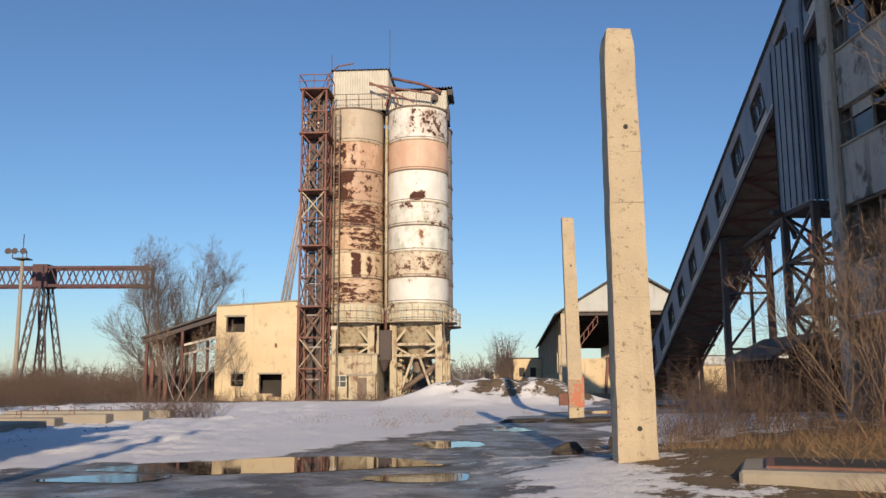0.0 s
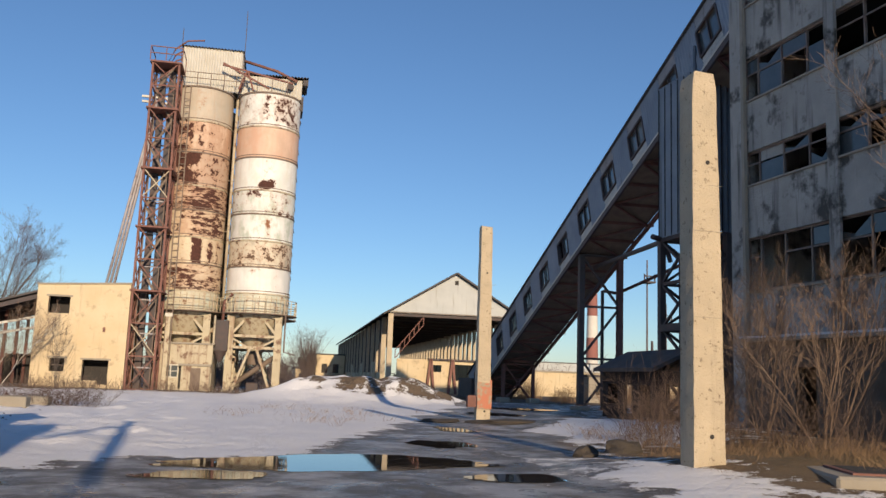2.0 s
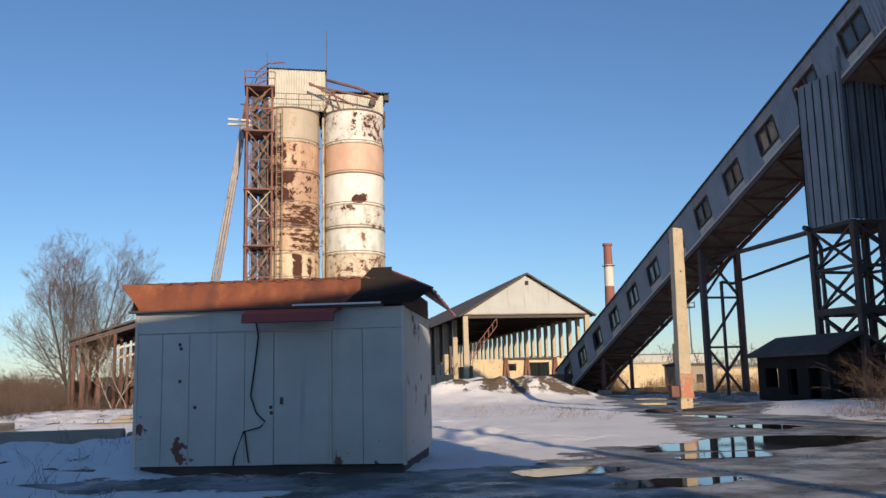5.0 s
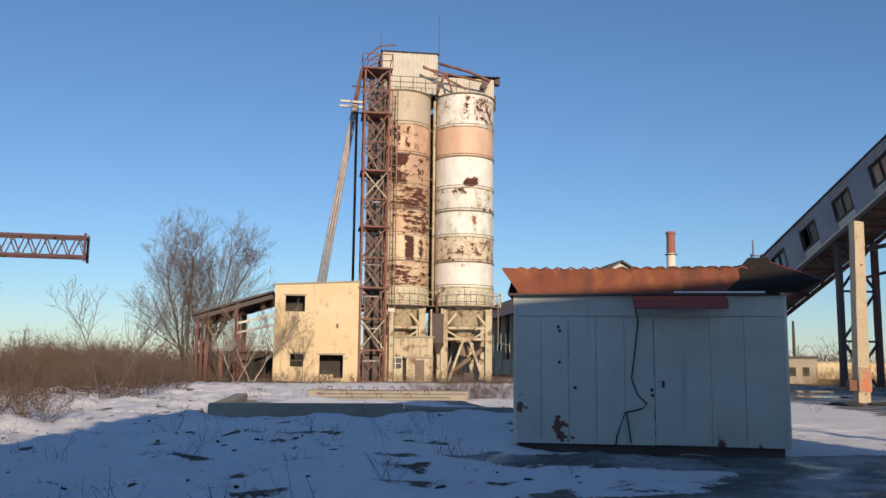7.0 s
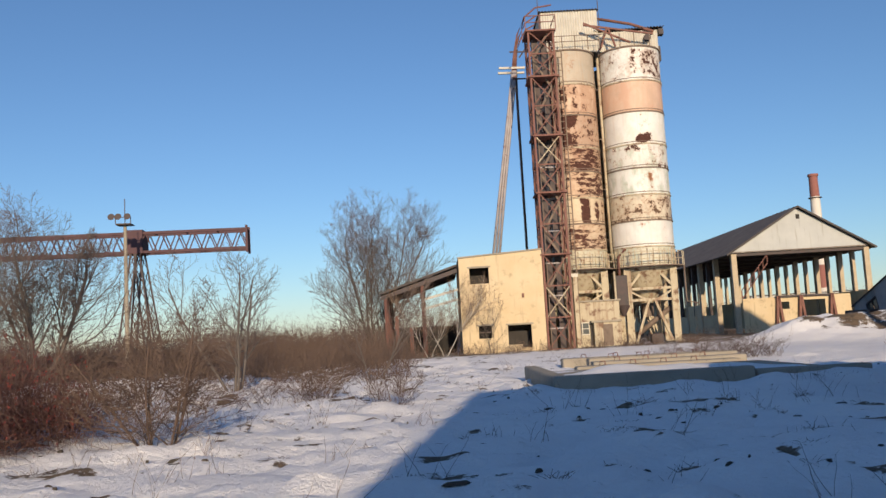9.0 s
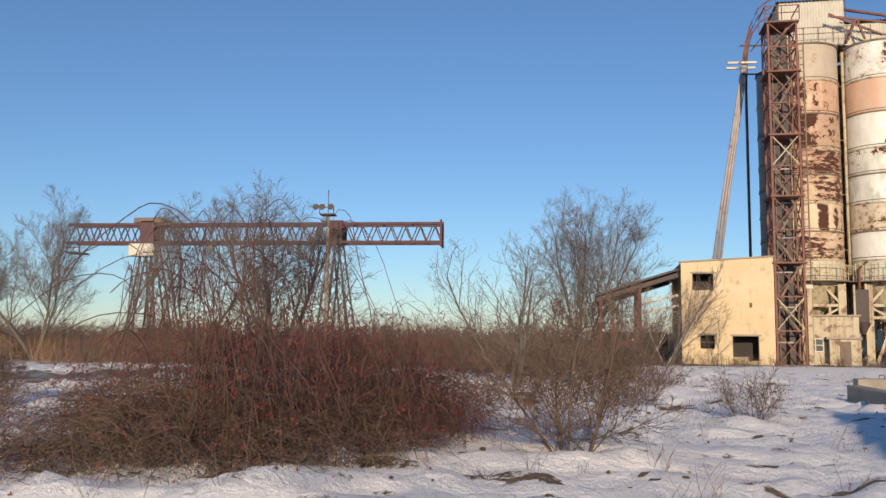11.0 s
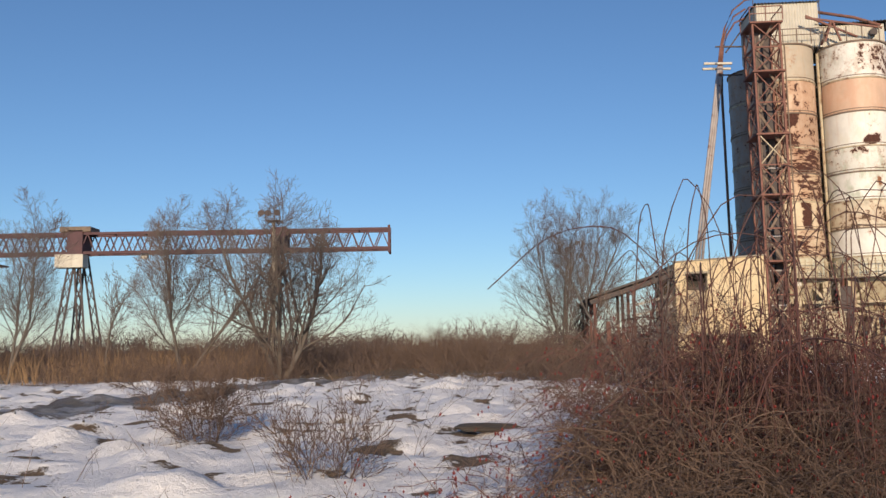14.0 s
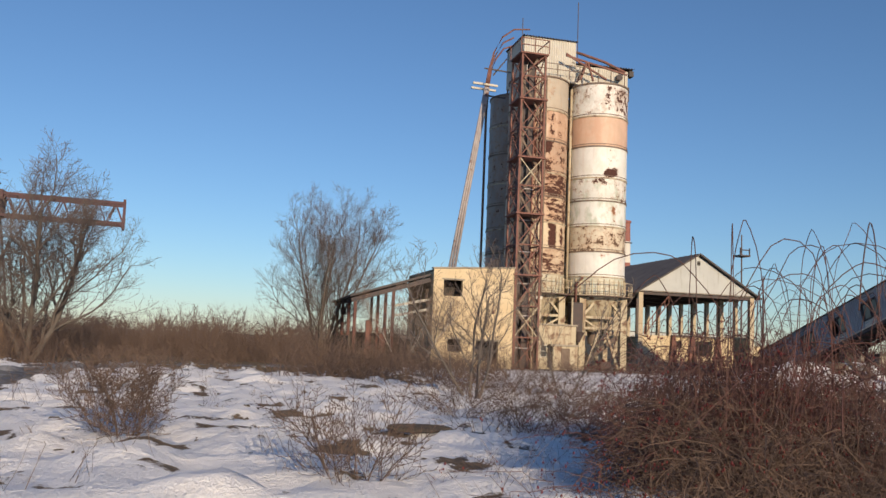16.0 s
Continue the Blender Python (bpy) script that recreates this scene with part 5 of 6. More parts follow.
# ---------------------------------------------------------------- open storage shed
SR = -6.5
sh = thing("storage_shed", "long open storage shed, pale gable, concrete columns and dark roof", "shed", 25.6, 80.3, -0.2, SR)
SW, SL, EV, AP = 13.4, 96.0, 7.85, 11.9
bm = bmesh.new()
g = [bm.verts.new(p) for p in ((0.1, 0, EV), (SW - 0.1, 0, EV), (SW / 2, 0, AP))]
h = [bm.verts.new((v.co.x, 0.05, v.co.z)) for v in g]
bm.faces.new(g)
bm.faces.new(h[::-1])
for i in range(3):
    bm.faces.new((g[i], h[i], h[(i + 1) % 3], g[(i + 1) % 3]))
part("gable_sheet", bm, "gable_sheet", sh, "pale grey gable cladding")
part("gable_seam", box(0.3, SW - 0.3, -0.012, -0.002, EV + 0.02, EV + 0.1), "deck_steel", sh)
# flat dark patch: shade of the hole painted on the gable
part("gable_hole", box(SW / 2 - 0.12, SW / 2 + 0.25, -0.01, -0.003, AP - 1.05, AP - 0.6), "inner_shade", sh)
run = math.hypot(SW / 2 + 0.5, AP - EV + 0.3)
part("roof_slope", corrugated((-0.5, -0.4, EV - 0.25), (0, 1, 0), (SW / 2 + 0.5, 0, AP - EV + 0.35), SL, run, 1.1, 0.03, 0.1), "slate_roof", sh)
part("roof_slope", corrugated((SW + 0.5, SL, EV - 0.25), (0, -1, 0), (-SW / 2 - 0.5, 0, AP - EV + 0.35), SL + 0.4, run, 1.1, 0.03, 0.1), "slate_roof", sh)
bars(sh, "verge", [((-0.5, -0.42, EV - 0.2), (SW / 2, -0.42, AP + 0.12)), ((SW + 0.5, -0.42, EV - 0.2), (SW / 2, -0.42, AP + 0.12))], 0.16, "roof_dark")
for k in range(17):
    y = 0.3 + 6.0 * k
    for x in (0.3, SW - 0.3):
        part("column", box(x - 0.25, x + 0.25, y - 0.25, y + 0.25, 0, EV - 0.1), "concrete_pillar", sh)
    bars(sh, "tie_beam", [((0.3, y, EV - 0.2), (SW - 0.3, y, EV - 0.2))], 0.25, "dark_steel")
    if k:
        part("wall_panel", box(SW - 0.45, SW - 0.2, y - 5.7, y - 0.3, 0, 3.6), "yellow_wall", sh)
        bars(sh, "half_post", [((SW - 0.3, y - 3, 3.6), (SW - 0.3, y - 3, EV - 0.2))], 0.4, "concrete_pillar")
        if k > 1:
            part("wall_panel", box(0.15, 0.4, y - 5.7, y - 0.3, 0, 2.0 if k % 3 else 3.2), "yellow_wall", sh)
            bars(sh, "half_post", [((0.3, y - 3, 2.0), (0.3, y - 3, EV - 0.2))], 0.35, "dark_steel")
# added dark sheet that stands for the shade under the roof
part("roof_lining", box(0.5, SW - 0.5, 0.2, SL, EV - 0.1, EV - 0.05), "inner_shade", sh)
bars(sh, "stair", [((0.9, 0.4, 4.2), (3.6, 0.4, EV - 0.3)), ((0.9, 0.4, 3.4), (3.6, 0.4, EV - 1.1))] + [((0.9 + 0.45 * k, 0.4, 3.45 + 0.56 * k), (0.9 + 0.45 * k, 0.4, 4.2 + 0.56 * k)) for k in range(7)], 0.08, "rust_steel")
bw = thing("bay_wall", "cracked yellow precast bay wall with an opening", "wall", 27.0, 81.6, -0.2, SR)
holed_wall("panel", 0, 10.5, 3.4, ((3.2, 4.5, 2.2, 2.9), (5.6, 8.0, 1.4, 3.0)), 0.3, "yellow_wall", bw)
bars(bw, "a_frame", [p for x in (3.0, 5.2, 8.2) for p in (((x, -0.3, 0), (x + 0.35, -0.3, 3.5)), ((x + 0.75, -0.3, 0), (x + 0.4, -0.3, 3.5)))], 0.24, "rust_steel")
bars(bw, "a_beam", [((3.1, -0.3, 3.45), (5.7, -0.3, 3.45)), ((5.7, -0.3, 3.45), (8.7, -0.3, 3.4))], 0.15, "dark_steel")

# ---------------------------------------------------------------- gantry crane and light mast
gc = thing("gantry_crane", "rusty red lattice gantry crane with white cab", "crane", -51.0, 116.0, -0.5)
X0, X1, ZT, ZB = -26.0, 26.0, 17.2, 14.7
for y in (-1.2, 1.2):
    bars(gc, "chord", [((X0, y, z), (X1, y, z)) for z in (ZT, ZB)], 0.34, "crane_rust")
    for k in range(26):
        x = X0 + 2 * k
        bars(gc, "brace", [((x, y, ZB), (x + 1, y, ZT)), ((x + 1, y, ZT), (x + 2, y, ZB))], 0.14, "crane_rust")
bars(gc, "cross_tie", [((x, -1.2, ZT), (x, 1.2, ZT)) for x in range(-26, 27, 4)], 0.16, "crane_rust")
for lx in (-14.5, 11.7):
    for y in (-1.4, 1.4):
        for a, b in ((-0.2, -1.9), (0.2, 1.9)):
            t0, t1 = Vector((lx + a - 0.35, y, ZB)), Vector((lx + b - 0.35, y * 2.2, 0))
            u0, u1 = t0 + Vector((0.7, 0, 0)), t1 + Vector((0.9, 0, 0))
            bars(gc, "leg", [(t0, t1), (u0, u1)], 0.2, "dark_steel")
            for k in range(7):
                bars(gc, "leg_lacing", [(t0.lerp(t1, k / 7), u0.lerp(u1, (k + 1) / 7)), (u0.lerp(u1, k / 7), t0.lerp(t1, (k + 1) / 7))], 0.09, "dark_steel")
        bars(gc, "bogie", [((lx - 2.8, y * 2.2, 0.25), (lx + 3.0, y * 2.2, 0.25))], 0.5, "crane_rust")
    part("leg_head", box(lx - 1.0, lx + 1.0, -1.6, 1.6, ZB - 0.2, ZT + 0.4), "crane_rust", gc)
part("trolley", box(-16.5, -12.5, -1.6, 1.6, ZT + 0.2, ZT + 0.9, 0.05), "deck_steel", gc)
part("cab", box(-16.6, -13.0, -2.6, -0.8, ZB - 2.0, ZB - 0.3, 0.05), "white_sheet", gc, "white crane cab")
part("end_platform", box(-26.2, -24.2, -1.4, 1.4, ZB - 1.5, ZB - 1.3), "crane_rust", gc)
bars(gc, "platform_rail", [((-26.1, -1.3, ZB - 1.4), (-26.1, -1.3, ZB)), ((-24.3, -1.3, ZB - 1.4), (-24.3, -1.3, ZB)), ((-26.1, -1.3, ZB - 0.7), (-24.3, -1.3, ZB - 0.7))], 0.12, "crane_rust")
bars(gc, "end_frame", [((X1, -1.2, ZT + 0.5), (X1, -1.2, ZB - 0.6)), ((X1, 1.2, ZT + 0.5), (X1, 1.2, ZB - 0.6))], 0.3, "crane_rust")
bars(gc, "hook_block", [((-6, 0, ZB), (-6, 0, ZB - 0.8))], 0.8, "white_sheet")
fm = thing("floodlight_mast", "concrete floodlight mast with a lamp platform", "mast", -38.7, 107.8, -0.5)
bm = bmesh.new()
add_bar(bm, (0, 0, 0), (0, 0, 17.3), 0.62, None, 10, 0.4)
part("pole", bm, "concrete", fm)
part("platform", box(-0.9, 0.9, -0.9, 0.9, 17.3, 17.45), "dark_steel", fm)
bars(fm, "platform_rail", [((-0.9, -0.9, 18.2), (0.9, -0.9, 18.2)), ((-0.9, -0.9, 17.4), (-0.9, -0.9, 18.2)), ((0.9, -0.9, 17.4), (0.9, -0.9, 18.2)), ((0, 0, 17.4), (0, 0, 20.6))], 0.09, "dark_steel")
for x in (-1.3, -0.5, 0.6):
    part("floodlight", shell(0.15, 0.42, 0, 0.5, 14, cap=True), "dark_steel", fm).matrix_basis = pose(x, -0.8, 18.1, 75, 0, 0)

# ---------------------------------------------------------------- far things
ch = thing("factory_chimney", "tall brick chimney with red and white bands", "chimney", 137.0, 264.5, -1.0)
for k in range(7):
    z1 = 47.3 - 7.4 * k
    z0 = max(0.0, z1 - 7.4)
    part("band", shell(1.35 + 0.012 * (47 - z0) * 1.6, 1.35 + 0.012 * (47 - z1) * 1.6, z0, z1, 24), "chimney_red" if k % 2 == 0 else "chimney_white", ch)
part("crown", hoop(1.45, 46.9, 0.2, 0.8, 24), "chimney_red", ch)
part("platform", hoop(1.8, 39.5, 0.35, 0.15, 24), "dark_steel", ch)
for (x, y, h, r) in ((91, 146, 26, 0.42), (130, 205, 24, 0.45), (63, 95, 7.5, 0.5), (57, 93, 5.5, 0.5)):
    ms = thing("lattice_mast" if h > 10 else "stub_chimney", "slender grey lamp mast far off" if h > 10 else "short dark stub chimney behind the yard", "mast" if h > 10 else "chimney", x, y, -0.5)
    bm = bmesh.new()
    add_bar(bm, (0, 0, 0), (0, 0, h), r, None, 8, r * 0.6)
    part("pole", bm, "dark_steel" if h < 10 else "far_twig", ms)
    if h > 10:
        part("platform", box(-1.2, 1.2, -1.2, 1.2, h - 4.5, h - 4.2), "dark_steel", ms)
        bars(ms, "lamp_arm", [((-1.2, -1, h - 3.2), (1.2, -1, h - 3.2)), ((-1.1, -1, h - 4.3), (-1.1, -1, h - 2.8)), ((1.1, -1, h - 4.3), (1.1, -1, h - 2.8))], 0.2, "dark_steel")
for (x, y, w, dd, h, rz, mt, lab) in ((31, 150, 5, 8, 5.2, 0, "yellow_wall", "small pale pump house far off"), (26.5, 150, 3.0, 5, 2.6, 0, "yellow_wall", "low pale outbuilding far off"), (48, 92, 14, 0.4, 3.0, -8, "yellow_wall", "broken yellow yard wall"), (66, 90, 16, 0.4, 2.2, 4, "yellow_wall", "low yellow yard wall"),
                                      (90, 170, 40, 10, 6, -10, "gable_sheet", "low pale works building far off"), (46, 70, 4, 3, 2.5, 10, "concrete", "small grey concrete store behind the yard"), (40, 62, 3.0, 2.0, 2.4, -6, "concrete", "small grey concrete store behind the yard")):
    o = thing("yard_wall" if dd < 1 else "outbuilding", lab, "wall" if dd < 1 else "building", x, y, -0.45, rz)
    part("wall", box(-w / 2, w / 2, 0, dd, 0, h, 0.03), mt, o)
    part("coping" if dd < 1 else "roof", box(-w / 2 - 0.1, w / 2 + 0.1, -0.1, dd + 0.1, h + 0.004, h + 0.2), "concrete" if dd < 1 else "roof_dark", o)
    if dd > 1:
        # flat panels, the unlit rooms behind put into their dark colour
        part("window", box(-w * 0.3, -w * 0.1, -0.03, -0.004, h * 0.4, h * 0.7), "inner_shade", o)
        part("window", box(w * 0.1, w * 0.3, -0.03, -0.004, h * 0.4, h * 0.7), "inner_shade", o)

# ---------------------------------------------------------------- foundation slab, kerb block, boards
fs = thing("foundation_slab", "old concrete foundation with snow on top and iron loops", "foundation", -6.2, 17.5, 0.0, -5)
part("front_wall", box(0, 4.2, 0, 0.35, -0.3, 0.42, 0.03), "concrete", fs)
part("front_wall", box(4.26, 6.7, 0.1, 0.42, -0.3, 0.34, 0.03), "concrete", fs)
part("side_wall", box(0, 0.35, 0.36, 6.5, -0.3, 0.40, 0.03), "concrete", fs)
part("deck", box(0.36, 6.6, 0.5, 6.4, -0.3, 0.22, 0.02), "concrete", fs)
for k, (x0, x1, y0, y1, z) in enumerate(((1.6, 6.4, 7.2, 7.8, 0.26), (2.4, 7.2, 9.0, 9.6, 0.30), (2.6, 7.6, 11.0, 11.6, 0.34), (2.0, 7.8, 13.0, 13.6, 0.30))):
    part("stacked_beam", box(x0, x1, y0, y1, -0.2, z, 0.03), "concrete", fs)
    for j in range(4):
        xx = x0 + 0.8 + j * (x1 - x0 - 1.2) / 4
        tube("lifting_loop", [(xx - 0.09, (y0 + y1) / 2, z - 0.02), (xx - 0.07, (y0 + y1) / 2, z + 0.11), (xx + 0.07, (y0 + y1) / 2, z + 0.12), (xx + 0.09, (y0 + y1) / 2, z - 0.02)], 0.018, "rust_steel", fs, "", 6)
verts, faces, n = [], [], 22
for j in range(n + 1):
    for i in range(n + 1):
        u, v = i / n, j / n
        edge = min(1, 5 * min(u, 1 - u, v, 1 - v))
        verts.append((0.5 + 6.0 * u, 0.6 + 5.6 * v, 0.21 + 0.16 * edge * max(0.0, 0.35 + noise.noise((u * 5, v * 4, 7)) * 1.2)))
for j in range(n):
    for i in range(n):
        faces.append((j * n + j + i, j * n + j + i + 1, (j + 1) * n + j + i + 2, (j + 1) * n + j + i + 1))
raw("snow_cover", verts, faces, "snow_lump", fs, "", True)

kb = thing("concrete_manhole", "broken concrete manhole surround with iron rim", "manhole", 16.8, 7.6, 0.14, -22)
part("surround", box(-0.9, 1.5, -0.9, 0.9, -0.4, 0.16, 0.04), "concrete", kb)
part("rim", box(-0.6, 1.2, -0.62, 0.62, 0.162, 0.19), "rust_steel", kb)
# flat dark sheet that stands for the shade down the pit
part("pit", box(-0.5, 1.1, -0.52, 0.52, 0.191, 0.196), "inner_shade", kb)
for (x, y, rz, w, d, h) in ((-18.3, 15.9, 12, 0.75, 0.28, 0.10), (-19.0, 15.7, -20, 0.5, 0.2, 0.07), (15.9, 13.6, 30, 0.5, 0.35, 0.28), (14.6, 12.6, 60, 0.35, 0.25, 0.2), (17.6, 24.6, 10, 1.6, 1.0, 0.12), (15.3, 24.9, 40, 0.9, 0.6, 0.1)):
    bm = bmesh.new()
    bmesh.ops.create_icosphere(bm, subdivisions=3, radius=1.0)
    for v in bm.verts:
        k = 1 + 0.35 * noise.noise(v.co * 1.7 + Vector((x, y, 0)))
        v.co = Vector((v.co.x * w * k, v.co.y * d * k, v.co.z * h * k))
    o = part("soil_clod", bm, "soil")
    o.matrix_world = pose(x, y, height(x, y), 0, 0, rz)
    tagged(o, "dark lump of thawed soil on the snow", "clod", "soil clods")

# ---------------------------------------------------------------- behind the camera: what throws the long shadows
bb = thing("brick_garage", "plain garage with a steep sheet roof edge", "building", -2.0, -13.0, -0.2)
def gable_block(prof, y0, y1):
    bm = bmesh.new()
    a = [bm.verts.new((x, y0, z)) for x, z in prof]
    b = [bm.verts.new((x, y1, z)) for x, z in prof]
    for k in range(len(prof)):
        m = (k + 1) % len(prof)
        bm.faces.new((a[k], a[m], b[m], b[k]))
    bm.faces.new(a[::-1])
    bm.faces.new(b)
    bmesh.ops.recalc_face_normals(bm, faces=bm.faces[:])
    return bm


part("wall", gable_block(((-8.0, 0), (-8.0, 4.1), (-5.0, 7.5), (7.0, 7.5), (7.0, 0)), -6.0, 4.5), "yellow_wall", bb)
part("roof", gable_block(((-8.15, 3.97), (-5.04, 7.51), (7.1, 7.51), (7.1, 7.7), (-5.1, 7.7), (-8.3, 4.06)), -6.2, 4.6), "roof_dark", bb)
up = thing("utility_pole", "wooden utility pole with a crossarm", "pole", 6.5, -9.0, -0.2)
bm = bmesh.new()
add_bar(bm, (0, 0, 0), (0, 0, 8.3), 0.34, None, 10, 0.26)
part("pole", bm, "bark", up)
bars(up, "crossarm", [((-1.3, 0, 6.8), (0.1, 0, 7.9))], 0.16, "bark")


# ---------------------------------------------------------------- plants
M["birch"] = surf("birch", (0.55, 0.52, 0.48), (0.30, 0.28, 0.26), 4, 0.9, bump=0.2)
def prism(verts, faces, p, q, r0, r1, sides):
    d = (q - p).normalized()
    up_ = Vector((0, 0, 1)) if abs(d.z) < 0.9 else Vector((1, 0, 0))
    a = d.cross(up_).normalized()
    b = a.cross(d)
    n = len(verts)
    for c, r in ((p, r0), (q, r1)):
        for k in range(sides):
            t = 2 * math.pi * k / sides
            verts.append(c + r * (a * math.cos(t) + b * math.sin(t)))
    for k in range(sides):
        j = (k + 1) % sides
        faces.append((n + k, n + j, n + sides + j, n + sides + k))


def tree_meshes(h, seed, stems=1, fork=0.0, spread=0.5, levels=4, thin=1.0, trunk_r=0.014, lean=0.0, dense=1.0, droop=0.0):
    """Stems with long limbs, and the fine crown, of a bare tree about h metres high. fork is the bare share of the stem."""
    rnd = random.Random(seed)
    woods, crown = [], ([], [])
    segs = (8, 7, 5, 4, 3)
    kids = (1.6, 1.35, 1.25, 1.0, 0)

    def grow(p, d, length, r, level):
        n = segs[level]
        v, f = woods[-1] if level < 2 else crown
        phase = rnd.uniform(0, 6.283)
        for i in range(n):
            u = (i + 1) / n
            d = (d + Vector((rnd.gauss(0, 1), rnd.gauss(0, 1), rnd.gauss(0, 0.7))) * (0.09 + 0.045 * level) + Vector((0, 0, 0.10 if level else 0.02)) - Vector((0, 0, droop * u if level > 1 else 0))).normalized()
            q = p + d * (length / n)
            r2 = max(0.0030 * thin, r * (1 - 0.75 / n * (1.0 if level else 0.9)))
            prism(v, f, p, q, r, r2, (7, 5, 4, 3, 3)[level])
            if level < levels and u > (fork if level == 0 else 0.12):
                c = kids[level] * dense
                for _ in range(int(c) + (rnd.random() < c % 1)):
                    phase += 2.4 + rnd.uniform(-0.6, 0.6)
                    a = d.orthogonal().normalized()
                    b = d.cross(a)
                    w = a * math.cos(phase) + b * math.sin(phase)
                    ang = (spread if level else spread * 0.9) * rnd.uniform(0.7, 1.25)
                    nd = (d * math.cos(ang) + w * math.sin(ang)).normalized()
                    if nd.z < -0.25:
                        nd.z *= 0.3
                    ln = length * (1.0 - 0.6 * u) * rnd.uniform(0.55, 1.0) * (0.85, 0.8, 0.85, 0.9)[level]
                    grow(q, nd.normalized(), max(ln, 0.07 * h * 0.72 ** level), max(0.0030 * thin, r2 * rnd.uniform(0.42, 0.62)), level + 1)
            p, r = q, r2
    for k in range(stems):
        a = 6.283 * k / stems + rnd.uniform(-0.5, 0.5)
        o = 0.0 if stems == 1 else 1.0
        woods.append(([], []))
        tilt = spread * rnd.uniform(0.25, 0.75) * o
        grow(Vector((0.12 * o * math.cos(a), 0.12 * o * math.sin(a), -0.2)), Vector((lean + tilt * math.cos(a), tilt * math.sin(a), 1)).normalized(), h * rnd.uniform(0.75, 1.0), h * trunk_r * (1 if k == 0 else 0.8), 0)
    return (*woods, crown)


def scaled(data, h):
    top = max(v.z for d in data for v in d[0])
    k = h / top
    for part_ in data:
        for i, v in enumerate(part_[0]):
            part_[0][i] = v * k
    return data


TREES = {}


def tree(kind, x, y, h, rz=0.0, label="bare winter tree with a grey-brown crown of twigs", mat_w="bark", mat_c="twig", **kw):
    key = (kind, h)
    z = height(x, y) - 0.05
    if key not in TREES:
        *woods_, crown = scaled(tree_meshes(h, kind, **kw), h)
        t = thing("bare_tree", label, "tree", x, y, z, rz, "bare trees")
        for wood in woods_:
            raw("trunk", *wood, mat_w, t, "", True)
        raw("crown", *crown, mat_c, t)
        TREES[key] = t
        return t
    return copy_thing(TREES[key], pose(x, y, z, 0, 0, rz))


tree(5, -9.2, 70.0, 14.2, 0, "tall bare tree with several upright limbs behind the lean-to", stems=5, fork=0.12, spread=0.66, thin=2.3, trunk_r=0.012)
tree(8, -27.6, 48.0, 10.8, 40, "broad bare tree forking low beside the lane", stems=3, fork=0.1, spread=0.82, thin=2.4, trunk_r=0.017)
tree(12, -32.6, 48.5, 10.4, 0, "bare tree with upright limbs beside the lane", stems=3, fork=0.15, spread=0.66, thin=2.4, trunk_r=0.015)
tree(12, -42.5, 50.0, 10.4, 200)
tree(12, -50.0, 54.0, 10.4, 100)
tree(12, -60.0, 60.0, 10.4, 10)
tree(21, -38.0, 52.0, 6.4, 0, "slender bare sapling beyond the lane", fork=0.3, spread=0.6, levels=3, thin=3.0)
tree(22, -14.0, 26.2, 4.6, 10, "small bare tree rising out of scrub", stems=4, fork=0.15, spread=0.8, levels=3, thin=1.6, dense=0.75)
tree(25, -9.8, 28.8, 4.2, 0, "thin bare birch sapling on the snow", stems=2, fork=0.2, spread=0.6, levels=2, thin=1.8, trunk_r=0.007)
tree(27, -4.6, 59.6, 6.0, 0, "pale birch standing before the building", mat_w="birch", mat_c="pale_twig", stems=2, fork=0.2, spread=0.6, levels=3, thin=2.0, trunk_r=0.008)
tree(25, -1.2, 60.2, 4.2, 120)
tree(27, -5.6, 60.6, 6.0, 130)
tree(25, -6.6, 56.6, 4.2, 60)
tree(31, 21.9, 9.6, 9.0, 0, "bare thicket tree before the factory wall", mat_w="pale_twig", mat_c="pale_twig", stems=3, fork=0.1, spread=0.5, levels=3, thin=1.2, trunk_r=0.006, dense=0.8)
tree(32, 20.6, 13.3, 5.0, 80, "low bare tree in the weeds by the factory", mat_w="pale_twig", mat_c="pale_twig", stems=4, fork=0.1, spread=0.6, levels=3, trunk_r=0.006, thin=1.2, dense=0.75)
tree(32, 21.6, 16.8, 5.0, 20)
tree(41, -13.0, 12.3, 2.5, 30, "crooked leafless shrub with several stems in the snow", mat_w="brown_twig", mat_c="brown_twig", stems=5, fork=0.1, spread=1.05, levels=3, trunk_r=0.012, thin=1.2, dense=0.95)
tree(42, -23.1, 15.8, 1.35, 0, "small dense leafless shrub beside the lane", mat_w="brown_twig", mat_c="brown_twig", stems=9, fork=0.05, spread=1.0, levels=3, trunk_r=0.008, thin=1.0, dense=0.75)
tree(43, -20.9, 12.2, 1.1, 0, "thin low shrub on the open snow", mat_w="brown_twig", mat_c="brown_twig", stems=6, fork=0.1, spread=0.9, levels=2, trunk_r=0.009, thin=0.9)
tree(43, -9.6, 17.5, 1.1, 70)
tree(43, -11.2, 20.5, 1.1, 160)


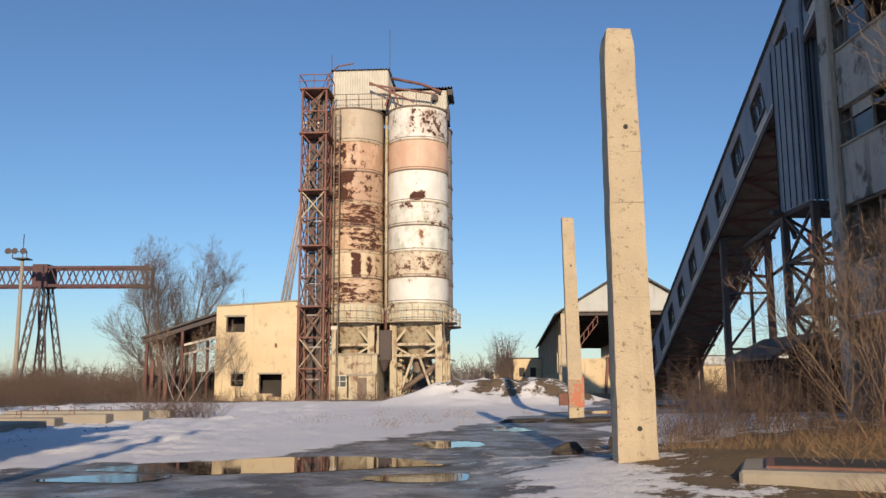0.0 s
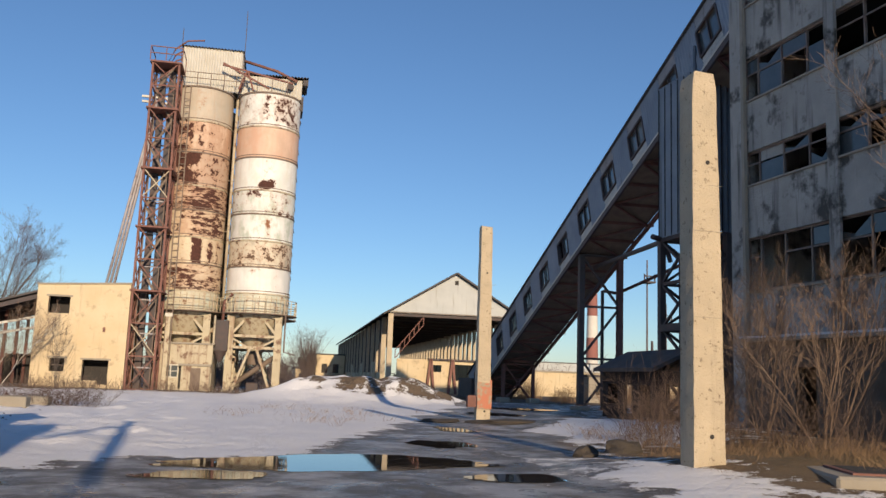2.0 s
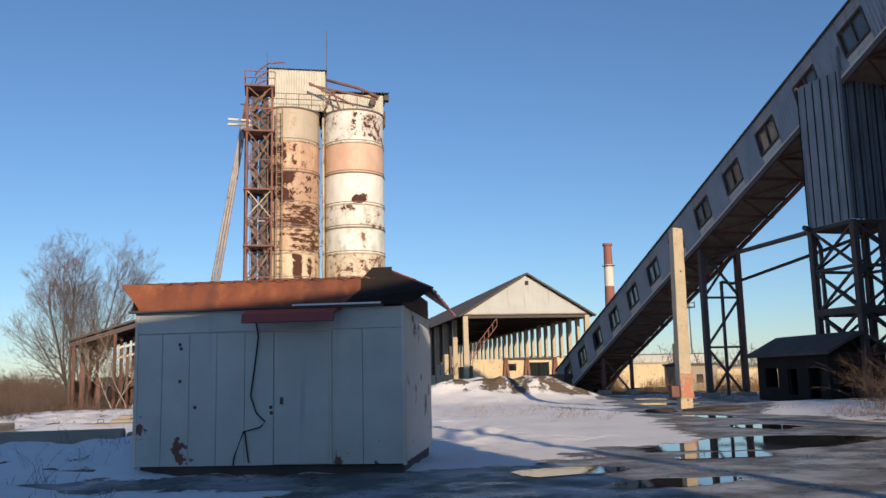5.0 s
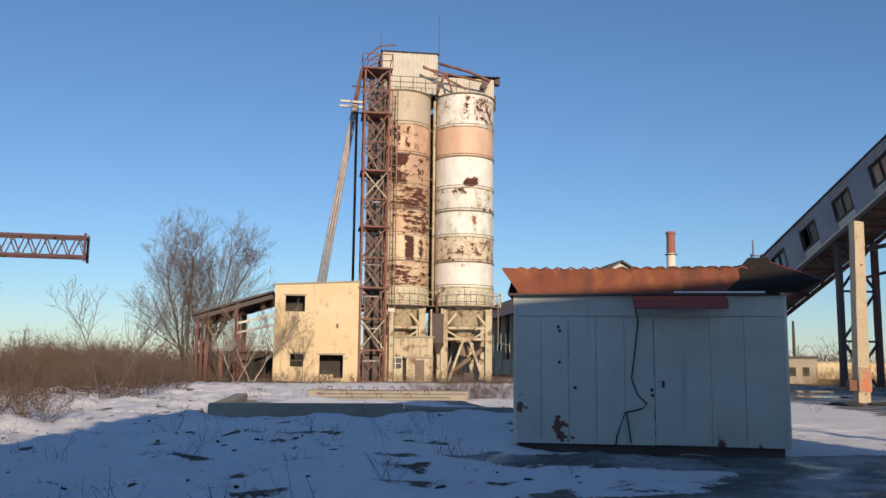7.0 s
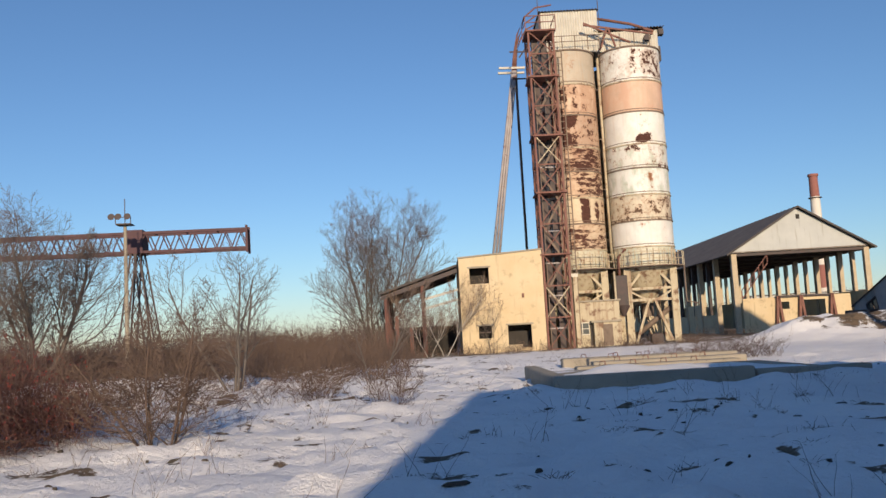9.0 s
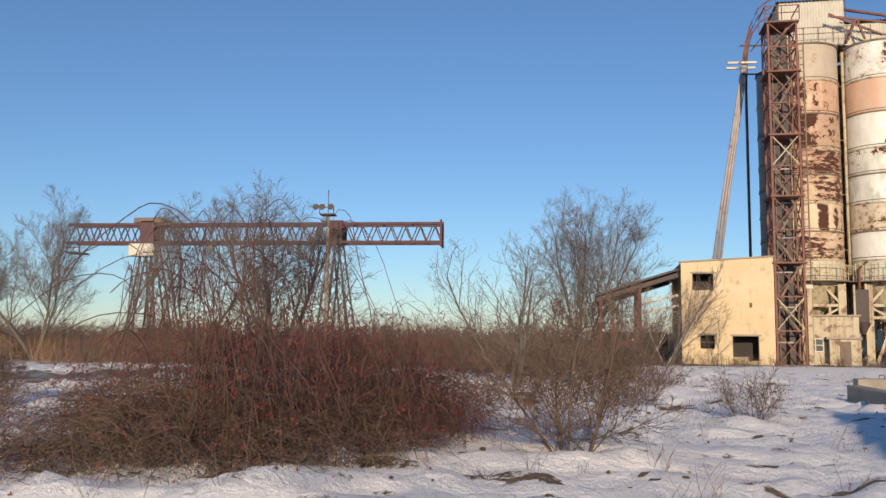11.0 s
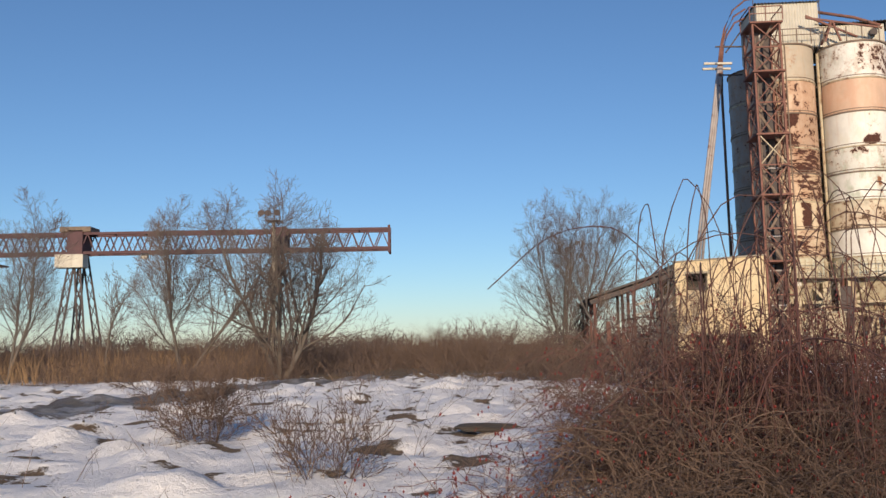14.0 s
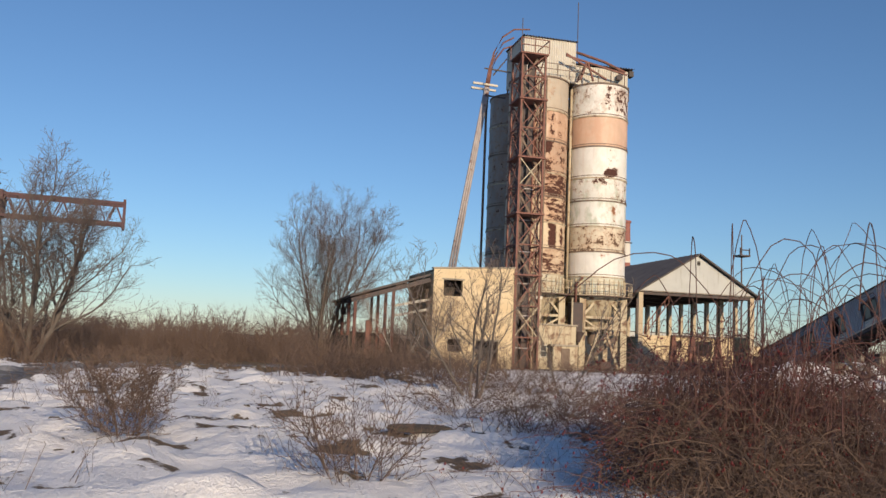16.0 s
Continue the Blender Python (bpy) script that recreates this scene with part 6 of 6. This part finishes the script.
def stuff_canes(name, label, category, spots, material, seed, canes, tall, wide, thick, curl=0.5, twigs=3, kind="stuff", berries=0, segs=5, taper=0.82, wild=0.22, twig_len=1.0):
    """Canes that rise from each spot and arch over, with side twigs."""
    rnd = random.Random(seed)
    verts, faces, bv, bf, tv, tf = [], [], [], [], [], []
    for (sx, sy, sr, sh_) in spots:
        for _ in range(int(canes * max(0.15, sr * sr))):
            a, rr = rnd.uniform(0, 6.283), sr * math.sqrt(rnd.random())
            x, y = sx + rr * math.cos(a), sy + rr * math.sin(a)
            p = Vector((x, y, height(x, y) - 0.04))
            b = rnd.uniform(0, 6.283)
            ln = tall * sh_ * rnd.uniform(0.45, 1.1)
            d = Vector((math.cos(b) * wide, math.sin(b) * wide, 1)).normalized()
            r = thick * rnd.uniform(0.6, 1.2)
            for i in range(segs):
                d = (d + Vector((math.cos(b), math.sin(b), 0)) * curl * 0.25 * rnd.random() + Vector((rnd.uniform(-1, 1), rnd.uniform(-1, 1), rnd.uniform(-0.5, 0.5))) * wild - Vector((0, 0, 1)) * curl * 0.12 * i / segs * 5 / segs).normalized()
                q = p + d * (ln / segs)
                prism(verts, faces, p, q, r, r * 0.8, 3)
                if i > 0:
                    for _t in range(twigs if rnd.random() < 0.7 else 0):
                        w = (d + Vector((rnd.gauss(0, 1), rnd.gauss(0, 1), rnd.gauss(0, 0.7)))).normalized()
                        e = q + w * ln * rnd.uniform(0.06, 0.2) * twig_len
                        prism(tv, tf, q, e, r * 0.55, r * 0.3, 3)
                        if berries and rnd.random() < berries:
                            n = len(bv)
                            s = rnd.uniform(0.008, 0.018)
                            bv.extend(e + Vector(o) * s for o in ((1, 0, 0), (-0.5, 0.87, 0), (-0.5, -0.87, 0), (0, 0, 1.4)))
                            bf.extend(((n, n + 1, n + 3), (n + 1, n + 2, n + 3), (n + 2, n, n + 3), (n, n + 2, n + 1)))
                p = q
                r *= taper
    if kind == "stuff":
        n = len(verts)
        ob = raw(name, verts + tv, faces + [tuple(i + n for i in f) for f in tf], material)
        return tagged(ob, label, category, kind=kind)
    sx, sy = spots[0][:2]
    ob = thing(name, label, category, sx, sy, height(sx, sy))
    o = ob.matrix_world.translation
    for nm, vv, ff, mt in (("cane_mass", verts, faces, material), ("twig_mass", tv, tf, material), ("dried_hip", bv, bf, "berry")):
        if vv:
            tagged(raw(nm, [v - o for v in vv], ff, mt, ob), kind="stuff")
    return ob


# the red thicket by the path, with its long arching canes
RED_PART = ((-17.5, 11.0, 0.85, 1.0), (-16.5, 10.9, 0.85, 1.0), (-16.6, 12.0, 1.0, 1.1), (-15.7, 11.9, 0.75, 1.1), (-15.6, 13.0, 0.95, 1.05), (-14.9, 13.3, 0.55, 0.75))
BROWN_PART = ((-18.6, 9.4, 0.4, 0.3), (-18.0, 10.0, 0.65, 0.55), (-17.3, 10.1, 0.75, 0.75), (-17.9, 10.8, 0.5, 0.8), (-16.7, 10.3, 0.6, 0.6), (-15.9, 11.2, 0.6, 0.6))


def bramble(name, label, spots, seed, canes, tangles, cane_mat, tangle_mat, hips):
    """Canes arching outwards with drooping side twigs and dried hips, over a tangle of short crossed sticks."""
    rnd = random.Random(seed)
    cv, cf, tv, tf, hv, hf = [], [], [], [], [], []

    def twig(p, d, length, r, segs, verts, faces):
        for _ in range(segs):
            d = (d + Vector((rnd.gauss(0, 0.25), rnd.gauss(0, 0.25), rnd.gauss(-0.12, 0.2)))).normalized()
            q = p + d * (length / segs)
            prism(verts, faces, p, q, r, r * 0.75, 3)
            p, r = q, r * 0.75
        return p
    for sx, sy, sr, sh_ in spots:
        for _ in range(int(canes * sr * sr)):
            a, rr = rnd.uniform(0, 6.283), sr * math.sqrt(rnd.random())
            x, y = sx + rr * math.cos(a), sy + rr * math.sin(a)
            turn, reach, hi = a + rnd.gauss(0, 0.9), rnd.uniform(0.4, 1.5), sh_ * rnd.uniform(0.5, 1.75) * (1.1 - 0.35 * rr / sr)
            peak, end, r = rnd.uniform(0.5, 0.8), rnd.uniform(0.8, 1.25), rnd.uniform(0.0035, 0.0065)
            z0, p = height(x, y) - 0.05, None
            for k in range(10):
                t = end * k / 9
                dd, z = reach * t ** 1.5, max(0.04, hi * (1 - ((t - peak) / peak) ** 2))
                q = Vector((x + dd * math.cos(turn) + rnd.gauss(0, 0.025), y + dd * math.sin(turn) + rnd.gauss(0, 0.025), z0 + z + rnd.gauss(0, 0.02)))
                if p is not None:
                    prism(cv, cf, p, q, r, r * 0.92, 3)
                    r *= 0.92
                    for _t in range(rnd.choice((0, 1, 1, 2, 2))):
                        w = ((q - p).normalized() * 0.5 + Vector((rnd.gauss(0, 1), rnd.gauss(0, 1), rnd.gauss(0.1, 0.7)))).normalized()
                        e = twig(q, w, rnd.uniform(0.08, 0.34), r * 0.6, 3, tv, tf)
                        if rnd.random() < hips:
                            for _h in range(rnd.choice((1, 1, 2, 3))):
                                c, s_, n = e + Vector((rnd.gauss(0, 0.02), rnd.gauss(0, 0.02), rnd.gauss(0, 0.02))), rnd.uniform(0.007, 0.014), len(hv)
                                hv.extend(c + Vector(o) * s_ for o in ((1, 0, 0), (-0.5, 0.87, 0), (-0.5, -0.87, 0), (0, 0, 1.5), (0, 0, -1.2)))
                                hf.extend(((n, n + 1, n + 3), (n + 1, n + 2, n + 3), (n + 2, n, n + 3), (n + 1, n, n + 4), (n + 2, n + 1, n + 4), (n, n + 2, n + 4)))
                p = q
    sticks = ([], [])
    for sx, sy, sr, sh_ in spots:
        for _ in range(int(tangles * sr * sr)):
            a, u = rnd.uniform(0, 6.283), math.sqrt(rnd.random())
            rr = (sr + 0.35) * u
            x, y = sx + rr * math.cos(a), sy + rr * math.sin(a)
            top = sh_ * 1.45 * (1 - 0.7 * u * u) * (0.8 + 0.9 * noise.noise((x * 1.6, y * 1.6, seed)))
            z = height(x, y) + max(0.02, top * rnd.random() ** 0.7)
            w = Vector((rnd.gauss(0, 1), rnd.gauss(0, 1), rnd.gauss(0.15, 0.75))).normalized()
            twig(Vector((x, y, z)), w, rnd.uniform(0.15, 0.7), rnd.uniform(0.0022, 0.0048), 4, *sticks)
    sx, sy = spots[0][:2]
    ob = thing(name, label, "bush", sx, sy, height(sx, sy))
    o = ob.matrix_world.translation
    for nm, vv, ff, mt in (("cane_mass", cv, cf, cane_mat), ("twig_mass", tv, tf, cane_mat), ("tangle", *sticks, tangle_mat), ("dried_hip", hv, hf, "berry")):
        if vv:
            tagged(raw(nm, [v - o for v in vv], ff, mt, ob), kind="stuff")
    return ob


bramble("red_bramble_thicket", "dense dark red bramble thicket with dried hips", RED_PART, 41, 140, 2700, "red_twig", "red_twig", 0.3)
bramble("dead_undergrowth", "grey-brown dead undergrowth at the edge of the thicket", BROWN_PART, 42, 120, 2600, "brown_twig", "brown_twig", 0.12)
bramble("loose_bramble", "sparse low bramble canes trailing over the snow", ((-19.5, 9.0, 0.7, 0.3), (-19.0, 10.4, 0.6, 0.35)), 47, 60, 110, "red_twig", "brown_twig", 0.5)
ab = thing("arching_bramble", "long red bramble canes arching high above the thicket", "bush", -17.0, 10.6, 0.15)
rc = random.Random(91)
for _ in range(60):
    a, rr = rc.uniform(0, 6.283), 1.1 * math.sqrt(rc.random())
    px, py = rr * math.cos(a), rr * math.sin(a)
    turn, reach, hi = rc.uniform(0, 6.283), rc.uniform(0.6, 1.9), rc.uniform(1.4, 2.95)
    peak, end, pts = rc.uniform(0.55, 0.8), rc.uniform(1.0, 1.3), []
    for k in range(17):
        t = end * k / 16
        d, z = reach * t ** 1.7, hi * (1 - ((t - peak) / peak) ** 2)
        j = 0.03 * math.sin(k * 1.3 + a * 5)
        pts.append((px + (d + j) * math.cos(turn), py + (d + j) * math.sin(turn), z - 0.15))
    tube("cane", pts, rc.uniform(0.0032, 0.0058), "red_twig", ab, "", 4)
stuff_canes("scrub_bush", "dead brown thicket behind the concrete post", "bush", ((17.6, 14.2, 1.2, 0.9), (18.8, 16.2, 1.4, 1.1), (20.2, 18.5, 1.6, 1.2), (19.9, 13.0, 1.4, 0.9)), "brown_twig", 46, 80, 1.8, 0.3, 0.006, 0.4, 4, "", 0, 6, 0.84, 0.35)
stuff_canes("scrub_bush", "bare brown bush in the snow beyond the foundation", "bush", ((2.6, 30.0, 1.0, 0.8), (3.9, 29.6, 0.9, 0.7), (1.5, 31.0, 0.7, 0.6)), "brown_twig", 48, 130, 1.8, 0.6, 0.007, 0.6, 5, "", 0, 6, 0.84, 0.4)
rs = random.Random(77)
belt = [(rs.uniform(-38, -8.5), rs.uniform(28, 58), rs.uniform(0.6, 1.6), rs.uniform(0.6, 1.1)) for _ in range(150)]
belt = [b for b in belt if near_line(b[0], b[1], LANE) > 1.4 and b[1] + 0.55 * (b[0] + 10) > 27 and not (b[0] > -22 and b[1] < 34 and b[0] < -15)]
stuff_canes("scrub_belt", "brown leafless scrub along the snow field", "scrub", belt, "brown_twig", 51, 34, 2.5, 0.55, 0.009, 0.5, 4, "stuff", 0, 5, 0.82, 0.45)
stuff_canes("scrub_belt", "reddish leafless scrub beside the thicket", "scrub", ((-15.6, 15.6, 1.1, 0.8), (-12.0, 21.5, 1.0, 0.6), (-17.0, 16.9, 1.1, 0.85), (-15.6, 17.2, 1.4, 0.9), (-13.5, 20.5, 1.2, 0.8), (-16.5, 20.5, 1.3, 0.8), (-11.5, 23.5, 1.0, 0.7)), "brown_twig", 52, 75, 1.7, 0.7, 0.006, 0.8, 4, "stuff", 0, 5, 0.82, 0.45)
far_belt = [(rs.uniform(-75, -8), rs.uniform(58, 76), rs.uniform(1.0, 2.2), rs.uniform(0.8, 1.3)) for _ in range(170)]
stuff_canes("scrub_belt", "brown scrub and reeds beyond the lane", "scrub", far_belt, "brown_twig", 53, 19, 2.9, 0.6, 0.012, 0.4, 4, "stuff", 0, 5, 0.82, 0.45)
reeds = [(rs.uniform(-52, -28), rs.uniform(44, 56), rs.uniform(0.7, 1.6), rs.uniform(0.8, 1.2)) for _ in range(60)]
reeds = [b for b in reeds if near_line(b[0], b[1], LANE) > 1.5]
stuff_canes("reed_bed", "straw-coloured dry reeds beyond the lane", "reeds", reeds, "straw", 54, 18, 1.6, 0.16, 0.012, 0.2, 1, "stuff", 0, 3)
foot = [(rs.uniform(-9, 14.5), rs.uniform(57.5, 60.5), rs.uniform(0.5, 1.0), rs.uniform(0.4, 0.8)) for _ in range(34)]
stuff_canes("scrub_belt", "low brown weeds along the foot of the building", "scrub", foot, "brown_twig", 55, 45, 1.5, 0.4, 0.012, 0.4, 3, "stuff", 0, 4)
right = [(rs.uniform(17, 23.3), rs.uniform(5, 20), rs.uniform(0.4, 0.9), rs.uniform(0.7, 1.2)) for _ in range(60)]
stuff_canes("dry_grass", "tall straw-coloured dead grass by the factory", "grass", right, "straw", 56, 130, 0.42, 0.6, 0.0035, 0.8, 1, "stuff", 0, 3)
near_col = [(rs.uniform(14.6, 17.0), rs.uniform(8.2, 12.5), rs.uniform(0.3, 0.6), rs.uniform(0.3, 0.7)) for _ in range(16)]
stuff_canes("dry_grass", "short dead grass round the concrete post", "grass", near_col, "straw", 57, 170, 0.35, 0.6, 0.003, 0.6, 1, "stuff", 0, 3)
yardside = [(rs.uniform(28, 48), rs.uniform(44, 70), rs.uniform(0.6, 1.4), rs.uniform(0.6, 1.2)) for _ in range(40)]
yardside = [b for b in yardside if b[0] - 25.45 - (b[1] - 25.8) * 0.112 > 4.2 or b[1] > 67]
stuff_canes("dry_grass", "straw-coloured weeds behind the gallery", "grass", yardside, "straw", 58, 85, 1.8, 0.3, 0.012, 0.4, 2, "stuff", 0, 3)
gallery_foot = [(rs.uniform(7.5, 19.5), rs.uniform(20, 33), rs.uniform(0.2, 0.6), rs.uniform(0.5, 1.1)) for _ in range(46)]
gallery_foot = [b for b in gallery_foot if near_line(b[0], b[1], YARD) > 0.1]
stuff_canes("dry_grass", "low straw-coloured dead grass clumps in the snowy yard", "grass", gallery_foot, "straw", 64, 60, 0.34, 0.6, 0.005, 0.7, 1, "stuff", 0, 3)
weeds = []
for _ in range(420):
    x, y = rs.uniform(-30, 3), rs.uniform(4.5, 34)
    if near_line(x, y, YARD) > 0.5 and near_line(x, y, LANE) > 0.4 and not (-6.5 < x < 6.8 and 16.8 < y < 28) and not (-2.2 < x < 4.2 and 8.5 < y < 14.6):
        weeds.append((x, y, rs.uniform(0.1, 0.35), rs.uniform(0.3, 1.2) ** 1.5))
stuff_canes("dead_weeds", "thin dead weed stalks poking through snow", "weeds", weeds, "brown_twig", 59, 45, 0.55, 0.5, 0.0035, 0.4, 2, "stuff", 0, 3)
tufts = []
for _ in range(2600):
    x, y = rs.uniform(-31, 3), 4.5 + 30 * rs.random() ** 1.2
    if noise.noise((x * 1.0, y * 1.5, 71)) > 0.24 and near_line(x, y, YARD) > 0.4 and near_line(x, y, LANE) > 0.3 and not (-6.6 < x < 1.2 and 16.5 < y < 31.5) and not (-2.2 < x < 4.2 and 8.5 < y < 14.6):
        tufts.append((x, y, rs.uniform(0.1, 0.3), rs.uniform(0.3, 1.0)))
stuff_canes("dead_grass", "flattened dark dead grass tufts in bare patches of snow", "grass", tufts, "brown_twig", 66, 140, 0.20, 1.1, 0.0035, 1.0, 1, "stuff", 0, 2)
woods = [(x + rs.uniform(-4, 4), 175 + rs.uniform(-30, 60), rs.uniform(3, 6), rs.uniform(0.7, 1.4)) for x in range(-260, 330, 5)]
stuff_canes("far_woods", "hazy leafless woods along the horizon", "woods", woods, "far_twig", 60, 2.6, 5.0, 0.5, 0.09, 0.3, 6, "stuff", 0, 4, 0.82, 0.35, 1.5)
woods = [(x + rs.uniform(-3, 3), 100 + rs.uniform(-14, 30), rs.uniform(2, 4), rs.uniform(0.6, 1.3)) for x in range(-120, 20, 3)]
stuff_canes("far_woods", "brown leafless thicket in the middle distance", "woods", woods, "far_twig", 61, 6.0, 3.4, 0.6, 0.035, 0.4, 6, "stuff", 0, 5, 0.82, 0.4, 1.5)
stuff_canes("far_grove", "dark rounded grove far beyond the field", "woods", ((-30.5, 152.0, 3.6, 1.0), (-33.0, 154.0, 2.4, 0.8), (-28.0, 153.0, 2.6, 0.7)), "far_twig", 65, 12, 5.0, 0.45, 0.05, 0.4, 7, "stuff", 0, 5, 0.82, 0.4, 1.6)
woods = [(x + rs.uniform(-3, 3), 105 + rs.uniform(-12, 40), rs.uniform(2, 4), rs.uniform(0.6, 1.3)) for x in range(52, 150, 3)]
stuff_canes("far_woods", "brown leafless thicket beyond the yard", "woods", woods, "far_twig", 62, 3.0, 5.0, 0.35, 0.07, 0.25, 4, "stuff", 0, 4)
for (x, y, h) in ((27.0, 150.0, 9.0),):
    stuff_canes("poplar", "narrow dark columnar poplar far off", "tree", ((x, y, 1.0, 1.0),), "far_twig", 63, 220, h, 0.05, 0.05, 0.05, 4, "", 0, 5)


# clods and litter that show through the snow; they also stand in for shaded footprints
rl = random.Random(123)
verts, faces = [], []
for _ in range(900):
    x, y = rl.uniform(-31, 4), 4.5 + 26 * rl.random() ** 1.3
    if near_line(x, y, YARD) < 0.3 or (-6.6 < x < 1.2 and 16.5 < y < 24.5) or (-2.0 < x < 3.8 and 9.0 < y < 14.2):
        continue
    if noise.noise((x * 0.35, y * 0.35, 40)) < -0.12:
        continue
    w, d, h, a = 0.02 + 0.13 * rl.random() ** 2.5, rl.uniform(0.015, 0.05), rl.uniform(0.004, 0.022), rl.gauss(0, 0.5)
    z, n = height(x, y), len(verts)
    for k in range(7):
        t = 2 * math.pi * k / 7
        u, v = w * math.cos(t) * rl.uniform(0.6, 1.2), d * math.sin(t) * rl.uniform(0.6, 1.2)
        verts.append((x + u * math.cos(a) - v * math.sin(a), y + u * math.sin(a) + v * math.cos(a), z - 0.02))
    for k in range(7):
        vx, vy, vz = verts[n + k]
        verts.append((x + (vx - x) * 0.6, y + (vy - y) * 0.6, z + h * rl.uniform(0.6, 1.2)))
    faces.extend((n + k, n + (k + 1) % 7, n + 7 + (k + 1) % 7, n + 7 + k) for k in range(7))
    faces.append(tuple(n + 7 + k for k in range(7)))
tagged(raw("soil_crumbs", verts, faces, "soil"), "dark crumbs of soil and litter on the snow", "soil", kind="stuff")
